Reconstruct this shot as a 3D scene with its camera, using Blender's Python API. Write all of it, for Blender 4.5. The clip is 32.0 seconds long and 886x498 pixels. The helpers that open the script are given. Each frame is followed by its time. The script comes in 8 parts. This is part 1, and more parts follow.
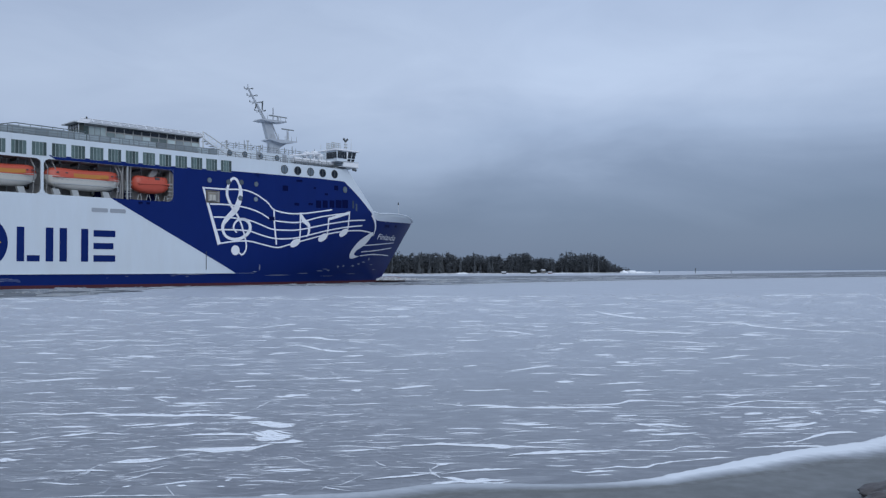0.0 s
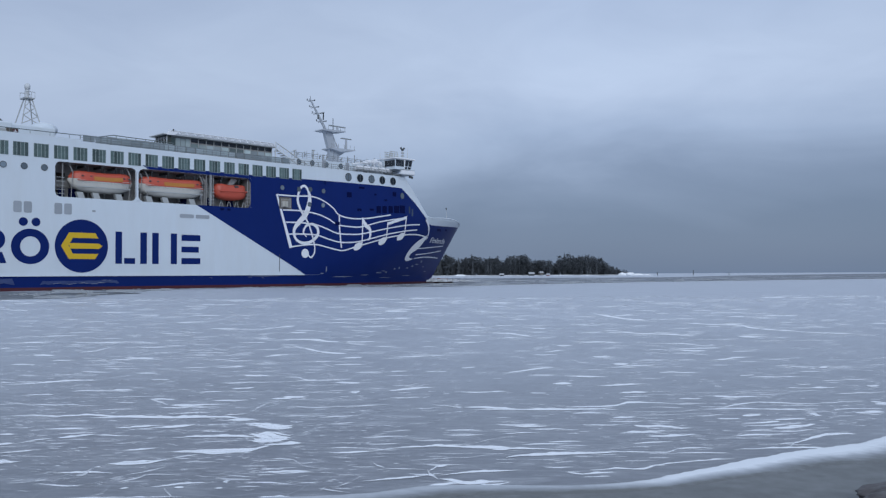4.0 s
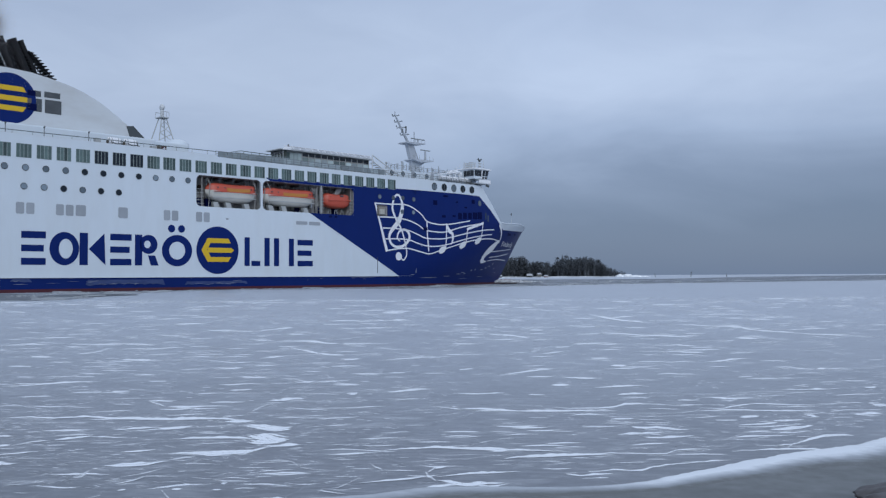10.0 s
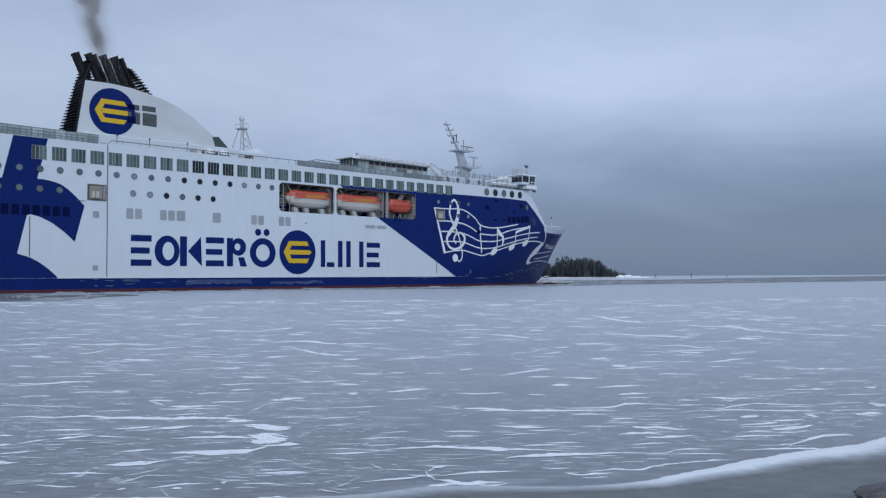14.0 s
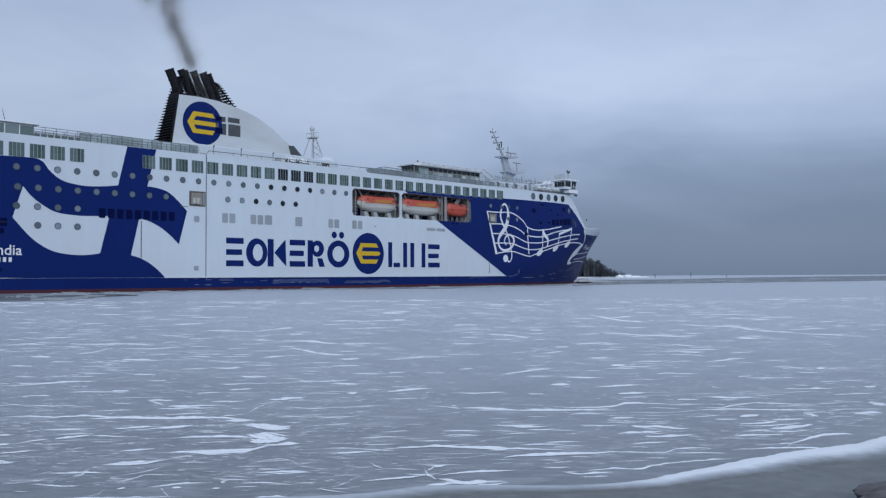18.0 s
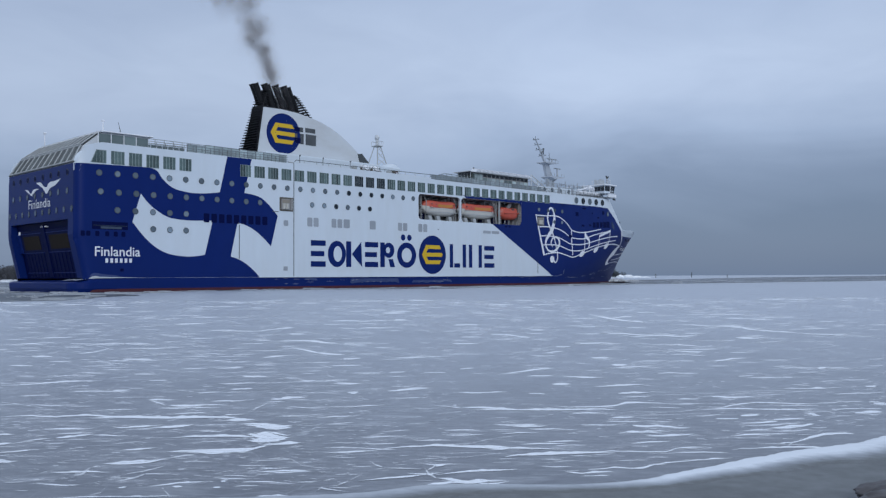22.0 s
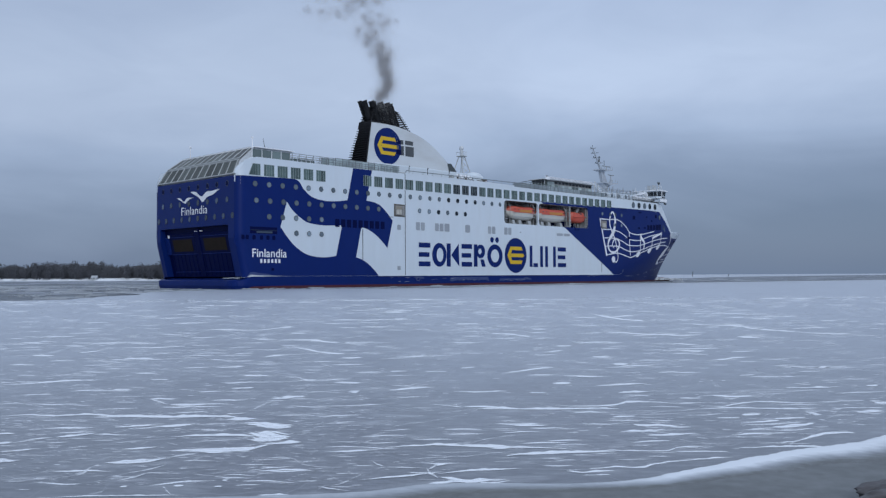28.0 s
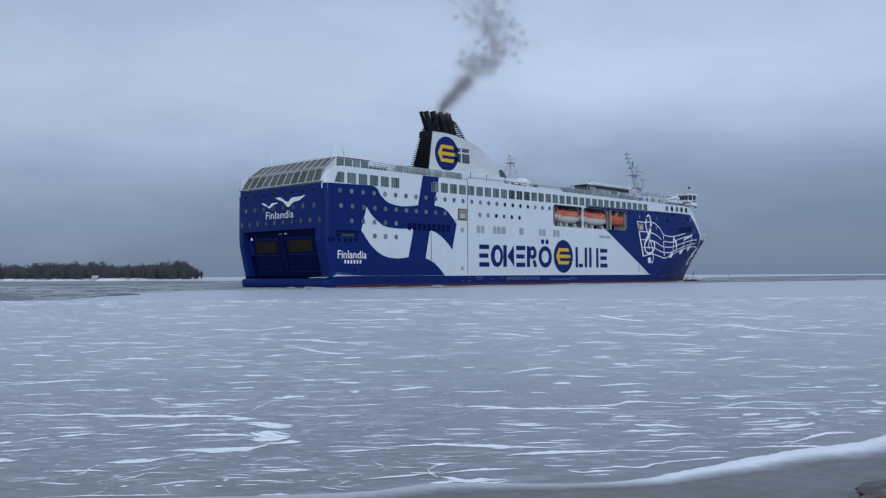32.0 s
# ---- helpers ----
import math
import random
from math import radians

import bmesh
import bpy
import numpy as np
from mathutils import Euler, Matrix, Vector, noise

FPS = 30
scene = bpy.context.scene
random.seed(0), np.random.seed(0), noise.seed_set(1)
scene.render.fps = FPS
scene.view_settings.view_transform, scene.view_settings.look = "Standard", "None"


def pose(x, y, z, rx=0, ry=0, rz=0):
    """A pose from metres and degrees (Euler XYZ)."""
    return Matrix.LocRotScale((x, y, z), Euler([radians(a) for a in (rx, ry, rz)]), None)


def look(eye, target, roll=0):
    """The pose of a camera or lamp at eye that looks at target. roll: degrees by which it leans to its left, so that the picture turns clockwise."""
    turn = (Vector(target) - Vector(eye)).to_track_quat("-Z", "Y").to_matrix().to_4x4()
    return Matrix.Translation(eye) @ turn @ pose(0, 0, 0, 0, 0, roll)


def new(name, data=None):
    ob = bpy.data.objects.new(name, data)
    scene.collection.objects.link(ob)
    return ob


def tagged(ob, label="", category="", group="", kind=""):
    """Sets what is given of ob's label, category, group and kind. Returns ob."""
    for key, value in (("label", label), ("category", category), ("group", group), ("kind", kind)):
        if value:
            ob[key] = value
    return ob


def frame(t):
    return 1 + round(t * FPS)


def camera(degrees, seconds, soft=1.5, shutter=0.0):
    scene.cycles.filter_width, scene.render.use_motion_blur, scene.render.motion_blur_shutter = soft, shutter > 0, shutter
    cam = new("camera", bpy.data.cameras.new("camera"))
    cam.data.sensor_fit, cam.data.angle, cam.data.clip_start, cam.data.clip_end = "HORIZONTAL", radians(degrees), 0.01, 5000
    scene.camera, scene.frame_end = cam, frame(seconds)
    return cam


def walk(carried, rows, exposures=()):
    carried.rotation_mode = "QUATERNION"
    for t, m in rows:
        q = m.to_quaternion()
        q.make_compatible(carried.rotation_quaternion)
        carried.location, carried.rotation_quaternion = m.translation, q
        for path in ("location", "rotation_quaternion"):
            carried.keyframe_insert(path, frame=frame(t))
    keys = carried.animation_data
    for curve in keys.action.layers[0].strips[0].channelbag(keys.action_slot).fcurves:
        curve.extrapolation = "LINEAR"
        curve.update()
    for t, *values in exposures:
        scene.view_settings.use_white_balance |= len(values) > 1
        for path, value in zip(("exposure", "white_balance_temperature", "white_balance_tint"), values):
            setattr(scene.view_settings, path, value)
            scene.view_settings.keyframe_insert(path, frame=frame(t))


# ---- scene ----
# ---------------------------------------------------------------- camera
cam = camera(55.227, 32.0, soft=1.3)


def aim(yaw, tilt, roll, z):
    """Standing on the shore, looking out over the ice along +y."""
    turn = Euler((radians(90 + tilt), 0, radians(yaw))).to_matrix().to_4x4()
    return Matrix.Translation((0, 0, z + 0.4)) @ turn @ Matrix.Rotation(radians(roll), 4, "Z")


walk(cam, [
    (0, aim(0.226, 1.557, -0.290, 1.780)),
    (1, aim(0.205, 1.566, -0.284, 1.781)),
    (2, aim(0.200, 1.586, -0.282, 1.779)),
    (3, aim(0.162, 1.637, -0.289, 1.774)),
    (3.5, aim(0.134, 1.658, -0.286, 1.773)),
    (5.5, aim(-0.025, 1.801, -0.292, 1.772)),
    (6, aim(-0.029, 1.801, -0.292, 1.772)),
    (7, aim(-0.041, 1.801, -0.293, 1.772)),
    (8, aim(-0.043, 1.801, -0.292, 1.772)),
    (10, aim(-0.046, 1.804, -0.292, 1.771)),
    (12, aim(-0.032, 1.837, -0.280, 1.765)),
    (13.5, aim(-0.027, 1.851, -0.263, 1.757)),
    (14.5, aim(-0.044, 1.859, -0.268, 1.754)),
    (16.5, aim(-0.060, 1.843, -0.263, 1.753)),
    (18, aim(-0.066, 1.847, -0.290, 1.748)),
    (20, aim(-0.045, 1.845, -0.278, 1.743)),
    (22, aim(-0.018, 1.854, -0.290, 1.738)),
    (24, aim(0.007, 1.845, -0.278, 1.738)),
    (25.5, aim(0.002, 1.814, -0.270, 1.739)),
    (27.5, aim(0.051, 1.794, -0.301, 1.739)),
    (29, aim(0.053, 1.794, -0.301, 1.738)),
    (30.5, aim(0.050, 1.796, -0.300, 1.738)),
    (32, aim(0.085, 1.799, -0.293, 1.737)),
])


def ferry_pose(t):
    """The ferry's place and heading: its origin is at the foot of the stern, 0.4 m above the ice."""
    u = (t - 16) / 16
    x = -81.731 + 48.1674 * u + 3.742 * u ** 2 - 1.1696 * u ** 3 - 0.401 * u ** 4
    y = 115.8923 + 43.9584 * u + 1.0372 * u ** 2 + 0.3549 * u ** 3 - 0.0848 * u ** 4
    a = 45.6314 + 0.6399 * u + 1.7166 * u ** 2 - 0.5853 * u ** 3 - 0.3305 * u ** 4
    return pose(x, y, 0.4, 0, 0, a)


# ---------------------------------------------------------------- sky and light
world = bpy.data.worlds.new("overcast_sky")
world.use_nodes = True
scene.world = world
wn, wl = world.node_tree.nodes, world.node_tree.links
background = wn["Background"]
background.inputs["Strength"].default_value = 1.01
coords = wn.new("ShaderNodeTexCoord")
split = wn.new("ShaderNodeSeparateXYZ")
wl.new(coords.outputs["Generated"], split.inputs[0])
# layered cloud: long soft billows, flattened towards the horizon
stretch = wn.new("ShaderNodeMapping")
stretch.inputs["Scale"].default_value = (2.2, 2.2, 7.0)
stretch.inputs["Location"].default_value = (0.35, 0.0, 0.2)
wl.new(coords.outputs["Generated"], stretch.inputs[0])
billow = wn.new("ShaderNodeTexNoise")
billow.inputs["Scale"].default_value = 1.25
billow.inputs["Detail"].default_value = 5.0
billow.inputs["Roughness"].default_value = 0.5
billow.inputs["Distortion"].default_value = 0.35
wl.new(stretch.outputs[0], billow.inputs[0])
lift = wn.new("ShaderNodeMath")
lift.operation = "MULTIPLY_ADD"
lift.inputs[1].default_value = 0.15
lift.inputs[2].default_value = -0.070
wl.new(billow.outputs[0], lift.inputs[0])
bank = wn.new("ShaderNodeMath")
bank.operation = "MULTIPLY_ADD"
bank.inputs[1].default_value = -0.04
wl.new(split.outputs["X"], bank.inputs[0])
wl.new(lift.outputs[0], bank.inputs[2])
height = wn.new("ShaderNodeMath")
height.operation = "ADD"
wl.new(split.outputs["Z"], height.inputs[0])
wl.new(bank.outputs[0], height.inputs[1])
veil = wn.new("ShaderNodeValToRGB")
veil.color_ramp.elements[0].position = 0.0
veil.color_ramp.elements[0].color = (0.145, 0.205, 0.320, 1)
veil.color_ramp.elements[1].position = 1.0
veil.color_ramp.elements[1].color = (0.60, 0.70, 0.88, 1)
for at, colour in ((0.05, (0.158, 0.219, 0.340, 1)), (0.10, (0.215, 0.285, 0.425, 1)), (0.15, (0.345, 0.440, 0.622, 1)), (0.20, (0.452, 0.553, 0.745, 1)), (0.24, (0.470, 0.574, 0.768, 1)), (0.31, (0.415, 0.516, 0.712, 1))):
    veil.color_ramp.elements.new(at).color = colour
wl.new(height.outputs[0], veil.inputs[0])
sky = wn.new("ShaderNodeTexSky")
sky.sky_type = "NISHITA"
sky.sun_disc = False
sky.sun_elevation = radians(32)
sky.sun_rotation = radians(200)
dim = wn.new("ShaderNodeMixRGB")
dim.blend_type = "MULTIPLY"
dim.inputs[0].default_value = 1.0
dim.inputs[2].default_value = (0.1, 0.1, 0.1, 1)
wl.new(sky.outputs[0], dim.inputs[1])
blend = wn.new("ShaderNodeMixRGB")
blend.inputs[0].default_value = 0.94
# thin cloud banks: brighter where the layer is thinnest, with soft mottling
thin = wn.new("ShaderNodeValToRGB")
thin.color_ramp.elements[0].position, thin.color_ramp.elements[1].position = 0.0, 1.0
for at, value in ((0.27, 0.93), (0.40, 0.945), (0.50, 1.0), (0.56, 1.05), (0.64, 1.035), (0.74, 1.0)):
    thin.color_ramp.elements.new(at).color = (value, value, value * 0.998, 1)
thin.color_ramp.elements[0].color = thin.color_ramp.elements[-1].color = (0.95, 0.95, 0.95, 1)
across = wn.new("ShaderNodeMath")
across.operation = "MULTIPLY_ADD"
across.inputs[1].default_value, across.inputs[2].default_value = 0.5, 0.5
wl.new(split.outputs["X"], across.inputs[0])
wl.new(across.outputs[0], thin.inputs[0])
mottle_way = wn.new("ShaderNodeMapping")
mottle_way.inputs["Scale"].default_value = (5.0, 5.0, 13.0)
wl.new(coords.outputs["Generated"], mottle_way.inputs[0])
mottle = wn.new("ShaderNodeTexNoise")
mottle.inputs["Scale"].default_value = 1.1
mottle.inputs["Detail"].default_value = 6.0
mottle.inputs["Roughness"].default_value = 0.55
mottle.inputs["Distortion"].default_value = 0.6
wl.new(mottle_way.outputs[0], mottle.inputs[0])
mottle_ramp = wn.new("ShaderNodeValToRGB")
mottle_ramp.color_ramp.elements[0].position, mottle_ramp.color_ramp.elements[1].position = 0.3, 0.7
mottle_ramp.color_ramp.elements[0].color, mottle_ramp.color_ramp.elements[1].color = (0.965, 0.968, 0.975, 1), (1.075, 1.07, 1.06, 1)
wl.new(mottle.outputs[0], mottle_ramp.inputs[0])
bright = wn.new("ShaderNodeMixRGB")
bright.blend_type = "MULTIPLY"
bright.inputs[0].default_value = 1.0
wl.new(thin.outputs[0], bright.inputs[1])
wl.new(mottle_ramp.outputs[0], bright.inputs[2])
upper = wn.new("ShaderNodeMath")
upper.operation = "MULTIPLY"
upper.use_clamp = True
upper.inputs[1].default_value = 6.0
wl.new(split.outputs["Z"], upper.inputs[0])
cloudy = wn.new("ShaderNodeMixRGB")
cloudy.blend_type = "MULTIPLY"
wl.new(upper.outputs[0], cloudy.inputs[0])
wl.new(veil.outputs[0], cloudy.inputs[1])
wl.new(bright.outputs[0], cloudy.inputs[2])
wl.new(dim.outputs[0], blend.inputs[1])
wl.new(cloudy.outputs[0], blend.inputs[2])
wl.new(blend.outputs[0], background.inputs["Color"])

sun_data = bpy.data.lights.new("veiled_sun", "SUN")
sun_data.energy = 1.32
sun_data.angle = radians(40)
sun_data.color = (0.90, 0.955, 1.0)
sun = new("veiled_sun", sun_data)
sun.matrix_world = look((40, -120, 90), (0, 60, 0))
scene.view_settings.exposure = 0.0

# ---------------------------------------------------------------- materials


def mat(name, colour, rough=0.5, metal=0.0, grain=0.0, scale=8.0, bump=0.0, dirt=0.0, dirt_colour=(0.2, 0.17, 0.13), dirt_scale=0.35, spec=0.5, coat=0.0, stretch=(1, 1, 1)):
    """A painted or natural surface: fine grain, large faint stains and a light relief."""
    m = bpy.data.materials.new(name)
    m.use_nodes = True
    n, l = m.node_tree.nodes, m.node_tree.links
    b = n["Principled BSDF"]
    b.inputs["Base Color"].default_value = (*colour, 1)
    b.inputs["Roughness"].default_value = rough
    b.inputs["Metallic"].default_value = metal
    b.inputs["Specular IOR Level"].default_value = spec
    b.inputs["Coat Weight"].default_value = coat
    if not (grain or bump or dirt):
        return m
    tc = n.new("ShaderNodeTexCoord")
    mp = n.new("ShaderNodeMapping")
    mp.inputs["Scale"].default_value = stretch
    l.new(tc.outputs["Object"], mp.inputs[0])
    fine = n.new("ShaderNodeTexNoise")
    fine.inputs["Scale"].default_value = scale
    fine.inputs["Detail"].default_value = 4
    l.new(mp.outputs[0], fine.inputs[0])
    last = None
    if grain:
        mixer = n.new("ShaderNodeMixRGB")
        mixer.inputs[1].default_value = (*[max(0.0, c * (1 - grain)) for c in colour], 1)
        mixer.inputs[2].default_value = (*[min(1.0, c * (1 + grain)) for c in colour], 1)
        l.new(fine.outputs[0], mixer.inputs[0])
        last = mixer
    if dirt:
        big = n.new("ShaderNodeTexNoise")
        big.inputs["Scale"].default_value = dirt_scale
        big.inputs["Detail"].default_value = 6
        big.inputs["Roughness"].default_value = 0.65
        l.new(mp.outputs[0], big.inputs[0])
        ramp = n.new("ShaderNodeValToRGB")
        ramp.color_ramp.elements[0].position, ramp.color_ramp.elements[1].position = 0.45, 0.8
        ramp.color_ramp.elements[0].color = (0, 0, 0, 1)
        ramp.color_ramp.elements[1].color = (dirt, dirt, dirt, 1)
        l.new(big.outputs[0], ramp.inputs[0])
        stain = n.new("ShaderNodeMixRGB")
        stain.inputs[1].default_value = (*colour, 1)
        stain.inputs[2].default_value = (*dirt_colour, 1)
        l.new(ramp.outputs[0], stain.inputs[0])
        if last:
            l.new(last.outputs[0], stain.inputs[1])
        last = stain
    if last:
        l.new(last.outputs[0], b.inputs["Base Color"])
    if bump:
        bm_node = n.new("ShaderNodeBump")
        bm_node.inputs["Strength"].default_value = 0.6
        bm_node.inputs["Distance"].default_value = bump
        l.new(fine.outputs[0], bm_node.inputs["Height"])
        l.new(bm_node.outputs[0], b.inputs["Normal"])
    return m


M_WHITE = mat("white_hull_paint", (0.570, 0.635, 0.705), 0.38, grain=0.05, scale=0.9, dirt=0.16, dirt_colour=(0.47, 0.46, 0.43), dirt_scale=0.35, stretch=(1, 1, 0.22))
# Hull white copied darker for the funnel, with soot stains.
M_FUNNEL = mat("greyed_sooted_funnel_white", (0.54, 0.575, 0.61), 0.42, grain=0.05, scale=0.8, dirt=0.4, dirt_colour=(0.36, 0.35, 0.34), dirt_scale=0.3, stretch=(0.35, 1, 1))
M_BLUE = mat("royal_blue_hull_paint", (0.0035, 0.0165, 0.118), 0.40, grain=0.12, scale=0.5, dirt=0.3, dirt_colour=(0.007, 0.024, 0.120), dirt_scale=0.2, spec=0.12, stretch=(1, 1, 0.4))
# Near-black blue: dark windows, plus shade painted into openings and the ramp recess.
M_NAVY = mat("shade_dark_navy", (0.0012, 0.0045, 0.045), 0.5, grain=0.15, scale=1.0, spec=0.06)
M_RED = mat("red_antifouling", (0.060, 0.006, 0.014), 0.6, grain=0.3, scale=1.5, dirt=0.5, dirt_colour=(0.045, 0.014, 0.018), dirt_scale=0.5)
M_BULB = mat("slushy_red_bulb_paint", (0.17, 0.060, 0.052), 0.6, grain=0.4, scale=1.2, dirt=0.8, dirt_colour=(0.28, 0.24, 0.23), dirt_scale=0.6)
M_YELLOW = mat("emblem_yellow_paint", (0.62, 0.40, 0.012), 0.45, grain=0.05, scale=1.5)
M_ART = mat("white_art_paint", (0.72, 0.74, 0.78), 0.45, grain=0.04, scale=1.2)
M_GLASS = mat("tinted_window_glass", (0.088, 0.130, 0.128), 0.12, grain=0.55, scale=0.9, spec=0.6)
M_MULLION = mat("pale_window_mullion", (0.25, 0.30, 0.30), 0.45, grain=0.1, scale=2.0)
M_GLASS_DARK = mat("dark_window_glass", (0.013, 0.018, 0.026), 0.10, spec=0.5)
M_GLASS_GREY = mat("frosted_grey_glass", (0.30, 0.33, 0.37), 0.35, grain=0.08, scale=0.8)
M_PORT = mat("porthole_glass", (0.125, 0.16, 0.195), 0.15, grain=0.3, scale=0.3, spec=0.7)
# Opaque panes: their paleness paints in the sky seen through the glass.
M_WINDBREAK = mat("sky_toned_windbreak_glass", (0.30, 0.355, 0.385), 0.2, grain=0.2, scale=0.5)
M_TEAL = mat("sky_toned_teal_glass", (0.38, 0.46, 0.48), 0.15, grain=0.3, scale=0.7)
M_LOUNGE = mat("dark_green_lounge_glass", (0.058, 0.068, 0.064), 0.3, grain=0.6, scale=0.45, spec=0.16)
M_STERN_PORT = mat("dim_stern_porthole", (0.05, 0.072, 0.115), 0.2, grain=0.4, scale=0.4)
M_SCREEN = mat("green_tinted_screen_glass", (0.13, 0.17, 0.175), 0.2, grain=0.15, scale=0.6)
M_RAIL = mat("weathered_deck_rail", (0.20, 0.22, 0.235), 0.5, grain=0.2, scale=1.0)
M_SCREEN_FRAME = mat("green_grey_screen_frame", (0.085, 0.115, 0.125), 0.5, grain=0.15, scale=1.0)
M_DOOR_FRAME = mat("brownish_door_frame", (0.095, 0.085, 0.072), 0.5, grain=0.2, scale=2.0)
M_PANEL = mat("warm_grey_door_panel", (0.42, 0.41, 0.38), 0.4, grain=0.2, scale=2.0)
M_TAN = mat("tan_door_panel", (0.24, 0.215, 0.18), 0.5, grain=0.25, scale=1.5)
M_FRAME = mat("grey_window_frame", (0.05, 0.06, 0.066), 0.5)
M_FUNNEL_GLASS = mat("smoked_funnel_glass", (0.075, 0.082, 0.090), 0.2, grain=0.3, scale=0.6, spec=0.4)
M_BLACK = mat("black_funnel_paint", (0.006, 0.0065, 0.009), 0.6, spec=0.25, grain=0.3, scale=2.0, dirt=0.3, dirt_colour=(0.03, 0.03, 0.03), dirt_scale=0.6)
M_STEEL = mat("pale_grey_steel", (0.52, 0.55, 0.58), 0.5, metal=0.0, grain=0.08, scale=2.0, dirt=0.3, dirt_colour=(0.28, 0.27, 0.26), dirt_scale=0.5)
M_MAST = mat("grey_mast_paint", (0.37, 0.405, 0.455), 0.5, grain=0.1, scale=1.5, dirt=0.3, dirt_colour=(0.2, 0.21, 0.23), dirt_scale=0.7)
M_TRIM = mat("weathered_grey_trim", (0.36, 0.38, 0.39), 0.55, grain=0.12, scale=1.0)
M_FROST = mat("hoar_frost", (0.46, 0.49, 0.54), 0.8, grain=0.15, scale=8.0)
M_DECK = mat("grey_deck_coating", (0.20, 0.22, 0.23), 0.75, grain=0.12, scale=1.0)
M_RECESS = mat("recess_steel", (0.27, 0.27, 0.27), 0.6, grain=0.1, scale=0.8, dirt=0.5, dirt_colour=(0.12, 0.11, 0.10), dirt_scale=0.5)
M_ORANGE = mat("orange_lifeboat_canopy", (0.46, 0.075, 0.045), 0.45, grain=0.08, scale=1.0, dirt=0.25, dirt_colour=(0.35, 0.08, 0.04), dirt_scale=0.8)
M_AMBER = mat("amber_lifeboat_canopy", (0.40, 0.16, 0.025), 0.5, grain=0.08, scale=1.0)
M_BOAT = mat("off_white_lifeboat_hull", (0.515, 0.507, 0.476), 0.5, grain=0.05, scale=1.0, dirt=0.3, dirt_colour=(0.40, 0.37, 0.32), dirt_scale=0.7)
M_BROWN = mat("brown_stern_door", (0.020, 0.015, 0.012), 0.6, grain=0.3, scale=1.0, spec=0.08)
M_WORN = mat("ice_rubbed_blue_paint", (0.032, 0.056, 0.165), 0.6, grain=0.4, scale=1.2, dirt=1.0, dirt_colour=(0.004, 0.018, 0.118), dirt_scale=0.7, stretch=(0.5, 1, 1.5))
M_RUST = mat("scraped_pale_streak", (0.20, 0.23, 0.30), 0.6, grain=0.3, scale=1.0)
M_SMOKE = mat("exhaust_soot", (0.52, 0.515, 0.525), 0.95, spec=0.0)
M_SNOW = mat("drifted_snow", (0.80, 0.83, 0.87), 0.75, grain=0.05, scale=12.0, bump=0.01, dirt=0.25, dirt_colour=(0.55, 0.59, 0.66), dirt_scale=3.0)
M_BANK = mat("snowy_bank_with_bare_ground", (0.74, 0.77, 0.81), 0.8, grain=0.06, scale=1.0, dirt=0.95, dirt_colour=(0.10, 0.095, 0.09), dirt_scale=0.09, stretch=(1, 0.3, 1))
# Tree colours paled towards blue-grey: distance haze put into the colour.
M_CONIFER = mat("haze_paled_conifer_foliage", (0.078, 0.087, 0.098), 0.95, spec=0.0, grain=0.25, scale=0.25)
M_BARE = mat("haze_paled_winter_twigs", (0.082, 0.085, 0.096), 0.95, spec=0.0, grain=0.25, scale=0.2)
M_ROCK = mat("wet_granite", (0.055, 0.047, 0.047), 0.45, grain=0.5, scale=14.0, bump=0.012, dirt=0.6, dirt_colour=(0.04, 0.035, 0.035), dirt_scale=5.0)
M_HOUSE = mat("pale_house_wall", (0.17, 0.165, 0.155), 0.7, grain=0.05, scale=1.0)
M_HOUSE_RED = mat("red_ochre_boards", (0.16, 0.035, 0.025), 0.75, grain=0.15, scale=1.0)
M_ROOF = mat("snowy_roof", (0.36, 0.38, 0.41), 0.8, grain=0.06, scale=2.0)
M_SPAR = mat("dark_spar_buoy", (0.03, 0.035, 0.03), 0.6)


def vary(m, low, high):
    """Tell alike panes apart: each one a little darker or paler than the next."""
    n, l = m.node_tree.nodes, m.node_tree.links
    b = n["Principled BSDF"]
    info = n.new("ShaderNodeObjectInfo")
    tone = ramp_node(n, [(0.0, low), (0.6, 1.0), (1.0, high)])
    l.new(info.outputs["Random"], tone.inputs[0])
    mixer = n.new("ShaderNodeMixRGB")
    mixer.blend_type = "MULTIPLY"
    mixer.inputs[0].default_value = 1.0
    socket = b.inputs["Base Color"]
    l.new(socket.links[0].from_socket, mixer.inputs[1])
    l.new(tone.outputs[0], mixer.inputs[2])
    l.new(mixer.outputs[0], socket)


def ramp_node(n, stops):
    r = n.new("ShaderNodeValToRGB")
    for e, (at, c) in zip(r.color_ramp.elements, (stops[0], stops[-1])):
        e.position, e.color = at, (*c, 1) if isinstance(c, tuple) else (c, c, c, 1)
    for at, c in stops[1:-1]:
        r.color_ramp.elements.new(at).color = (*c, 1) if isinstance(c, tuple) else (c, c, c, 1)
    return r


def noise_node(n, l, vec, scale, detail=3.0, rough=0.5, distort=0.0, stretch=(1, 1, 1), turn=0.0):
    mp = n.new("ShaderNodeMapping")
    mp.inputs["Scale"].default_value = stretch
    mp.inputs["Rotation"].default_value = (0, 0, radians(turn))
    l.new(vec, mp.inputs[0])
    t = n.new("ShaderNodeTexNoise")
    t.inputs["Scale"].default_value = scale
    t.inputs["Detail"].default_value = detail
    t.inputs["Roughness"].default_value = rough
    t.inputs["Distortion"].default_value = distort
    l.new(mp.outputs[0], t.inputs[0])
    return t


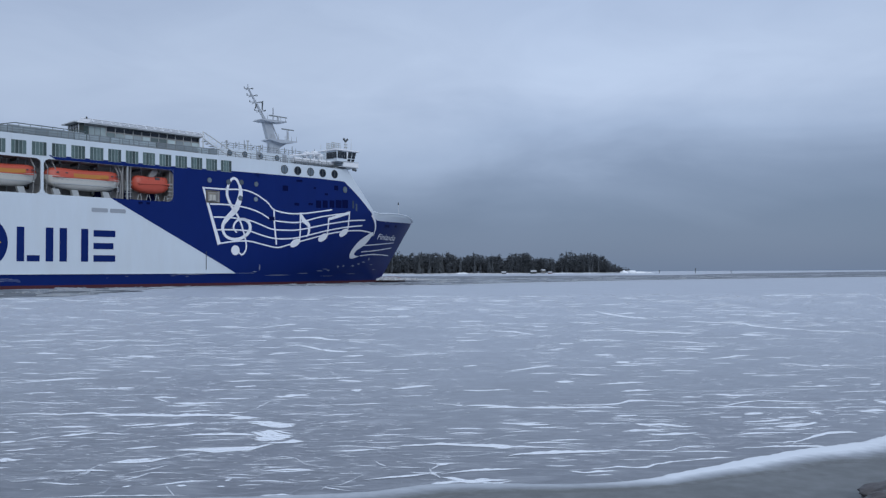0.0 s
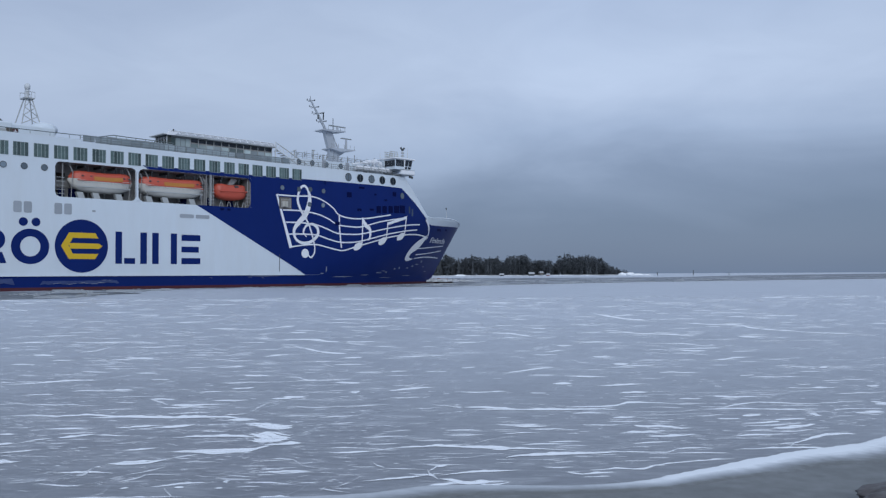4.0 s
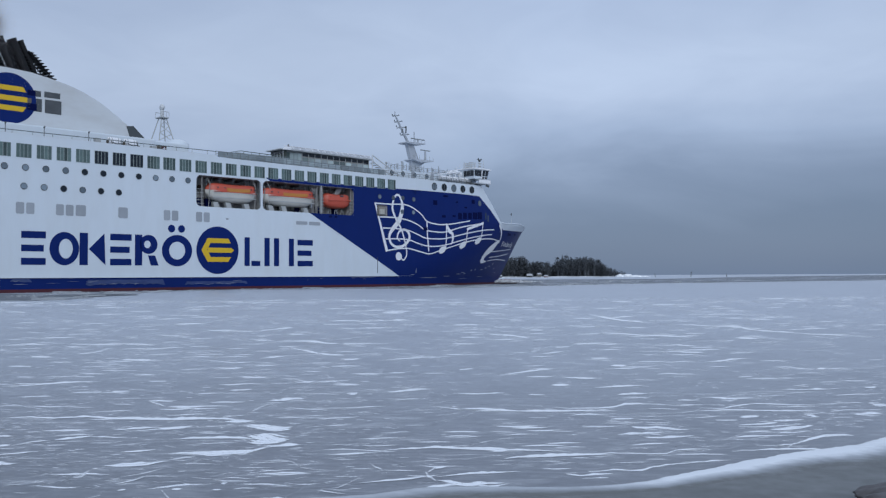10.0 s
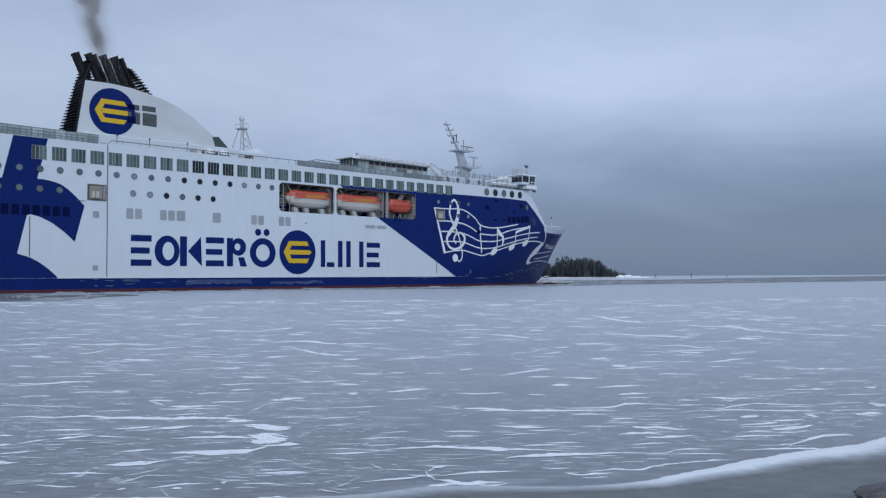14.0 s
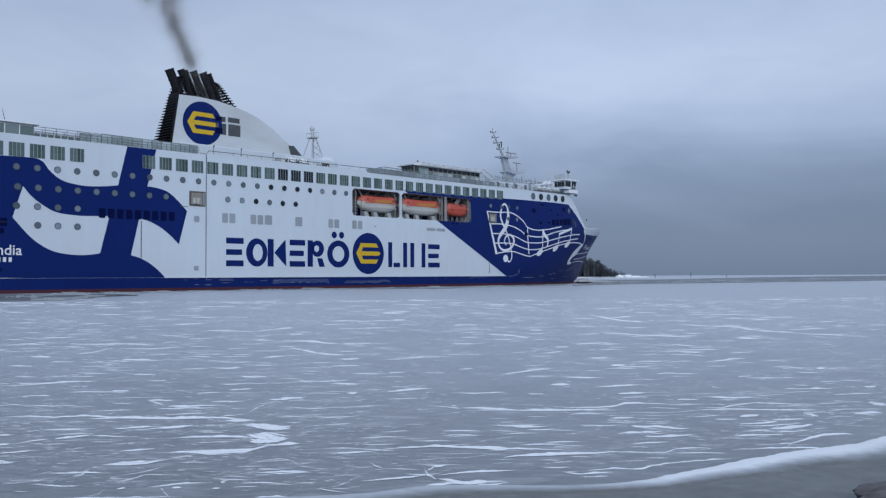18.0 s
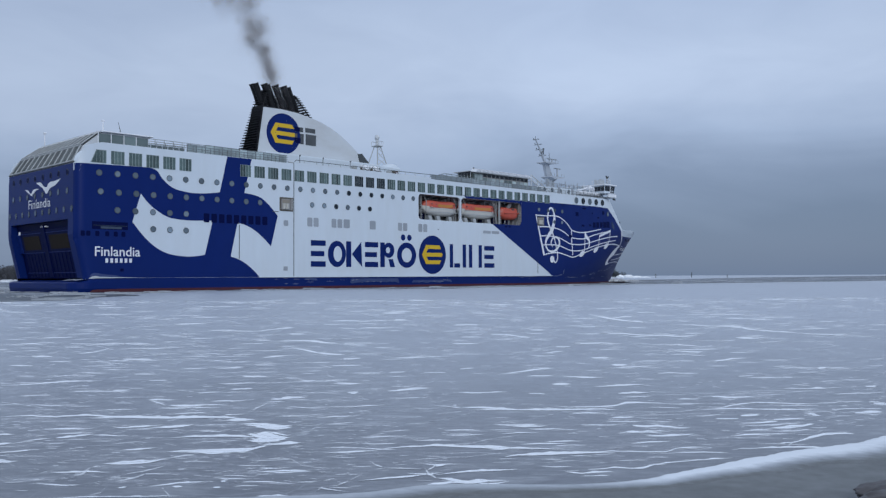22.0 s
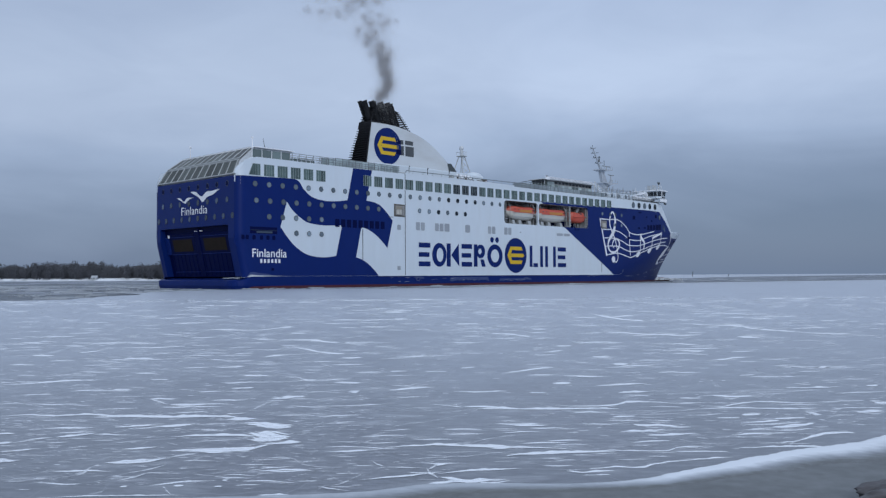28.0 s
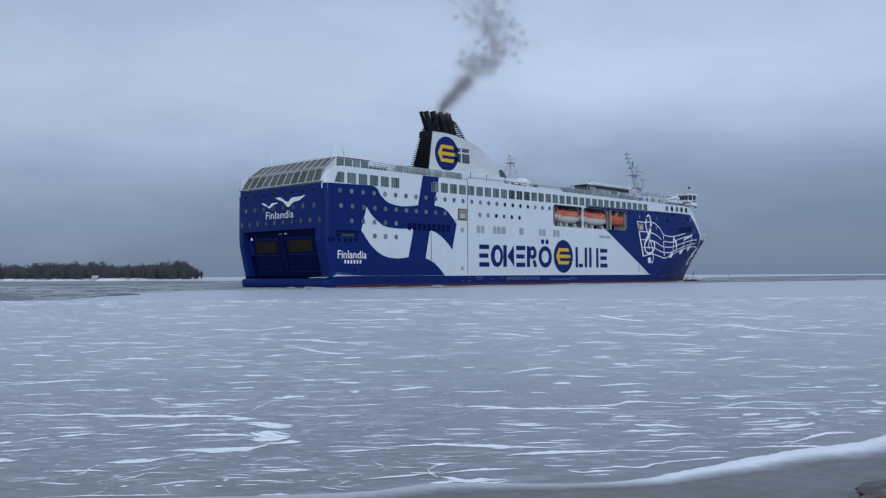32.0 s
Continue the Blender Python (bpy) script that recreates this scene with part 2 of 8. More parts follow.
def math_node(n, l, op, a, b):
    k = n.new("ShaderNodeMath")
    k.operation = op
    for i, v in enumerate((a, b)):
        if isinstance(v, (int, float)):
            k.inputs[i].default_value = v
        else:
            l.new(v, k.inputs[i])
    return k.outputs[0]


for glass, low, high in ((M_GLASS, 0.45, 1.3), (M_PORT, 0.6, 1.7), (M_STERN_PORT, 0.5, 1.9), (M_LOUNGE, 0.55, 1.5), (M_TEAL, 0.7, 1.25), (M_WINDBREAK, 0.7, 1.3), (M_SCREEN, 0.6, 1.4), (M_GLASS_GREY, 0.92, 1.08)):
    vary(glass, low, high)


def ice_material(name):
    """Grey sea ice: darker near the shore, paler farther out, the sky's grazing sheen put into the colour, with
    hairline cracks and wind-blown snow.
    """
    m = bpy.data.materials.new(name)
    m.use_nodes = True
    n, l = m.node_tree.nodes, m.node_tree.links
    b = n["Principled BSDF"]
    tc = n.new("ShaderNodeTexCoord")
    vec = tc.outputs["Object"]
    xyz = n.new("ShaderNodeSeparateXYZ")
    l.new(vec, xyz.inputs[0])
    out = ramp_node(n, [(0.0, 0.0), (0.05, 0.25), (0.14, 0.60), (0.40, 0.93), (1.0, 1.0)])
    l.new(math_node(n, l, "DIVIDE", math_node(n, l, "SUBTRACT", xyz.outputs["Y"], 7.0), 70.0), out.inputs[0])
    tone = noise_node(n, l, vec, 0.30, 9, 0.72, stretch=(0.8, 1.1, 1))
    # Near and far tones paint in the grazing sheen by distance.
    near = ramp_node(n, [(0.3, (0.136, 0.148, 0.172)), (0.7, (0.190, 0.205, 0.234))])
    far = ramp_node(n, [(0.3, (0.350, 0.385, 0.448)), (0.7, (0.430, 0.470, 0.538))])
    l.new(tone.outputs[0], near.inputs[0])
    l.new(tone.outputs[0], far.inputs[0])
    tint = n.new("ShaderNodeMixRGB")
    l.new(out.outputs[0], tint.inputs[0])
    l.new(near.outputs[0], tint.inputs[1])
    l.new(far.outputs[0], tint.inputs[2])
    # fine mottling of frost and bubbles
    speck = noise_node(n, l, vec, 5.0, 6, 0.72, 0.4, stretch=(0.8, 2.2, 1))
    speck_tone = ramp_node(n, [(0.25, 0.80), (0.5, 0.98), (0.75, 1.22)])
    l.new(speck.outputs[0], speck_tone.inputs[0])
    mottled = n.new("ShaderNodeMixRGB")
    mottled.blend_type = "MULTIPLY"
    mottled.inputs[0].default_value = 1.0
    l.new(tint.outputs[0], mottled.inputs[1])
    l.new(speck_tone.outputs[0], mottled.inputs[2])
    # thin wind-blown films of snow at two meshes = [puff_mesh(s, (0.5, 0.85, 1.3)[s % 3]) for s in range(12)]
    streak = noise_node(n, l, vec, 2.3, 6, 0.62, 0.5, stretch=(0.5, 1.25, 1), turn=3)
    film = ramp_node(n, [(0.54, 0.0), (0.62, 0.14), (0.75, 0.36)])
    l.new(streak.outputs[0], film.inputs[0])
    wide = noise_node(n, l, vec, 0.55, 6, 0.66, 0.4, stretch=(0.6, 1.1, 1), turn=-4)
    drift = ramp_node(n, [(0.52, 0.0), (0.63, 0.10), (0.75, 0.26)])
    l.new(wide.outputs[0], drift.inputs[0])
    fine = noise_node(n, l, vec, 7.0, 5, 0.7, 0.3, stretch=(0.35, 1.5, 1))
    scratch = ramp_node(n, [(0.50, 0.0), (0.74, 0.26)])
    l.new(fine.outputs[0], scratch.inputs[0])
    bend = noise_node(n, l, vec, 0.9, 3)
    warp = n.new("ShaderNodeMixRGB")
    warp.blend_type = "ADD"
    warp.inputs[0].default_value = 0.9
    l.new(vec, warp.inputs[1])
    l.new(bend.outputs["Color"], warp.inputs[2])
    cells = n.new("ShaderNodeTexVoronoi")
    cells.feature = "DISTANCE_TO_EDGE"
    cells.inputs["Scale"].default_value = 0.5
    l.new(warp.outputs[0], cells.inputs["Vector"])
    line = ramp_node(n, [(0.0, 0.22), (0.006, 0.0)])
    l.new(cells.outputs["Distance"], line.inputs[0])
    sheet = math_node(n, l, "MAXIMUM", math_node(n, l, "MAXIMUM", film.outputs[0], drift.outputs[0]), math_node(n, l, "MAXIMUM", scratch.outputs[0], line.outputs[0]))
    mixer = n.new("ShaderNodeMixRGB")
    mixer.inputs[2].default_value = (0.76, 0.80, 0.86, 1)
    l.new(sheet, mixer.inputs[0])
    l.new(mottled.outputs[0], mixer.inputs[1])
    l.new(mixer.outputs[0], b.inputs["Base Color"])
    rough = ramp_node(n, [(0.0, 0.38), (0.6, 0.85)])
    l.new(sheet, rough.inputs[0])
    l.new(rough.outputs[0], b.inputs["Roughness"])
    b.inputs["Specular IOR Level"].default_value = 0.3
    bp = n.new("ShaderNodeBump")
    bp.inputs["Strength"].default_value = 0.3
    bp.inputs["Distance"].default_value = 0.01
    l.new(sheet, bp.inputs["Height"])
    l.new(bp.outputs[0], b.inputs["Normal"])
    return m


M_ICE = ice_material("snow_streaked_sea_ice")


def lead_material():
    """Broken ice in the ship channel: dark slush, paler floes."""
    m = bpy.data.materials.new("refrozen_channel_slush")
    m.use_nodes = True
    n, l = m.node_tree.nodes, m.node_tree.links
    b = n["Principled BSDF"]
    tc = n.new("ShaderNodeTexCoord")
    vec = tc.outputs["Object"]
    floes = n.new("ShaderNodeTexVoronoi")
    floes.inputs["Scale"].default_value = 0.28
    l.new(vec, floes.inputs["Vector"])
    tone = noise_node(n, l, vec, 0.05, 6, 0.65, 0.5, stretch=(1, 1, 1))
    mixed = math_node(n, l, "ADD", math_node(n, l, "MULTIPLY", floes.outputs["Color"], 0.35), math_node(n, l, "MULTIPLY", tone.outputs[0], 0.9))
    tint = ramp_node(n, [(0.42, (0.085, 0.098, 0.112)), (0.60, (0.16, 0.178, 0.205)), (0.72, (0.26, 0.285, 0.325)), (0.86, (0.44, 0.475, 0.52))])
    l.new(mixed, tint.inputs[0])
    l.new(tint.outputs[0], b.inputs["Base Color"])
    b.inputs["Roughness"].default_value = 0.7
    b.inputs["Specular IOR Level"].default_value = 0.12
    return m


M_LEAD = lead_material()
M_CRUSHED = mat("crushed_wet_ice", (0.48, 0.50, 0.53), 0.6, grain=0.4, scale=1.5, dirt=0.7, dirt_colour=(0.17, 0.17, 0.175), dirt_scale=0.5)
M_NEW_ICE = mat("dark_new_ice", (0.085, 0.098, 0.115), 0.5, grain=0.3, scale=0.3, dirt=0.4, dirt_colour=(0.22, 0.24, 0.27), dirt_scale=0.12, spec=0.2, stretch=(1, 0.4, 1))
M_SHORE = mat("wet_grey_shore_ice", (0.150, 0.160, 0.165), 0.55, grain=0.38, scale=6.0, bump=0.004, dirt=0.85, dirt_colour=(0.085, 0.09, 0.092), dirt_scale=1.6, spec=0.3)



def ridge_material():
    """Drifted snow that thins out over wet shore ice, by the mesh's own snow cover."""
    m = bpy.data.materials.new("thinning_shore_snow")
    m.use_nodes = True
    n, l = m.node_tree.nodes, m.node_tree.links
    b = n["Principled BSDF"]
    cover = n.new("ShaderNodeAttribute")
    cover.attribute_name = "snow_cover"
    tc = n.new("ShaderNodeTexCoord")
    grit = noise_node(n, l, tc.outputs["Object"], 14.0, 5, 0.65, stretch=(0.6, 1, 1))
    thin = math_node(n, l, "ADD", cover.outputs["Fac"], math_node(n, l, "MULTIPLY", math_node(n, l, "SUBTRACT", grit.outputs[0], 0.5), 0.32))
    tint = ramp_node(n, [(0.05, (0.145, 0.155, 0.16)), (0.45, (0.36, 0.39, 0.43)), (0.9, (0.74, 0.78, 0.83))])
    l.new(thin, tint.inputs[0])
    l.new(tint.outputs[0], b.inputs["Base Color"])
    b.inputs["Roughness"].default_value = 0.75
    b.inputs["Specular IOR Level"].default_value = 0.25
    return m


M_RIDGE = ridge_material()

# ---------------------------------------------------------------- mesh helpers


def mesh_of(name, verts, faces, smooth=False):
    me = bpy.data.meshes.new(name)
    me.from_pydata([tuple(v) for v in verts], [], faces)
    me.validate()
    if smooth:
        for p in me.polygons:
            p.use_smooth = True
    return me


ICE_SCALE = 1.23


def spread(ob):
    """The ice was laid out for a lower eye: enlarge it about the foot of the camera."""
    ob.matrix_basis = Matrix.Scale(ICE_SCALE, 4) @ ob.matrix_basis
    return ob


def piece(name, me, material, parent=None, at=None, label=""):
    ob = new(name, me)
    if material and not me.materials:
        me.materials.append(material)
    if parent:
        ob.parent = parent
    if at is not None:
        ob.matrix_basis = at
    if label:
        ob["label"] = label
    return ob


def part(name, bm, material, parent, label="", at=None, smooth=False):
    me = bpy.data.meshes.new(name)
    bmesh.ops.recalc_face_normals(bm, faces=bm.faces)
    bm.to_mesh(me)
    bm.free()
    if smooth:
        for p in me.polygons:
            p.use_smooth = True
    return piece(name, me, material, parent, at, label)


def box_into(bm, x0, x1, y0, y1, z0, z1, bevel=0.0):
    vs = [bm.verts.new((x, y, z)) for x in (x0, x1) for y in (y0, y1) for z in (z0, z1)]
    for f in ((0, 1, 3, 2), (4, 6, 7, 5), (0, 4, 5, 1), (2, 3, 7, 6), (0, 2, 6, 4), (1, 5, 7, 3)):
        bm.faces.new([vs[i] for i in f])
    if bevel:
        edges = {e for v in vs for e in v.link_edges}
        bmesh.ops.bevel(bm, geom=list(edges), offset=bevel, segments=2, affect="EDGES", profile=0.5)


def boxes(*specs, bevel=0.0):
    bm = bmesh.new()
    for s in specs:
        box_into(bm, *s, bevel=bevel)
    return bm


def tube_into(bm, a, b, r0, r1=None, sides=8):
    a, b = Vector(a), Vector(b)
    r1 = r0 if r1 is None else r1
    m = (b - a).to_track_quat("Z", "Y").to_matrix()
    rings = []
    for c, r in ((a, r0), (b, r1)):
        rings.append([bm.verts.new(c + m @ Vector((r * math.cos(2 * math.pi * i / sides), r * math.sin(2 * math.pi * i / sides), 0))) for i in range(sides)])
    for i in range(sides):
        j = (i + 1) % sides
        bm.faces.new((rings[0][i], rings[0][j], rings[1][j], rings[1][i]))
    bm.faces.new(rings[0][::-1])
    bm.faces.new(rings[1])


def tubes(*specs, sides=8):
    bm = bmesh.new()
    for s in specs:
        tube_into(bm, *s, sides=sides)
    return bm


def prism(outline, y0, y1):
    """A solid from an outline in x and z, between two y."""
    bm = bmesh.new()
    a = [bm.verts.new((x, y0, z)) for x, z in outline]
    b = [bm.verts.new((x, y1, z)) for x, z in outline]
    bm.faces.new(a)
    bm.faces.new(b[::-1])
    k = len(a)
    for i in range(k):
        bm.faces.new((a[i], a[(i + 1) % k], b[(i + 1) % k], b[i]))
    return bm


def empty(name, label, category, group="", kind=""):
    return tagged(new(name), label, category, group, kind)


def curve_through(points, steps=6, closed=False):
    """A smooth line through the points."""
    p = [Vector(q) for q in points]
    k = len(p)
    out = []
    for i in range(k if closed else k - 1):
        a, b, c, d = (p[(i + j) % k] if closed else p[min(max(i + j, 0), k - 1)] for j in (-1, 0, 1, 2))
        for s in range(steps):
            u = s / steps
            out.append(0.5 * ((2 * b) + (c - a) * u + (2 * a - 5 * b + 4 * c - d) * u * u + (3 * b - a - 3 * c + d) * u ** 3))
    if not closed:
        out.append(p[-1])
    return out

# ---------------------------------------------------------------- frozen sea and shore


def frozen_sea():
    rings = [0, 4, 8, 12, 18, 26, 40, 60, 90, 140, 220, 350, 600, 1000, 2000, 4600]
    verts, faces = [(0, 0, 0)], []
    k = 72
    for r in rings[1:]:
        for i in range(k):
            a = 2 * math.pi * i / k
            verts.append((r * math.cos(a), r * math.sin(a), 0))
    for i in range(k):
        faces.append((0, 1 + i, 1 + (i + 1) % k))
    for q in range(len(rings) - 2):
        for i in range(k):
            j = (i + 1) % k
            s, t = 1 + q * k, 1 + (q + 1) * k
            faces.append((s + i, t + i, t + j, s + j))
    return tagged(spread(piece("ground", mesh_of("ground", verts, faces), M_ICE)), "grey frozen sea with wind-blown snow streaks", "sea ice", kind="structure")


frozen_sea()


def ship_channel():
    """The lane of refrozen slush that the ship follows, with an uneven near edge."""
    near = [(-150, 30), (-60, 42), (-34, 63), (-31, 70), (-33.5, 84), (-34, 97), (-29, 112), (-12, 116), (0.7, 120), (10, 134), (24, 150), (40, 167), (74, 193), (113, 220), (200, 290), (330, 400), (620, 640), (1100, 1000), (2100, 1750)]
    beyond = [(-380, 250), (-370, 300), (-350, 340), (-320, 360), (-290, 370), (-260, 375), (-230, 375), (-200, 375), (-165, 370), (-120, 362), (-70, 362), (-10, 365), (40, 350), (90, 350), (140, 440), (233, 597), (494, 938), (926, 1450), (1826, 2500)]
    line = curve_through([(x, y, 0) for x, y in near], 6)
    across = curve_through([(x, y, 0) for x, y in beyond], 6)
    rnd = random.Random(4)
    verts, faces = [], []
    for p, far in zip(line, across):
        q = p + Vector((rnd.uniform(-1, 1), rnd.uniform(-1, 1), 0)) * 0.5
        verts += [(q.x, q.y, 0.03), (far.x, far.y, 0.03)]
    for i in range(len(line) - 1):
        faces.append((2 * i, 2 * i + 2, 2 * i + 3, 2 * i + 1))
    tagged(spread(piece("water", mesh_of("water", verts, faces), M_LEAD)), "dark refrozen slush and broken ice of the ship channel", "ship channel", kind="structure")
    # newly opened dark water at the lane's mouth
    mouth = curve_through([(x, y, 0) for x, y in ((-60, 48), (-34.8, 60.2), (-33.9, 64.6), (-32.2, 66.6), (-31.7, 71.4), (-31.2, 77.2), (-30.3, 84.2), (-33.5, 86.9), (-37.5, 86.0), (-41.5, 83.0), (-43.5, 77.0), (-62, 74))], 6, True)
    mouth = [(p.x + rnd.uniform(-0.3, 0.3), p.y + rnd.uniform(-0.5, 0.5), 0.036) for p in mouth]
    tagged(spread(piece("water", mesh_of("water", mouth, [tuple(range(len(mouth)))]), M_NEW_ICE)), "dark thin new ice at the mouth of the channel", "new ice", kind="structure")
    # broken floes and brash along the lane
    verts, faces = [], []
    for n_floe in range(1150):
        i = min(int(rnd.random() ** 1.0 * 78), len(line) - 2)
        f = rnd.random()
        a, b = Vector(verts_at(line, i)), Vector(verts_at(line, i + 1))
        p = a.lerp(b, f)
        side = Vector((-0.62, 0.78, 0))
        p = p + side * (6 + rnd.random() ** 0.8 * 60 if rnd.random() < 0.8 else rnd.uniform(-0.5, 1.5))
        if a.x < -28 and (n_floe >= 640 or rnd.random() < 0.2) and rnd.random() < 0.75:
            continue
        if n_floe >= 640:
            p = a.lerp(b, f) + side * (rnd.uniform(-0.15, 2.2) if a.x > -28 else rnd.uniform(8.0, 16.0))
        elif n_floe >= 420:
            p = Vector((-118, 112, 0)).lerp(Vector((-50, 180, 0)), rnd.random()) + Vector((0, rnd.gauss(0, 4.5), 0))
        r = (rnd.uniform(0.2, 1.1) if n_floe < 640 else rnd.uniform(0.06, 0.26)) * (1 + p.y / 500)
        k = rnd.randint(5, 7)
        base = len(verts)
        h = 0.035 + rnd.uniform(0.02, 0.14)
        tilt = rnd.uniform(-0.05, 0.05)
        for z in (0.0, 1.0):
            for s in range(k):
                ang = 2 * math.pi * s / k + 0.3 * math.sin(s * 2.3 + n_floe)
                rr = r * (0.75 + 0.35 * abs(math.sin(s * 1.7 + n_floe))) * (1 - 0.08 * z)
                verts.append((p.x + rr * 1.3 * math.cos(ang), p.y + rr * math.sin(ang), 0.02 if z == 0 else h + tilt * math.cos(ang)))
        faces.append(tuple(range(base + k, base + 2 * k)))
        for s in range(k):
            t = (s + 1) % k
            faces.append((base + s, base + t, base + k + t, base + k + s))
    floe_mat = mat("broken_floe_ice", (0.28, 0.305, 0.335), 0.6, grain=0.35, scale=0.15, dirt=0.6, dirt_colour=(0.16, 0.175, 0.2), dirt_scale=0.08)
    tagged(spread(piece("brash_ice", mesh_of("brash_ice", verts, faces), floe_mat)), "broken grey ice floes drifting in the channel", "ice floes", kind="stuff")


def verts_at(line, i):
    return (line[i].x, line[i].y, 0)


ship_channel()

SHORE = [(-9.0, 6.9), (-4.0, 6.62), (-1.04, 6.76), (-0.01, 7.08), (1.0, 7.06), (1.64, 7.19), (1.98, 7.40), (2.62, 7.83), (2.96, 8.06), (3.39, 8.33), (4.10, 8.65), (4.7, 9.05), (5.6, 9.6), (8.0, 11.0), (14.0, 13.5)]


def shore():
    """Wet grey ice along the shore, bordered by a low ridge of drifted snow."""
    line = curve_through([(x, y, 0) for x, y in SHORE], 10)
    verts, faces = [], []
    for p in line:
        for s in range(7):
            u = s / 6
            verts.append((p.x * (1 - 0.25 * u), (p.y - 0.06) * (1 - u) + (-14) * u, 0.006 + 0.02 * u))
    for i in range(len(line) - 1):
        for s in range(6):
            a = i * 7 + s
            faces.append((a, a + 1, a + 8, a + 7))
    tagged(spread(piece("pavement", mesh_of("pavement", verts, faces, True), M_SHORE)), "wet dark grey ice along the shore", "shore ice", kind="structure")
    verts, faces = [], []
    line = curve_through([(x, y, 0) for x, y in SHORE], 40)
    prof = ((-0.04, 0.0, 0.85), (0.0, 0.002, 0.92), (0.10, 0.005, 1.0), (0.25, 0.008, 0.97), (0.40, 0.009, 0.88), (0.55, 0.008, 0.70), (0.72, 0.006, 0.46), (0.92, 0.003, 0.22), (1.1, 0.001, 0.08), (1.3, 0.0, 0.0))
    cover = []
    for i, p in enumerate(line):
        q = line[min(i + 1, len(line) - 1)] - line[max(i - 1, 0)]
        side = Vector((q.y, -q.x, 0)).normalized()
        wide = 0.20 + 0.38 * min(1.0, max(0.0, (p.x - 1.5) / 2.6)) + 0.10 * min(1.0, max(0.0, (1.0 - p.x) / 1.5))
        full = 0.55 + 0.45 * min(1.0, max(0.0, (p.x - 1.2) / 1.0))
        for u, h, cov in prof:
            wob = (0.05 * noise.noise((p.x * 2.1, p.y * 2.1, u * 2)) + 0.035 * noise.noise((p.x * 9, p.y * 9, u * 4))) * min(1.0, wide / 0.45)
            c = p + side * (u * wide * (1 + 1.2 * wob) + 0.8 * wob)
            verts.append((c.x, c.y, 0.001 if u > 1.25 else 0.014 + h * min(1, wide * 2.2) * (1 + 3 * wob)))
            cover.append(cov * full + 0.12 * noise.noise((p.x * 1.3, p.y * 1.3, 9)))
    m = len(prof)
    for i in range(len(line) - 1):
        for s in range(m - 1):
            a = i * m + s
            faces.append((a, a + 1, a + m + 1, a + m))
    me = mesh_of("snow_ridge", verts, faces, True)
    layer = me.attributes.new("snow_cover", "FLOAT", "POINT")
    for item, value in zip(layer.data, cover):
        item.value = value
    tagged(spread(piece("snow_ridge", me, M_RIDGE)), "low white ridge of drifted snow edging the ice", "snow", kind="stuff")


shore()


def drift_material():
    """Wind-packed snow that frays out over the ice, by the mesh's own snow cover."""
    m = bpy.data.materials.new("blown_snow")
    m.use_nodes = True
    n, l = m.node_tree.nodes, m.node_tree.links
    b = n["Principled BSDF"]
    cover = n.new("ShaderNodeAttribute")
    cover.attribute_name = "snow_cover"
    tc = n.new("ShaderNodeTexCoord")
    grain = noise_node(n, l, tc.outputs["Object"], 1.0, 6, 0.66, 0.3, stretch=(1.3, 11.0, 1))
    fray = math_node(n, l, "ADD", math_node(n, l, "MULTIPLY", cover.outputs["Fac"], 1.15), math_node(n, l, "MULTIPLY", math_node(n, l, "SUBTRACT", grain.outputs[0], 0.5), 1.5))
    thick = ramp_node(n, [(0.18, 0.0), (0.42, 0.50), (0.74, 1.0)])
    l.new(fray, thick.inputs[0])
    l.new(thick.outputs[0], b.inputs["Alpha"])
    fine = noise_node(n, l, tc.outputs["Object"], 9.0, 4, 0.6)
    tint = ramp_node(n, [(0.3, (0.74, 0.78, 0.84)), (0.7, (0.86, 0.89, 0.93))])
    l.new(fine.outputs[0], tint.inputs[0])
    l.new(tint.outputs[0], b.inputs["Base Color"])
    b.inputs["Roughness"].default_value = 0.8
    b.inputs["Specular IOR Level"].default_value = 0.2
    return m


M_DRIFT = drift_material()
DRIFTS = []
DRIFT_SHEET, CRACK_SHEET, STREAK_SHEET = ([], [], []), ([], [], []), ([], [], [])
ACROSS = ((-1.0, 0.0), (-0.45, 0.62), (0.0, 1.0), (0.45, 0.62), (1.0, 0.0))


def strip_into(sheet, line, widths, covers, level):
    """A feathered strip of snow: thick along its middle, thinning to nothing at its edges; stretched in depth along the
    sight line to fit the camera's view.
    """
    verts, faces, cover = sheet
    o, k = len(verts), len(line)
    for i, (x, y) in enumerate(line):
        (xa, ya), (xb, yb) = line[max(i - 1, 0)], line[min(i + 1, k - 1)]
        flat, skew = 2.14 / y, x / y
        nx, ny = -(yb - ya) * flat, xb - xa - skew * (yb - ya)
        size = math.hypot(nx, ny) or 1.0
        sy = ny / size * widths[i] / flat
        sx = nx / size * widths[i] + skew * sy
        for s, c in ACROSS:
            verts.append((x + s * sx, y + s * sy, level))
            cover.append(c * covers[i])
    for i in range(k - 1):
        for s in range(4):
            a = o + 5 * i + s
            faces.append((a, a + 5, a + 6, a + 1))


def jointed(points, steps):
    """A crack's course: straight runs with slightly eased joints."""
    soft = curve_through([(x, y, 0) for x, y in points], steps)
    line = []
    for i, p in enumerate(soft):
        a, u = min(i // steps, len(points) - 2), (i - steps * min(i // steps, len(points) - 2)) / steps
        x, y = points[a][0] + (points[a + 1][0] - points[a][0]) * u, points[a][1] + (points[a + 1][1] - points[a][1]) * u
        line.append((0.75 * x + 0.25 * p.x, 0.75 * y + 0.25 * p.y))
    return line


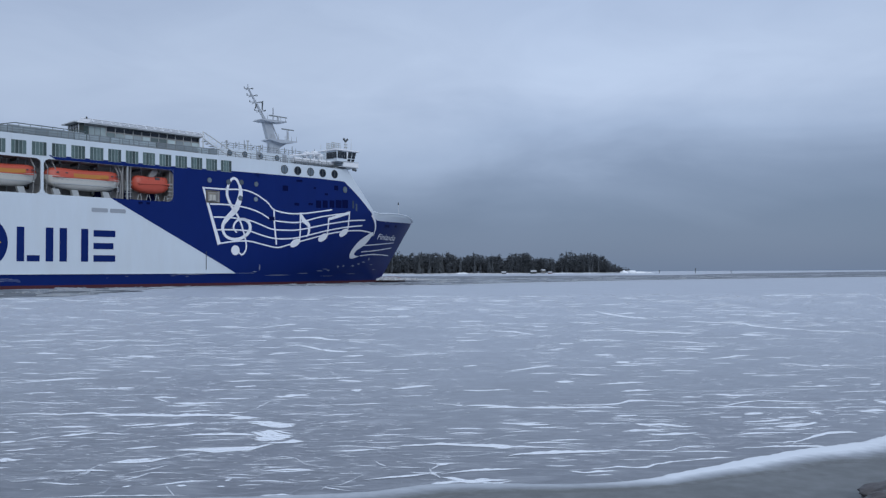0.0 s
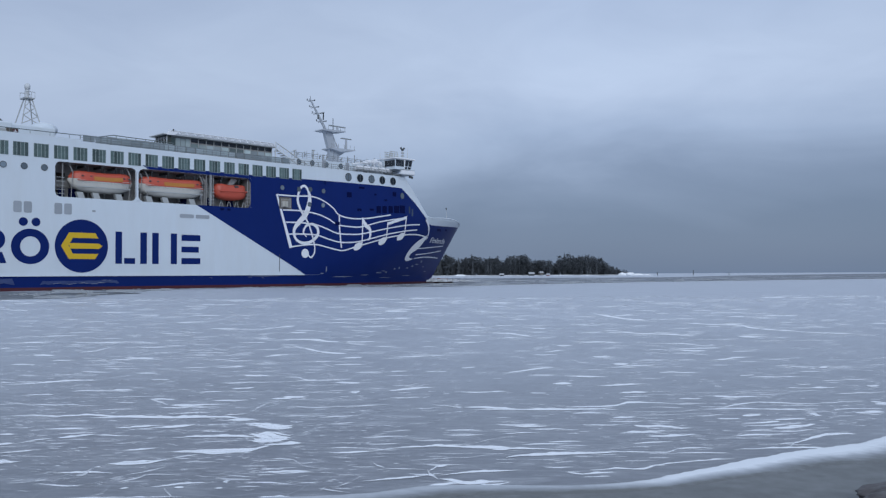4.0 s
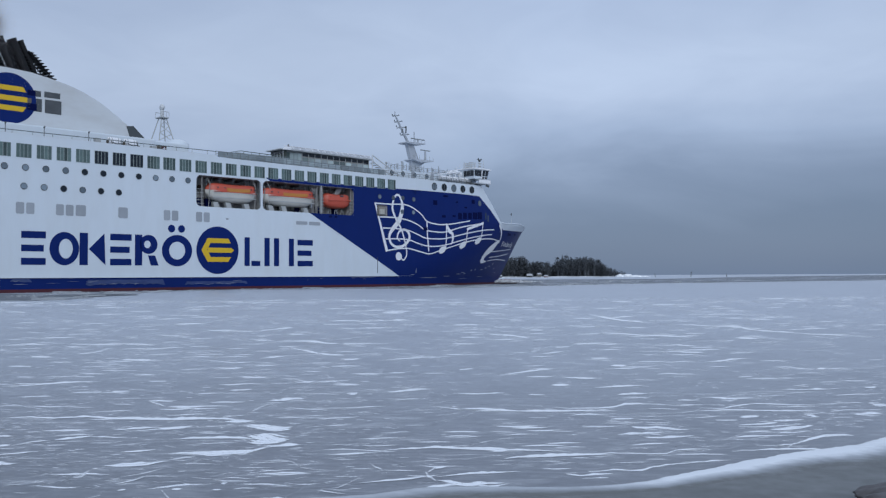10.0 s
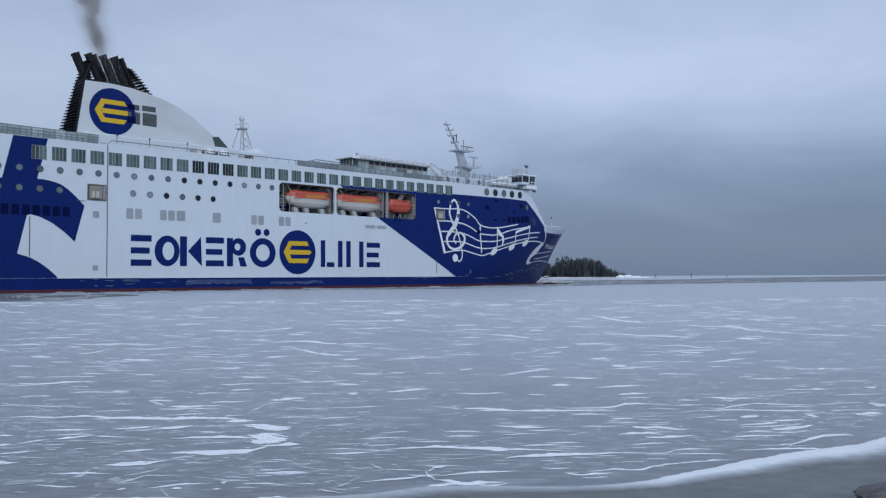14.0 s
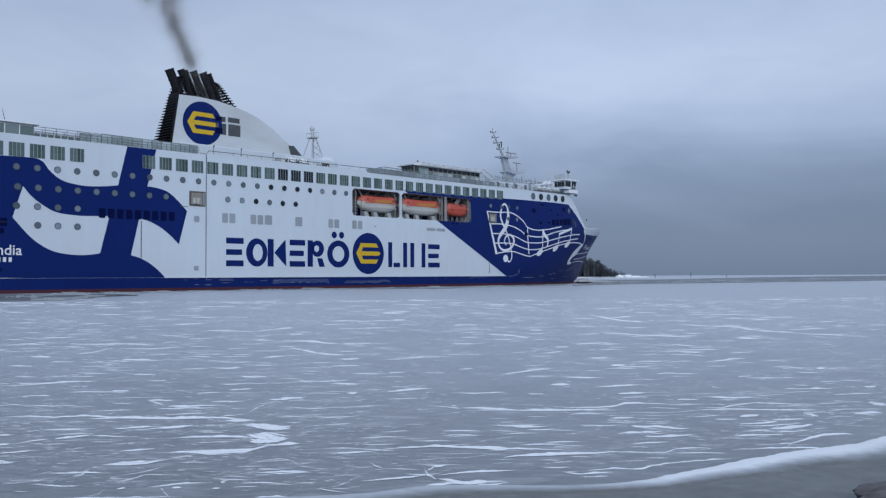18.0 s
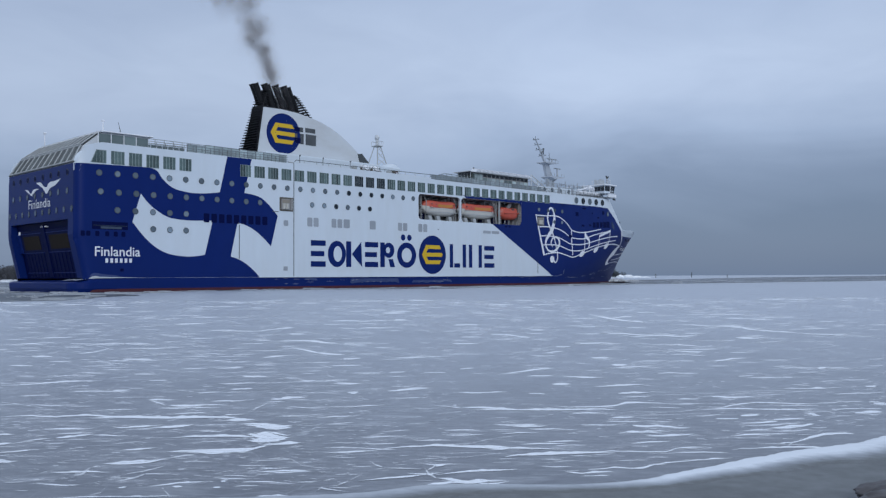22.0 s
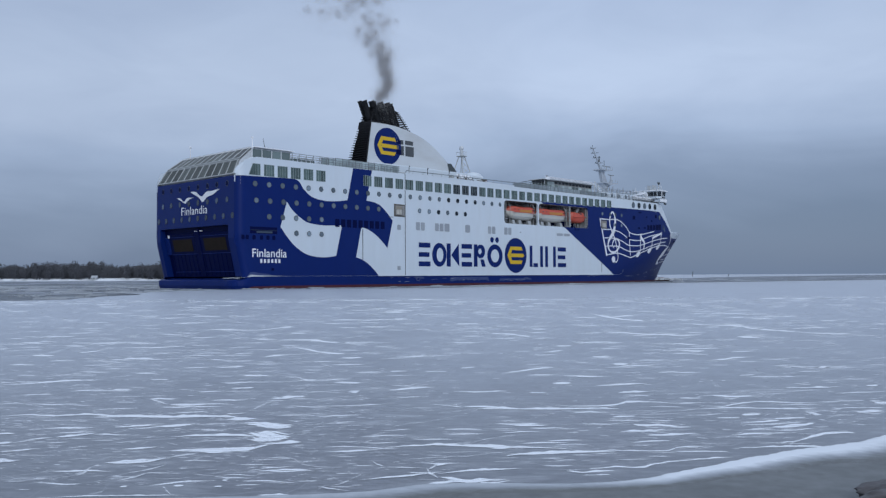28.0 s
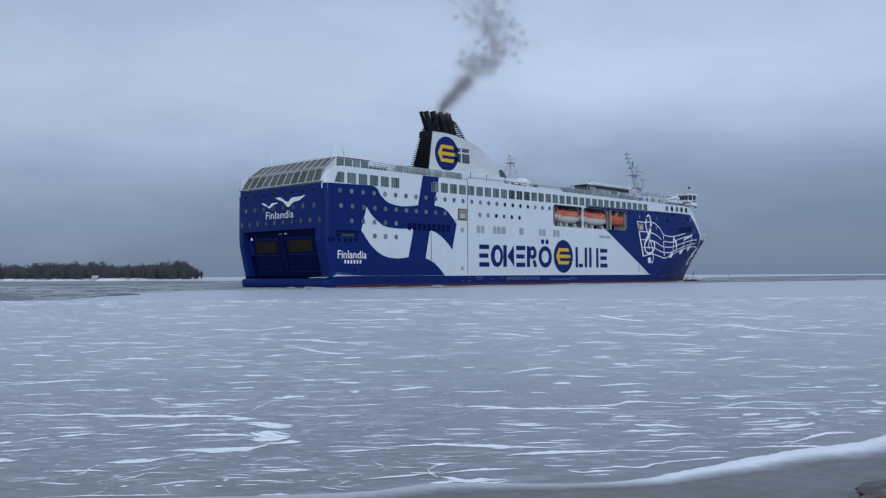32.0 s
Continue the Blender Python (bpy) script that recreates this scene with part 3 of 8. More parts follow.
def drift(width, full, *points):
    """Snow caught along a crack: a streak that swells, thins and frays along the wind, with shorter wisps beside it."""
    rnd = random.Random(len(DRIFTS))
    seed = 2.3 * len(DRIFTS)
    DRIFTS.append(1)
    level = 0.0016 + 0.000008 * len(DRIFTS)
    (x0, y0), (x1, y1) = points[0], points[-1]
    steep = abs(y1 - y0) * 2.14 / y0 > 0.6 * abs(x1 - x0)
    width *= 0.66 if full > 0.8 else 0.9 if steep else 0.5
    full *= 0.62 if steep else 1.0
    sheet = DRIFT_SHEET if full > 0.58 else CRACK_SHEET
    line = jointed(points, 14)
    k = len(line)
    span = math.hypot(line[-1][0] - line[0][0], line[-1][1] - line[0][1])
    swing = min(width * 0.5, 0.02 * span)
    moved, widths, covers = [], [], []
    for i, (x, y) in enumerate(line):
        u = i / (k - 1)
        f = 12.0 / y
        n1, n2 = noise.noise((x * 1.6 * f, y * 1.6 * f, seed)), noise.noise((x * 7 * f, y * 7 * f, seed + 4))
        moved.append((x, y + (0.8 * n1 + 0.6 * n2) * swing * y / 2.14))
        widths.append(width * max(0.38, 0.66 + 0.45 * n1 + 0.4 * n2) * (0.15 + 0.85 * (4 * u * (1 - u)) ** 0.7))
        widths[-1] *= 1 + 0.25 * min(1.0, max(0.0, (y - 12) / 15))
        covers.append((1 + 0.15 * min(1.0, max(0.0, (y - 12) / 15))) * full * (0.4 + 0.6 * min(1.0, 6 * min(u, 1 - u))) * (1.15 + 0.4 * n1))
    if width < 0.085 * span or full < 0.8:
        strip_into(sheet, moved, widths, covers, level)
    else:
        # a broad patch: many flat wisps that overlap
        for q in range(7):
            a = rnd.randint(0, k // 3) if q else 0
            e = min(k, a + rnd.randint(k // 2, k)) if q else k
            off = rnd.uniform(-1.1, 1.1) * width if q else 0.0
            thin = rnd.uniform(0.3, 0.55)
            run = [(x + 0.3 * off, y + off * y / 2.14) for x, y in moved[a:e]]
            shape = [(4 * j * (len(run) - 1 - j) / (len(run) - 1) ** 2) ** 1.1 + 0.05 for j in range(len(run))]
            strip_into(sheet, run, [width * thin * c for c in shape], [min(1.1, 0.3 + 1.2 * c) for c in shape], level + 0.00025 * q)
    for _ in range(1 + k // 12 if width > 0.022 else k // 24):
        i = rnd.randrange(k)
        x, y = moved[i]
        w = width * rnd.uniform(0.12, 0.3)
        long = width * rnd.uniform(2.5, 9.0)
        y += rnd.gauss(0, 0.75) * width * y / 2.14
        x += rnd.gauss(0, 2.5) * width
        tip = [(x + long * q, y + 0.10 * long * q * q) for q in (-1, -0.5, 0, 0.5, 1)]
        strip_into(sheet, tip, [w * q for q in (0.2, 0.8, 1, 0.8, 0.2)], [full * rnd.uniform(0.6, 0.95) * q for q in (0.2, 0.85, 1, 0.85, 0.2)], level + rnd.uniform(0.0002, 0.0016))


def vein(width, full, *points):
    """Snow packed into an open crack: an unbroken line that swells and tapers."""
    seed = 3.1 * len(DRIFTS)
    DRIFTS.append(1)
    line = jointed(points, 12)
    k = len(line)
    rnd = random.Random(k + len(DRIFTS))
    far = min(1.0, max(0.0, (line[0][1] - 14) / 18))
    broad = width * 1500 / line[0][1] > 2.8 and full > 0.9
    width *= 1.28 - 0.2 * far
    full *= (0.66 if full < 0.95 else 1.12) + 0.1 * far
    sheet = DRIFT_SHEET if full > 0.9 else CRACK_SHEET
    for q in range(6 if broad else 1):
        # a broad patch is several flat wisps that overlap
        a = rnd.randint(0, k // 3) if q else 0
        e = min(k, a + rnd.randint(k // 2, k)) if q else k
        off = rnd.uniform(-0.85, 0.85) * width if q else 0.0
        slim = rnd.uniform(0.3, 0.6) if q else 0.75 if broad else 1.0
        moved, widths, covers = [], [], []
        for i in range(a, e):
            x, y = line[i]
            u, f = (i - a) / (e - a - 1), 12.0 / y
            n1, n2 = noise.noise((x * 2.2 * f, y * 2.2 * f, seed + q)), noise.noise((x * 8 * f, y * 8 * f, seed + q + 4))
            moved.append((x + 1.5 * off, y + (off + 0.3 * (n1 + n2) * width * slim) * y / 2.14))
            widths.append(slim * width * max(0.4, 0.85 + 0.55 * n1 + 0.5 * n2) * (0.1 + 0.9 * min(1.0, 3 * min(u, 1 - u))))
            covers.append(full * (1 + 0.3 * n1) * (0.4 + 0.6 * min(1.0, 4 * min(u, 1 - u))))
        strip_into(sheet, moved, widths, covers, 0.0034 + 0.000008 * len(DRIFTS) + 0.0002 * q)


def crack_lines():
    drift(0.014, 0.55, (-5.07, 10.81), (-4.85, 10.87))
    drift(0.015, 0.55, (-5.21, 11.25), (-4.79, 11.32), (-4.20, 11.35))
    drift(0.015, 0.55, (-3.35, 11.02), (-3.01, 11.12), (-2.66, 11.19))
    drift(0.029, 1.0, (-8.91, 17.03), (-8.42, 17.18), (-7.82, 17.62), (-7.06, 17.78))
    drift(0.031, 1.0, (-7.77, 15.54), (-7.49, 15.60), (-7.15, 15.59))
    drift(0.027, 1.0, (-7.06, 16.04), (-6.77, 16.11), (-6.42, 16.18))
    drift(0.027, 1.0, (-6.31, 16.17), (-5.96, 16.24))
    drift(0.025, 1.0, (-8.14, 18.63), (-7.58, 18.61))
    drift(0.030, 1.0, (-5.17, 14.88), (-4.99, 14.95), (-4.70, 14.87))
    drift(0.029, 1.0, (-4.62, 14.28), (-4.24, 14.27), (-3.60, 14.37))
    drift(0.020, 0.55, (-6.21, 15.13), (-5.65, 15.25), (-5.16, 15.30))
    drift(0.021, 1.0, (-4.59, 15.80), (-4.10, 15.94))
    drift(0.033, 1.0, (-4.08, 16.25), (-3.88, 16.33), (-3.66, 16.40))
    drift(0.043, 1.0, (-4.36, 18.37), (-4.06, 18.36), (-3.78, 18.35))
    drift(0.026, 1.0, (-8.02, 19.87), (-7.08, 19.82))
    drift(0.035, 1.0, (-3.05, 14.95), (-2.78, 15.08), (-2.41, 15.14))
    drift(0.025, 1.0, (-6.88, 18.90), (-6.37, 18.88))
    drift(0.024, 1.0, (-6.16, 17.75), (-5.74, 17.73))
    drift(0.019, 0.55, (-7.73, 14.77), (-7.33, 14.56), (-6.47, 13.97))
    drift(0.019, 0.55, (-6.37, 14.15), (-5.75, 14.26))
    drift(0.018, 1.0, (-2.34, 8.97), (-2.28, 8.97))
    drift(0.018, 0.55, (-3.68, 9.12), (-3.27, 9.17))
    drift(0.019, 0.55, (-3.59, 9.22), (-3.31, 9.46), (-3.15, 9.74))
    drift(0.016, 0.55, (-2.36, 9.69), (-1.85, 9.71))
    drift(0.019, 1.0, (-2.04, 9.38), (-1.77, 9.43), (-1.47, 9.42))
    drift(0.012, 0.55, (-2.45, 9.28), (-2.09, 9.35))
    drift(0.024, 1.0, (1.45, 10.31), (2.01, 10.40), (2.69, 10.35), (2.88, 10.55), (3.32, 10.61))
    drift(0.020, 0.55, (-2.30, 14.59), (-2.06, 14.92), (-1.87, 15.05))
    drift(0.019, 0.55, (-0.26, 14.33), (-0.07, 14.58), (0.12, 14.77))
    drift(0.018, 0.55, (-0.16, 13.21), (0.11, 13.37), (0.31, 13.48))
    drift(0.035, 1.0, (-2.88, 15.08), (-2.50, 15.21))
    drift(0.035, 1.0, (-0.87, 15.01), (-0.65, 15.01), (-0.41, 15.07))
    drift(0.037, 1.0, (0.21, 15.78), (0.54, 15.62), (1.18, 15.75))
    drift(0.054, 1.0, (-1.05, 15.90), (-0.72, 16.13), (-0.30, 16.36))
    drift(0.031, 1.0, (1.55, 15.50), (1.85, 15.49))
    drift(0.028, 1.0, (-2.25, 17.12), (-1.67, 17.01))
    drift(0.031, 1.0, (-1.80, 15.70), (-1.57, 15.69))
    drift(0.024, 1.0, (-3.05, 17.81), (-2.82, 17.52), (-2.64, 17.60))
    drift(0.032, 1.0, (1.37, 18.65), (1.81, 19.08), (2.24, 19.52), (2.54, 19.63))
    drift(0.033, 1.0, (0.36, 19.61), (0.72, 19.83))
    drift(0.025, 1.0, (-0.47, 18.95), (0.06, 18.93))
    drift(0.025, 1.0, (-1.23, 18.99), (-0.83, 19.08))
    drift(0.019, 0.55, (-0.06, 11.56), (0.17, 11.43), (0.55, 11.51))
    drift(0.016, 0.55, (-1.56, 12.17), (-1.12, 12.20), (-0.86, 12.24))
    drift(0.047, 1.0, (-0.21, 8.71), (-0.05, 8.81), (0.07, 8.88), (0.36, 8.94), (0.61, 8.91))
    drift(0.033, 1.0, (1.95, 13.83), (2.51, 13.87), (2.80, 13.98), (3.06, 14.28), (3.45, 14.33), (3.79, 14.20), (4.22, 14.12))
    drift(0.018, 0.55, (2.72, 13.35), (3.64, 13.32), (4.01, 13.53), (4.29, 13.99))
    drift(0.023, 1.0, (4.07, 13.88), (4.49, 13.75), (4.75, 13.98), (5.23, 14.28), (5.74, 14.13), (6.27, 14.05))
    drift(0.027, 1.0, (4.01, 13.53), (4.63, 13.63), (5.48, 13.49), (5.94, 13.53))
    drift(0.023, 1.0, (6.07, 13.41), (6.41, 13.57), (7.01, 13.55))
    drift(0.021, 0.55, (3.77, 15.65), (4.18, 15.56))
    drift(0.020, 0.55, (3.14, 15.16), (3.76, 15.21), (4.50, 15.25))
    drift(0.065, 1.0, (2.69, 12.14), (2.86, 12.09), (3.03, 12.13), (3.31, 11.99))
    drift(0.031, 1.0, (2.40, 11.62), (2.73, 11.70), (3.06, 11.73))
    drift(0.030, 1.0, (2.68, 11.33), (3.03, 11.36), (3.38, 11.47))
    drift(0.030, 1.0, (2.51, 12.82), (2.89, 12.86))
    drift(0.040, 1.0, (4.69, 15.03), (4.96, 14.88), (5.49, 14.93))
    drift(0.029, 1.0, (4.03, 14.71), (4.43, 14.70))
    drift(0.043, 1.0, (4.49, 12.92), (4.83, 13.01))
    drift(0.025, 1.0, (4.04, 12.68), (4.40, 12.67))
    drift(0.029, 1.0, (4.24, 12.28), (4.59, 12.32), (4.89, 12.41))
    drift(0.034, 1.0, (4.85, 12.55), (5.13, 12.64), (5.38, 12.69))
    drift(0.026, 1.0, (5.55, 13.04), (5.72, 12.99))
    drift(0.020, 1.0, (4.35, 12.09), (4.78, 12.17), (5.15, 12.26))
    drift(0.030, 1.0, (3.85, 11.34), (4.26, 11.45), (4.67, 11.48))
    drift(0.040, 1.0, (4.56, 11.86), (4.92, 11.94), (5.30, 12.16))
    drift(0.027, 1.0, (4.54, 11.61), (4.82, 11.69), (5.12, 11.81))
    drift(0.037, 1.0, (3.94, 10.77), (4.40, 10.87), (4.56, 10.97), (4.84, 11.20), (5.11, 11.39), (5.41, 11.46), (5.51, 11.42))
    drift(0.022, 0.55, (4.29, 10.62), (4.43, 10.83), (4.55, 10.97))
    drift(0.028, 1.0, (3.55, 10.50), (3.93, 10.56), (4.43, 10.58), (4.83, 10.50))
    drift(0.017, 1.0, (2.77, 10.28), (3.15, 10.30), (3.43, 10.27))
    drift(0.032, 1.0, (1.59, 9.38), (1.90, 9.51), (2.21, 9.48), (2.37, 9.65), (2.68, 9.81), (3.03, 9.90), (3.46, 9.98))
    drift(0.025, 1.0, (1.31, 9.33), (1.48, 9.25), (1.87, 9.32))
    drift(0.018, 1.0, (1.46, 9.12), (1.78, 9.14))
    drift(0.013, 0.55, (1.95, 10.11), (2.17, 10.10))
    drift(0.016, 0.55, (1.90, 9.83), (2.25, 9.88))
    drift(0.031, 0.55, (7.02, 19.31), (6.86, 18.53), (6.75, 17.80))
    drift(0.030, 1.0, (6.20, 17.93), (6.61, 18.11))
    drift(0.019, 1.0, (6.57, 14.30), (7.08, 14.34))
    drift(0.040, 1.0, (6.33, 13.13), (6.57, 13.17), (6.82, 13.22))
    drift(0.047, 1.0, (7.07, 14.03), (7.35, 14.08))
    drift(0.020, 1.0, (6.95, 15.17), (7.43, 15.30), (8.06, 15.42))
    drift(0.071, 1.0, (1.65, 31.40), (2.51, 30.73), (3.02, 29.29))
    drift(0.043, 1.0, (3.36, 25.53), (3.84, 25.70))
    drift(0.045, 1.0, (3.42, 33.57), (4.02, 33.52))
    drift(0.035, 1.0, (2.73, 23.50), (3.45, 24.17))
    drift(0.037, 1.0, (3.84, 22.14), (4.33, 22.12))
    drift(0.056, 1.0, (-5.73, 28.58), (-4.50, 28.50), (-3.91, 27.73), (-3.35, 27.23))
    drift(0.057, 1.0, (-4.73, 26.22), (-3.88, 24.59), (-3.26, 23.66), (-2.71, 23.29))
    drift(0.053, 1.0, (-5.83, 31.95), (-5.20, 31.90))
    drift(0.037, 1.0, (-3.27, 27.46), (-2.19, 27.39))
    drift(0.040, 1.0, (-6.52, 27.43), (-5.74, 27.38))
    drift(0.083, 1.0, (-3.61, 49.86), (-2.14, 49.69))
    drift(0.056, 1.0, (-2.48, 41.98), (-1.81, 41.92))
    drift(0.068, 1.0, (-13.78, 46.08), (-12.07, 45.90))
    drift(0.056, 1.0, (-16.59, 46.38), (-15.56, 46.27))
    drift(0.047, 1.0, (-12.41, 38.92), (-10.98, 39.72))
    drift(0.037, 1.0, (-10.39, 24.05), (-10.09, 24.57), (-10.18, 26.13))
    drift(0.034, 1.0, (-11.28, 23.25), (-10.66, 23.22))
    drift(0.037, 1.0, (-8.45, 22.31), (-7.63, 22.27))
    drift(0.037, 1.0, (-13.91, 27.90), (-12.96, 27.61))
    drift(0.051, 1.0, (-7.49, 33.38), (-6.78, 35.49), (-6.32, 35.85))
    drift(0.046, 0.55, (-11.37, 30.28), (-11.30, 31.73))
    drift(0.032, 0.55, (-6.15, 22.05), (-5.06, 21.42))
    drift(0.037, 1.0, (-2.62, 22.02), (-2.15, 22.30))
    drift(0.040, 1.0, (-8.92, 29.84), (-8.10, 30.06))
    drift(0.031, 1.0, (-10.68, 20.87), (-10.05, 20.84))
    drift(0.034, 1.0, (-5.31, 19.99), (-4.77, 20.21))
    drift(0.034, 1.0, (-4.80, 22.59), (-4.25, 23.20))
    drift(0.034, 0.55, (-3.01, 20.64), (-2.59, 19.98))
    vein(0.020, 1.50, (-6.88, 13.15), (-6.49, 13.24), (-6.02, 13.18), (-5.55, 13.32), (-5.13, 13.15), (-4.67, 13.08), (-4.21, 13.02), (-3.79, 13.06), (-3.36, 13.04), (-3.10, 12.88), (-2.78, 12.72))
    vein(0.019, 1.30, (-3.29, 12.74), (-3.03, 12.78), (-2.81, 12.82))
    vein(0.030, 1.40, (-2.96, 12.48), (-2.70, 12.43), (-2.43, 12.28), (-2.16, 12.18))
    vein(0.021, 1.40, (-2.68, 12.15), (-2.38, 12.05), (-2.16, 12.09))
    vein(0.046, 1.50, (-2.71, 11.76), (-2.43, 11.54), (-2.21, 11.38), (-2.06, 11.25))
    vein(0.015, 1.40, (-3.68, 11.37), (-3.34, 11.48), (-2.96, 11.51), (-2.65, 11.47), (-2.41, 11.42))
    vein(0.034, 1.50, (-2.56, 11.27), (-2.29, 11.22), (-2.08, 11.22))
    vein(0.019, 1.40, (-2.31, 10.88), (-2.09, 10.95), (-1.95, 10.99), (-1.84, 10.98))
    vein(0.021, 1.50, (-3.49, 10.46), (-3.19, 10.52), (-2.84, 10.51), (-2.57, 10.54), (-2.40, 10.57), (-2.30, 10.74), (-2.16, 10.92))
    vein(0.015, 1.20, (-2.99, 10.41), (-2.81, 10.38), (-2.62, 10.44))
    vein(0.015, 0.80, (-3.28, 10.07), (-3.11, 10.25), (-2.95, 10.38))
    vein(0.020, 1.50, (-3.92, 9.81), (-3.77, 9.84), (-3.59, 9.89), (-3.42, 9.95), (-3.27, 10.10))
    vein(0.027, 0.75, (-3.98, 9.39), (-3.98, 9.64), (-3.91, 9.81))
    vein(0.012, 1.40, (-4.32, 9.37), (-4.11, 9.42), (-3.93, 9.44), (-3.68, 9.38))
    vein(0.026, 0.70, (-4.04, 9.13), (-3.95, 9.31), (-3.97, 9.50))
    vein(0.016, 0.65, (-4.64, 8.89), (-4.41, 9.01), (-4.14, 9.08), (-3.98, 9.21))
    vein(0.017, 1.40, (-5.19, 11.37), (-5.09, 11.49), (-4.91, 11.61), (-4.79, 11.69))
    vein(0.010, 0.90, (-5.60, 11.00), (-5.44, 11.26), (-5.21, 11.41))
    vein(0.017, 1.40, (-4.69, 12.11), (-4.45, 12.24), (-4.15, 12.33))
    vein(0.019, 1.40, (-4.13, 12.14), (-3.88, 12.23), (-3.63, 12.36))
    vein(0.014, 1.20, (-4.58, 14.16), (-4.22, 14.21), (-3.94, 14.26))
    vein(0.013, 0.90, (-5.17, 14.88), (-4.87, 14.54), (-4.58, 14.16))
    vein(0.014, 1.20, (-6.18, 11.68), (-5.87, 11.71))
    vein(0.012, 1.10, (-5.81, 10.97), (-5.61, 11.07))
    vein(0.011, 1.10, (-5.52, 10.44), (-5.24, 10.57), (-5.13, 10.63))
    vein(0.019, 1.30, (-5.29, 9.99), (-4.98, 9.98))
    vein(0.011, 1.20, (-4.02, 10.57), (-3.79, 10.64), (-3.60, 10.74))
    vein(0.018, 0.75, (-3.09, 13.30), (-3.06, 13.87), (-2.99, 14.42), (-2.79, 14.61))
    vein(0.013, 1.00, (-3.43, 13.21), (-3.08, 13.36))
    vein(0.017, 1.30, (-3.04, 14.88), (-2.65, 15.00))
    vein(0.009, 0.80, (-2.43, 10.40), (-2.21, 10.01), (-1.92, 10.07), (-1.78, 10.00), (-1.63, 9.70), (-1.45, 9.58), (-1.25, 9.52), (-0.83, 9.41))
    vein(0.009, 0.75, (-0.83, 9.41), (-0.90, 9.20), (-1.00, 8.94), (-1.09, 8.75), (-1.23, 8.71), (-1.28, 8.49), (-1.30, 8.27))
    vein(0.007, 0.80, (-1.31, 8.67), (-1.13, 8.57), (-0.94, 8.48))
    vein(0.009, 0.80, (-0.65, 9.51), (-0.77, 9.68), (-0.88, 9.95))
    vein(0.009, 0.85, (-0.83, 9.41), (-0.73, 9.49), (-0.65, 9.54), (-0.43, 9.51), (-0.20, 9.45))
    vein(0.021, 0.85, (-0.21, 9.50), (-0.17, 9.23), (-0.11, 9.13), (-0.06, 9.00))
    vein(0.013, 1.10, (-0.13, 9.61), (0.02, 9.67))
    vein(0.011, 0.90, (-0.19, 9.39), (-0.08, 9.64))
    vein(0.008, 1.00, (-0.93, 8.92), (-0.65, 9.04), (-0.35, 9.13), (-0.19, 9.21))
    vein(0.014, 1.35, (-0.08, 9.20), (0.26, 9.36), (0.57, 9.40), (0.86, 9.45))
    vein(0.014, 1.20, (-0.07, 9.05), (0.07, 8.97), (0.19, 8.87), (0.36, 8.80))
    vein(0.014, 1.20, (0.07, 8.85), (0.30, 8.85), (0.57, 8.96))
    vein(0.016, 1.30, (0.07, 8.71), (0.36, 8.73), (0.65, 8.79))
    vein(0.016, 1.45, (-0.95, 10.43), (-0.62, 10.67), (-0.34, 10.73), (-0.13, 10.80), (0.09, 10.75), (0.44, 10.67), (0.79, 10.60), (1.20, 10.55), (1.59, 10.44))
    vein(0.010, 1.10, (-1.47, 10.38), (-1.16, 10.40), (-0.87, 10.47))
    vein(0.016, 1.45, (0.71, 10.04), (0.89, 10.19), (1.10, 10.22), (1.44, 10.28), (1.79, 10.30), (2.07, 10.30))
    vein(0.015, 1.30, (0.56, 10.53), (0.82, 10.56))
    vein(0.016, 1.30, (0.30, 13.82), (0.57, 13.87), (0.93, 13.74), (1.24, 13.62))
    vein(0.015, 1.30, (0.38, 13.59), (1.02, 13.62), (1.47, 13.61), (1.92, 13.60), (2.46, 13.64), (2.79, 13.80))
    vein(0.010, 0.80, (-2.65, 13.85), (-2.11, 13.96), (-1.56, 14.00), (-1.01, 14.17), (-0.45, 14.21))
    vein(0.010, 0.85, (-0.37, 14.21), (0.11, 13.95), (0.40, 13.64))
    vein(0.019, 1.40, (0.96, 12.10), (1.22, 12.13), (1.49, 12.13))
    vein(0.010, 1.10, (0.77, 11.54), (1.02, 11.62), (1.27, 11.65))
    vein(0.013, 0.60, (-3.68, 8.95), (-3.45, 8.71), (-3.42, 8.48), (-3.55, 8.40))
    vein(0.010, 1.20, (-3.33, 8.70), (-3.24, 8.73))
    vein(0.010, 1.20, (-2.78, 8.72), (-2.67, 8.74))
    vein(0.009, 1.10, (-2.36, 8.69), (-2.26, 8.71))
    vein(0.015, 0.70, (-2.90, 8.74), (-2.80, 8.56), (-2.66, 8.34))
    vein(0.012, 1.20, (-1.84, 8.34), (-1.52, 8.36))
    vein(0.009, 1.00, (-3.99, 8.28), (-3.53, 8.35), (-2.98, 8.36), (-2.54, 8.36))
    vein(0.007, 0.70, (-3.48, 8.92), (-3.31, 9.12), (-3.22, 9.37))
    vein(0.042, 1.30, (8.12, 47.05), (8.13, 44.40), (8.34, 42.01), (8.55, 40.38), (8.98, 39.33), (9.54, 37.41))
    vein(0.035, 1.10, (8.25, 42.59), (9.25, 43.66), (10.01, 44.20))
    vein(0.050, 1.30, (8.83, 39.84), (9.21, 39.30))
    vein(0.028, 1.35, (5.91, 31.39), (6.67, 31.03), (7.14, 30.40), (7.86, 30.06), (8.39, 29.46), (8.86, 29.43))
    vein(0.029, 1.30, (9.94, 28.81), (10.61, 28.51))
    vein(0.027, 1.30, (3.98, 20.31), (4.40, 20.29))
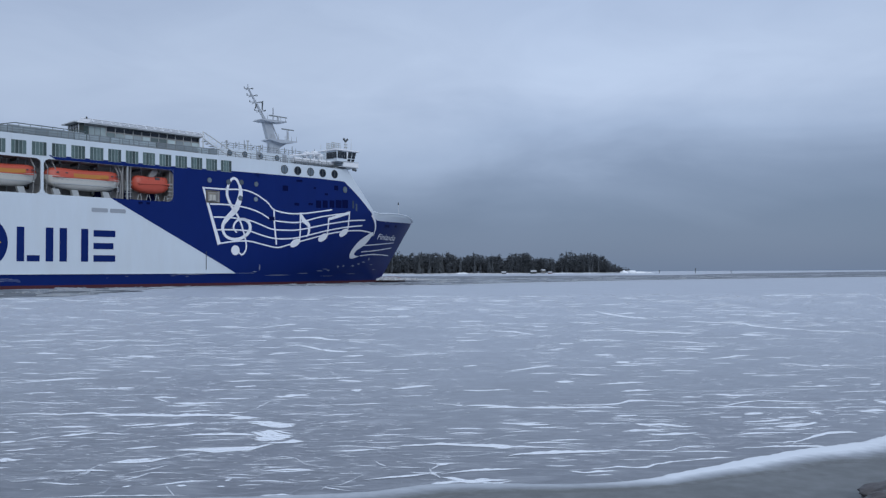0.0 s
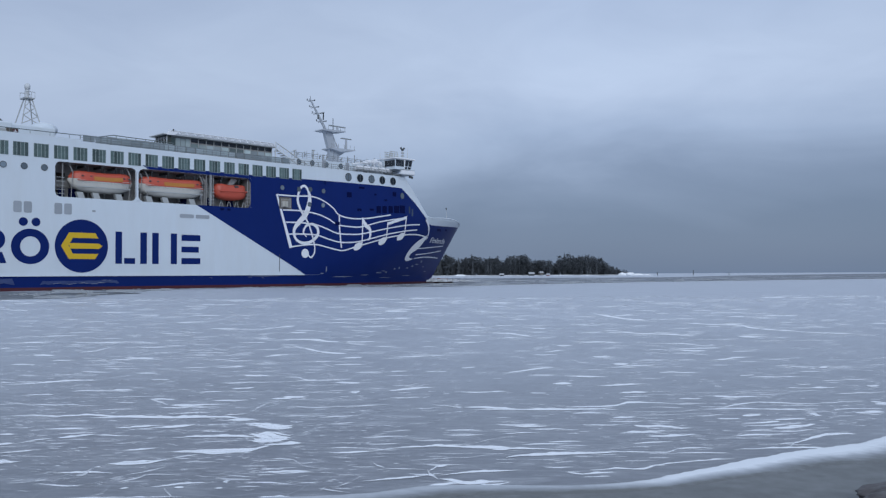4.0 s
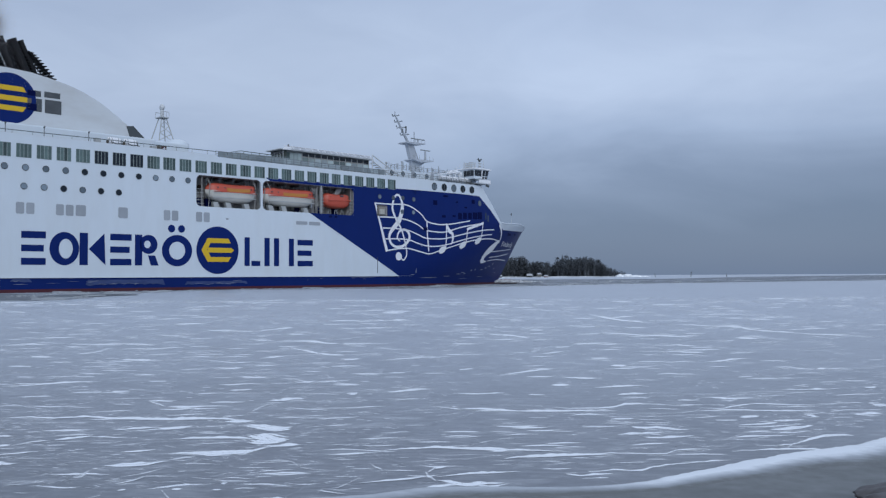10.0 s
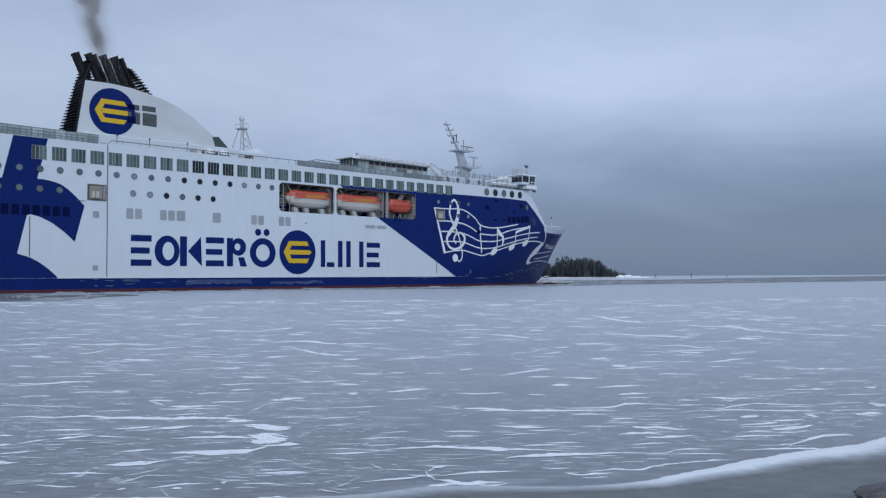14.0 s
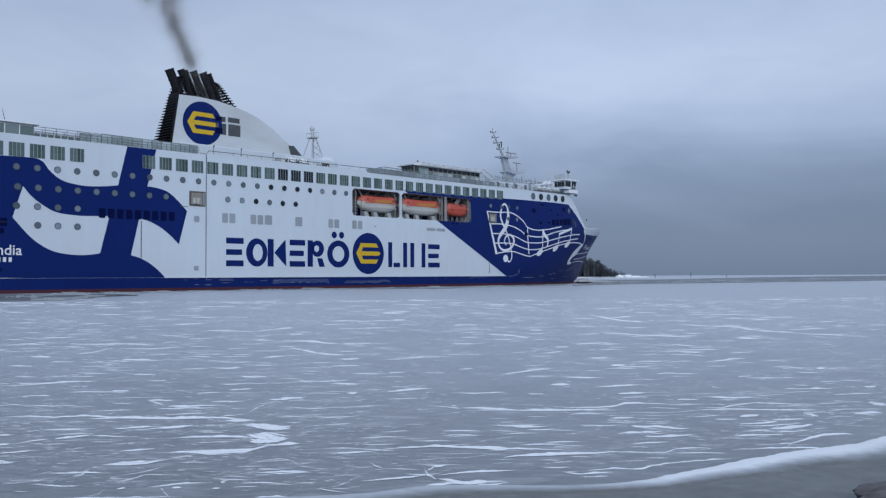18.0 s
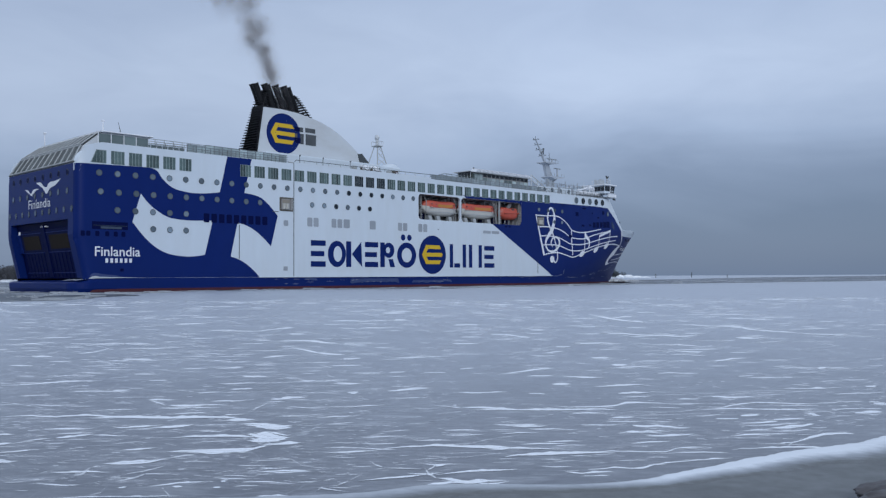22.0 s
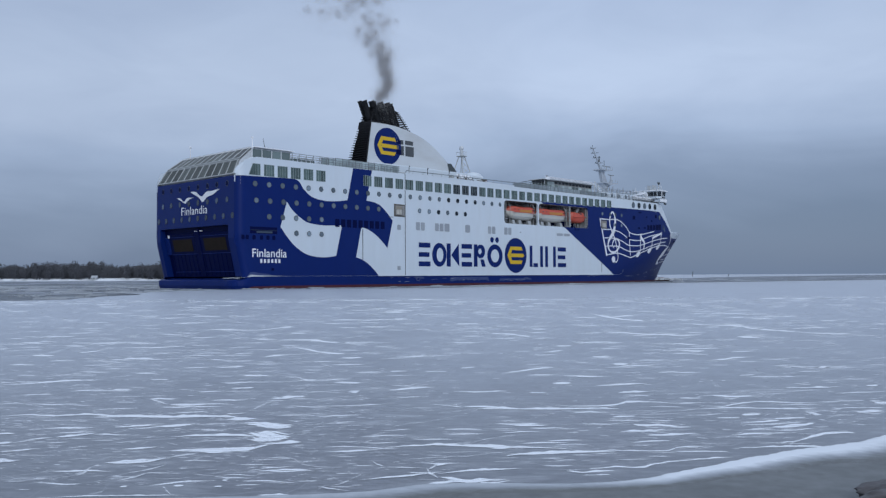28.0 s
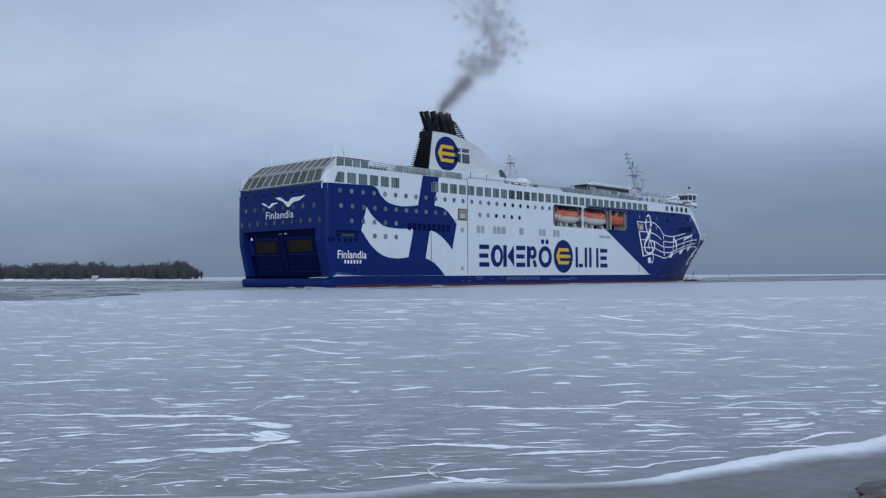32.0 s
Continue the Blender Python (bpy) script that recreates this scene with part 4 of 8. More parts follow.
    vein(0.017, 1.20, (3.65, 19.58), (4.09, 19.68), (4.47, 19.54))
    vein(0.024, 1.20, (6.50, 23.82), (6.95, 23.62), (7.29, 23.60))
    vein(0.021, 1.10, (7.03, 26.36), (7.37, 25.91), (7.73, 25.68))
    vein(0.019, 1.20, (6.43, 20.99), (6.96, 21.25), (7.38, 21.66), (8.01, 21.93))
    vein(0.015, 1.20, (2.85, 16.32), (3.43, 16.55), (4.04, 16.70))
    vein(0.019, 1.30, (3.12, 15.38), (3.42, 15.51), (3.75, 15.50))
    vein(0.022, 1.30, (2.10, 16.78), (2.52, 16.76))
    vein(0.018, 1.20, (2.74, 17.87), (3.28, 17.85))
    vein(0.018, 1.30, (6.23, 15.95), (6.72, 16.01), (7.04, 16.00), (7.51, 16.07))
    vein(0.013, 0.90, (6.73, 16.60), (7.09, 16.33))
    vein(0.019, 1.20, (8.02, 16.21), (8.28, 16.20))
    vein(0.018, 1.20, (8.49, 19.36), (8.80, 19.46))
    vein(0.030, 1.35, (9.33, 36.98), (10.50, 36.45), (11.19, 35.57), (12.25, 35.08), (12.02, 33.59), (12.22, 32.53), (12.84, 31.50), (13.26, 30.54), (14.17, 29.89), (15.27, 28.98))


crack_lines()


def snow_streaks():
    """Thin streaks of blown snow lying about the ice, roughly along the shore, spaced and sized to fit the camera's
    view.
    """
    rnd = random.Random(77)
    for i in range(6400):
        below = 42 + 350 * rnd.random() ** 1.55
        y = 3205 / below
        x = y * rnd.uniform(-0.62, 0.62)
        if y < 8.6 + max(0.0, (x - 0.3) * 0.58):
            continue
        if noise.noise((x * 0.30, y * 0.22, 3.3)) < rnd.uniform(-0.45, 0.30):
            continue
        if below > 190 and rnd.random() < 0.62:
            continue
        big = rnd.random() ** 3.0
        long = y / 1500 * (5 + 26 * big + 9 * rnd.random()) * (0.75 + below / 500)
        w = y / 1500 * (0.4 + 0.7 * big) * (0.7 + below / 420) * rnd.uniform(0.7, 1.3)
        slope, bow, ph = rnd.gauss(0.04, 0.14), rnd.gauss(0, 0.12), rnd.uniform(0, 9)
        line = []
        for q in range(7):
            u = q / 3 - 1
            line.append((x + u * long, y + (slope * u + bow * u * u + 0.07 * math.sin(4 * u + ph)) * long))
        strong = rnd.uniform(0.14, 0.56) + 0.42 * big + 0.12 * min(1.0, 60 / below)
        strip_into(STREAK_SHEET, line, [w * q for q in (0.25, 0.7, 1.0, 1.1, 0.9, 0.6, 0.2)], [strong * q for q in (0.2, 0.8, 1, 1, 1, 0.7, 0.2)], rnd.uniform(0.0004, 0.0014))
    for i in range(8500):
        # the finest flecks between them
        below = 40 + 330 * rnd.random() ** 1.7
        y = 3205 / below
        x = y * rnd.uniform(-0.60, 0.60)
        if y < 8.8 + max(0.0, (x - 0.3) * 0.58) or noise.noise((x * 0.5, y * 0.12, 7.7)) < rnd.uniform(-0.5, 0.35):
            continue
        long, w = y / 1500 * rnd.uniform(2.5, 9.0) * (0.8 + below / 300), y / 1500 * rnd.uniform(0.35, 0.7)
        slope, strong = rnd.gauss(0.0, 0.5), rnd.uniform(0.25, 0.75)
        line = [(x + u * long, y + slope * u * long) for u in (-1, -0.4, 0.4, 1)]
        strip_into(STREAK_SHEET, line, [0.3 * w, w, 0.9 * w, 0.2 * w], [0.3 * strong, strong, strong, 0.2 * strong], rnd.uniform(0.0004, 0.0014))


snow_streaks()


def hairline_cracks():
    """Fine wandering cracks, whitened by frost, that run across the streaks."""
    rnd = random.Random(19)
    for i in range(90):
        y = 3205 / rnd.uniform(110, 390)
        x = y * rnd.uniform(-0.6, 0.6)
        heading = rnd.choice((rnd.gauss(0.3, 0.3), rnd.gauss(2.8, 0.3)))
        line = []
        for q in range(rnd.randint(8, 22)):
            line.append((x, y))
            heading += rnd.gauss(0, 0.22)
            x, y = x + 0.16 * math.cos(heading), y + 0.16 * math.sin(heading)
        if min(p[1] - max(0.0, (p[0] - 0.3) * 0.58) for p in line) < 8.7:
            continue
        w = line[0][1] / 1500 * rnd.uniform(0.5, 0.9)
        c = rnd.uniform(0.3, 0.55)
        strip_into(CRACK_SHEET, line, [w] * len(line), [c * min(1.0, 0.4 + 0.3 * min(q, len(line) - 1 - q)) for q in range(len(line))], rnd.uniform(0.0004, 0.0014))


hairline_cracks()
for sheet_name, (sheet_v, sheet_f, sheet_c), label, kind_word in (("snow_drift", DRIFT_SHEET, "white drifts of snow caught along cracks in the ice", "snow drift"),
                                                                  ("ice_crack", CRACK_SHEET, "pale frosted cracks in grey ice", "ice crack"),
                                                                  ("snow_streaks", STREAK_SHEET, "thin streaks of wind-blown snow scattered over grey ice", "snow")):
    sheet_mesh = mesh_of(sheet_name, sheet_v, sheet_f)
    sheet_layer = sheet_mesh.attributes.new("snow_cover", "FLOAT", "POINT")
    sheet_layer.data.foreach_set("value", sheet_c)
    tagged(piece(sheet_name, sheet_mesh, M_DRIFT), label, kind_word, kind="stuff")


def shore_rock():
    bm = bmesh.new()
    bmesh.ops.create_icosphere(bm, subdivisions=5, radius=1.0)
    for v in bm.verts:
        d = v.co.copy()
        k = 1 + 0.20 * noise.noise(d * 1.9) + 0.10 * noise.noise(d * 4.5) + 0.05 * noise.noise(d * 11) + 0.02 * noise.noise(d * 30)
        v.co = Vector((d.x * 1.1, d.y * 0.7, max(d.z, -0.35) * 0.28)) * k
    rock = part("shore_rock", bm, M_ROCK, None, smooth=True, at=pose(4.76, 7.75, 0.01, 0, 0, 14))
    tagged(rock, "dark wet reddish granite rock lying on the shore ice", "rock")


shore_rock()

# ---------------------------------------------------------------- far shores


def conifer(verts, faces, x, y, z, h, rnd):
    base = len(verts)
    w = h * rnd.uniform(0.11, 0.18)
    levels = 9
    for q in range(levels):
        u = q / levels
        zc = z + h * (0.10 + 0.9 * u)
        r = w * (1 - u) ** 0.8 + 0.15
        for s in range(7):
            a = 2 * math.pi * (s + rnd.random()) / 7
            rr = r * rnd.uniform(0.55, 1.25)
            b = len(verts)
            cx, cy = x + rr * 0.35 * math.cos(a), y + rr * 0.35 * math.sin(a)
            ex, ey = x + rr * math.cos(a), y + rr * math.sin(a)
            t = h * rnd.uniform(0.09, 0.16)
            verts.extend(((cx, cy, zc + t), (ex - 0.35 * rr * math.sin(a), ey + 0.35 * rr * math.cos(a), zc - t * 0.5), (ex + 0.35 * rr * math.sin(a), ey - 0.35 * rr * math.cos(a), zc - t * 0.7)))
            faces.append((b, b + 1, b + 2))
    b = len(verts)
    verts.extend(((x - 0.3, y, z + h * 0.7), (x + 0.3, y, z + h * 0.7), (x, y, z + h * 1.04), (x, y - .3, z + h * .7)))
    faces.extend(((b, b + 1, b + 2), (b, b + 3, b + 2)))
    trunk_into(verts, faces, x, y, z, h * 0.9, 0.22)
    return base


def trunk_into(verts, faces, x, y, z, h, r):
    b = len(verts)
    for zz, rr in ((z - 0.6, r), (z + h, r * 0.25)):
        for s in range(5):
            a = 2 * math.pi * s / 5
            verts.append((x + rr * math.cos(a), y + rr * math.sin(a), zz))
    for s in range(5):
        t = (s + 1) % 5
        faces.append((b + s, b + t, b + 5 + t, b + 5 + s))


def leafless(verts, faces, x, y, z, h, rnd):
    """A broad crown of many small twig clumps on forked limbs."""
    trunk_into(verts, faces, x, y, z, h * 0.75, 0.25)
    r = h * rnd.uniform(0.22, 0.34)
    for s in range(400):
        a, b, c = rnd.uniform(0, 6.283), rnd.random() ** 0.6, rnd.uniform(-1, 1)
        d = math.sqrt(max(0, 1 - c * c))
        px, py, pz = x + r * b * d * math.cos(a), y + r * b * d * math.sin(a), z + h * 0.50 + h * 0.47 * c * b
        q = len(verts)
        e = rnd.uniform(0.4, 1.0) * h * 0.036
        verts.extend(((px + e * rnd.uniform(-1, 1), py + e * rnd.uniform(-1, 1), pz + e), (px - e * rnd.uniform(0.4, 1.2), py + e * rnd.uniform(-1, 1), pz - e * rnd.uniform(0.2, 1)), (px + e * rnd.uniform(0.4, 1.2), py + e * rnd.uniform(-1, 1), pz - e * rnd.uniform(0.2, 1))))
        faces.append((q, q + 1, q + 2))


def pine(verts, faces, x, y, z, h, rnd):
    """A bare trunk under a broken crown of flat needle clumps."""
    trunk_into(verts, faces, x, y, z, h * 0.85, 0.24)
    wide_r = h * rnd.uniform(0.16, 0.27)
    for q in range(rnd.randint(10, 15)):
        u = rnd.random() ** 0.8
        zc = z + h * (0.96 - 0.80 * u)
        a, d = rnd.uniform(0, 6.283), wide_r * rnd.random() * (0.35 + 0.9 * math.sin(math.pi * min(1.0, 0.12 + 0.8 * u)))
        cx, cy = x + d * math.cos(a), y + d * math.sin(a)
        r, t = h * rnd.uniform(0.07, 0.13), h * rnd.uniform(0.035, 0.06)
        for s in range(26):
            b = len(verts)
            px, py, pz = cx + r * rnd.gauss(0, 0.5), cy + r * rnd.gauss(0, 0.5), zc + t * rnd.gauss(0, 0.7)
            e = h * rnd.uniform(0.022, 0.05)
            for _ in range(3):
                verts.append((px + e * rnd.uniform(-1.3, 1.3), py + e * rnd.uniform(-1.3, 1.3), pz + e * rnd.uniform(-0.8, 0.8)))
            faces.append((b, b + 1, b + 2))


def land(name, left, right, depth, rise, label, seed):
    """A low snowy shore between two points of its front line."""
    a, b = Vector((*left, 0)), Vector((*right, 0))
    along = (b - a)
    back = Vector((-along.y, along.x, 0)).normalized() * depth
    verts, faces = [], []
    k = 90
    for i in range(k + 1):
        u = i / k
        ends = min(1.0, min(u, 1 - u) * 9) ** 0.6
        p = a + along * u
        jut = back.normalized() * (noise.noise((u * 14, seed, 0)) * depth * 0.12)
        for q, h in enumerate((-0.3, 0.35, 0.75, 1.0, 1.0, -0.3)):
            v = (0, 0.03, 0.1, 0.35, 0.8, 1.0)[q]
            bump = 1 + 0.6 * noise.noise((u * 22, q * 0.7, seed))
            verts.append((*(p + jut + back * v * (0.35 + 0.65 * ends)).xy, h * rise * ends * bump if h > 0 else -0.3))
    for i in range(k):
        for q in range(5):
            s = i * 6 + q
            faces.append((s, s + 6, s + 7, s + 1))
    return tagged(piece(name, mesh_of(name, verts, faces, True), M_BANK), label, "shore", kind="structure")


def wood(name, left, right, depth, rise, count, tall, conifers, label, seed, profile, pines=False):
    rnd = random.Random(seed)
    a, b = Vector((*left, 0)), Vector((*right, 0))
    along = b - a
    back = Vector((-along.y, along.x, 0)).normalized() * depth
    sets = {True: ([], []), False: ([], [])}
    for i in range(count):
        u, v = rnd.uniform(0.0, 1.0), 0.09 + 0.7 * rnd.random()
        ev = profile(u)
        if ev <= 0.02:
            continue
        p = a + along * u + back * v
        h = tall * ev * (0.62 + 0.46 * rnd.random() ** 1.2)
        kind = rnd.random() < conifers
        vs, fs = sets[kind]
        (conifer if kind else pine if pines else leafless)(vs, fs, p.x, p.y, rise * 0.8, h, rnd)
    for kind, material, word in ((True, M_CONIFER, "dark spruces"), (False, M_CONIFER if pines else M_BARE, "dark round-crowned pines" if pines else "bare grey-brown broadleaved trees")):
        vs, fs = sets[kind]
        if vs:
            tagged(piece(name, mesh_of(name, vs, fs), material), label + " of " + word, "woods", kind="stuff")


def small_house(at, w, d, h, wall_mat, label):
    root = empty("small_house", label, "house")
    root.matrix_basis = at
    part("wall", boxes((-w / 2, w / 2, -d / 2, d / 2, -0.5, h)), wall_mat, root)
    bm = bmesh.new()
    o = 0.4
    pts = [(-w / 2 - o, -d / 2 - o, h - 0.1), (w / 2 + o, -d / 2 - o, h - 0.1), (w / 2 + o, d / 2 + o, h - 0.1), (-w / 2 - o, d / 2 + o, h - 0.1), (-w / 2 - o, 0, h + d * 0.42), (w / 2 + o, 0, h + d * 0.42)]
    vs = [bm.verts.new(p) for p in pts]
    for f in ((0, 1, 5, 4), (2, 3, 4, 5), (0, 4, 3), (1, 2, 5), (0, 3, 2, 1)):
        bm.faces.new([vs[i] for i in f])
    part("roof", bm, M_ROOF, root, "snow-covered gabled roof")
    for i in range(max(1, int(w / 3))):
        x = -w / 2 + (i + 0.5) * w / max(1, int(w / 3))
        part("window", boxes((x - 0.5, x + 0.5, -d / 2 - 0.05, -d / 2 + 0.02, h * 0.35, h * 0.75)), M_GLASS_DARK, root)


def far_shores():
    # wooded island ahead of the ferry
    L, R = (-130, 860), (197, 830)
    land("island_shore", L, R, 70, 1.0, "snow-covered shore of a wooded island", 3.1)

    skyline = ((0.0, 17), (0.28, 17.4), (0.40, 18), (0.42, 14.5), (0.462, 14.5), (0.476, 18.8), (0.49, 15), (0.56, 15.5), (0.575, 10.5), (0.59, 16), (0.645, 16.5), (0.66, 12.3), (0.69, 13.5), (0.715, 12.2),
               (0.73, 9.5), (0.75, 13.8), (0.762, 17), (0.79, 16), (0.85, 16), (0.875, 14), (0.895, 10), (0.91, 7), (0.93, 5), (0.955, 3.6), (0.97, 0), (1.0, 0))

    def outline(u):
        for (ua, ha), (ub, hb) in zip(skyline, skyline[1:]):
            if u <= ub:
                return (ha + (hb - ha) * (u - ua) / (ub - ua)) / 16.8 * 1.2
        return 0.0
    wood("island_wood", L, R, 70, 1.0, 1250, 16.8, 0.28, "dense winter wood on the island", 11, outline, pines=True)
    for at, w, d, h, m, lab in ((pose(86, 838, 0.6, 0, 0, 8), 5, 4, 1.3, M_SPAR, "small dark boathouse with a snowy roof"),
                                (pose(57, 842, 0.5, 0, 0, -4), 4, 3, 0.7, M_SPAR, "low dark shed at the island shore"),
                                (pose(96, 842, 1.2, 0, 0, 30), 3.5, 3, 2.0, M_HOUSE, "small pale summer house among the trees"),
                                (pose(102, 835, 0.3, 0, 0, 0), 3, 3, 0.7, M_HOUSE_RED, "little red cabin with a snowy roof")):
        small_house(at, w, d, h, m, lab)
    # skerry at the island's tip
    for x, y, sx, sy, sz in ((174.5, 832, 4.5, 4, 2.7), (181, 831, 6, 6, 2.9), (190, 831, 7, 5, 1.9), (198, 830, 5, 4, 1.1), (16, 851, 7, 4, 1.9)):
        bm = bmesh.new()
        bmesh.ops.create_icosphere(bm, subdivisions=3, radius=1.0)
        for v in bm.verts:
            k = 1 + 0.3 * noise.noise(v.co * 1.8 + Vector((x, 0, 0))) + 0.35 * noise.noise(v.co * 4.1 + Vector((x, 3, 0)))
            v.co = Vector((v.co.x * sx, v.co.y * sy, v.co.z * sz)) * k
        tagged(part("snowy_skerry", bm, M_SNOW, None, smooth=True, at=pose(x, y, -0.2)), "low rock mound covered with snow", "skerry", "snowy mounds")
    # wooded shore behind the stern
    L2, R2 = (-420, 560), (-170, 540)
    land("mainland_shore", L2, R2, 60, 1.5, "snow-covered shore with a low bank", 8.7)

    def outline2(u):
        return (0.90 + 0.10 * math.sin(u * 21) + 0.09 * math.sin(u * 53 + 1) + 0.05 * math.sin(u * 97)) * (1.0 if u < 0.975 else 0.7)
    wood("shore_wood", L2, R2, 60, 1.5, 1000, 11.4, 0.06, "dense low winter wood along the shore", 23, outline2)
    small_house(pose(-226, 548, 1.0, 0, 0, 5), 3, 3, 1.0, M_TRIM, "small pale hut on the snowy bank")
    # spar buoys frozen in
    for x, y, h, lean in ((274 * 0.8, 934 * 0.8, 3.9, 4), (186, 740, 2.4, -6), (250, 745, 1.6, 0)):
        root = empty("spar_buoy", "thin dark spar buoy frozen into the ice", "buoy", "spar buoys in the ice")
        root.matrix_basis = pose(x, y, 0, 0, lean, 0)
        part("pole", tubes(((0, 0, -0.5), (0, 0, h), 0.32, 0.22)), M_SPAR, root)
        part("topmark", tubes(((0, 0, h), (0, 0, h + 0.7), 0.5, 0.12)), M_SPAR, root)


far_shores()

# ---------------------------------------------------------------- the ferry
# ship space: x forward from the stern, y to port, z up from the waterline


def stern_x(z):
    """How far forward the stern plating lies: it slopes in under the ramp deck."""
    return 0.0 if z > 8.2 else (8.2 - max(z, 1.75)) / 6.45 * 1.5


def half(x, z):
    """Half breadth of the starboard side."""
    k = min(max(z / 13.7, 0.0), 1.0)
    end, begin, p = 161.7 + 10.5 * k, 103 + 24 * k, 2.0 + 1.4 * k
    u = min(max((x - begin) / (end - begin), 0.0), 1.0)
    b = 13.8 * (1 - u ** p)
    d = x - stern_x(z)
    if d < 1.2:
        d = max(d, 0.0)
        b -= 1.2 - math.sqrt(max(0.0, 1.44 - (1.2 - d) ** 2))
    return b


# Port half widened so the stern's far edge fits the camera's view.
PORT = 1.04


def wide(y):
    """Where a mark across the stern is put, spread to port to fit the camera's view."""
    return 1.03 * y + 0.41


def top_z(x):
    """Upper edge of the side plating."""
    if x < 1.2:
        return 18.7 + 2.6 * x / 1.2
    if x < 3.7:
        return 21.3 + 0.7 * (x - 1.2) / 2.5
    if x < 140.8:
        return 22.0
    if x < 148.9:
        return 22.0 - (x - 140.8) / 8.1 * 8.2
    return 13.8 + 0.05 * min(x - 148.9, 7.0) - 0.9 * (max(0.0, x - 158.6) / 13.6) ** 2


FERRY = empty("ferry", "large blue and white car ferry with painted music notes", "ship")
LEVELS = [-1.6, -0.6, -0.2, 0.12, 1.75, 3.0, 4.5, 6.0, 7.5, 9.0, 10.8, 12.2, 13.5, 14.0, 16.0, 17.4, 18.7, 20.2, 22.0]
STATIONS = [0, .1, .3, .6, 1.2, 2.4, 3.7, 6, 12, 20, 30, 38.5, 50, 60, 69.7, 82, 94, 103.3, 108, 112, 116, 119, 122, 125, 128, 131, 134, 136, 138, 140.8, 142.4, 144.0, 145.7, 147.3, 148.9, 150.4, 153, 154.5, 156, 158, 160, 162, 164, 166, 167.5, 169, 170, 170.8, 171.6, 172.2]
REC = (69.7, 103.3, 13.5, 18.7)


def side_grid(side):
    """Plating of one side, with the boat recess left open to starboard."""
    verts, faces, index = [], [], {}
    for i, s in enumerate(STATIONS):
        for j, lev in enumerate(LEVELS):
            k = min(max(lev / 13.7, 0), 1)
            end = 161.7 + 10.5 * k
            x = s if s < 100 else 100 + (s - 100) * (end - 100) / 72.2
            zt = top_z(x)
            z = lev if lev <= 13.5 else 13.5 + (lev - 13.5) * (zt - 13.5) / 8.5
            if s < 6:
                x = s + stern_x(z) * (1 - s / 6)
            b = half(x, z) * (-1 if side < 0 else PORT)
            index[i, j] = len(verts)
            verts.append((x, b, z))
    for i in range(len(STATIONS) - 1):
        for j in range(len(LEVELS) - 1):
            if side < 0 and REC[0] - 0.01 <= STATIONS[i] < REC[1] - 0.01 and REC[2] - 0.01 <= LEVELS[j] < REC[3] - 0.01:
                continue
            q = (index[i, j], index[i + 1, j], index[i + 1, j + 1], index[i, j + 1])
            faces.append(q if side < 0 else q[::-1])
    return verts, faces


def hull():
    for side, word in ((-1, "hull_side_starboard"), (1, "hull_side_port")):
        v, f = side_grid(side)
        me = mesh_of("hull_side", v, f, True)
        for m in (M_WHITE, M_BLUE, M_RED):
            me.materials.append(m)
        for p in me.polygons:
            zc = max(v[i][2] for i in p.vertices)
            xc = max(v[i][0] for i in p.vertices)
            xm = min(v[i][0] for i in p.vertices)
            p.material_index = 2 if zc <= 0.13 else 1 if zc <= 1.76 or (xc < 6.5 and zc < 18.0) or (xm > 118.5 and zc < 12.3) else 0
        piece("hull_side", me, M_WHITE, FERRY)
    # decks
    for name, xs, z_of in (("top_deck", [s for s in STATIONS if 3.6 < s < 140.7], lambda x: 21.9), ("forecastle_deck", [148.6 + i * 2.27 for i in range(11)], lambda x: 13.1)):
        v, f = [], []
        for x in xs:
            z = z_of(x)
            b = half(min(x, 171.6), z) - 0.05
            v += [(x, -b, z), (x, b * PORT, z)]
        for i in range(len(xs) - 1):
            f.append((2 * i, 2 * i + 2, 2 * i + 3, 2 * i + 1))
        piece(name, mesh_of(name, v, f), M_DECK, FERRY)
    # sloping front of the superstructure
    v, f = [], []
    xs = [140.8 + 8.1 * i / 6 for i in range(7)]
    for x in xs:
        z = top_z(x)
        b = half(x, z)
        v += [(x, -b, z), (x, -b * 0.5, z + 0.02), (x, 0, z + 0.03), (x, b * PORT, z)]
    for i in range(6):
        for q in range(3):
            a = 4 * i + q
            f.append((a, a + 4, a + 5, a + 1))
    piece("front_bulkhead", mesh_of("front_bulkhead", v, f, True), M_WHITE, FERRY)
    # inner faces of the forecastle bulwark and its rounded white rim
    bm = bmesh.new()
    line = [Vector((x, -half(min(x, 171.65), top_z(x)), top_z(x))) for x in [148.6 + i * 23.05 / 14 for i in range(15)]]
    for a, b in zip(line, line[1:]):
        tube_into(bm, a, b, 0.16, sides=6)
        tube_into(bm, (a.x, -a.y * PORT, a.z), (b.x, -b.y * PORT, b.z), 0.16, sides=6)
    part("bulwark_rim", bm, M_WHITE, FERRY)


hull()


def on_side(x, z, out=0.03):
    return (x, -half(x, z) - out, z)


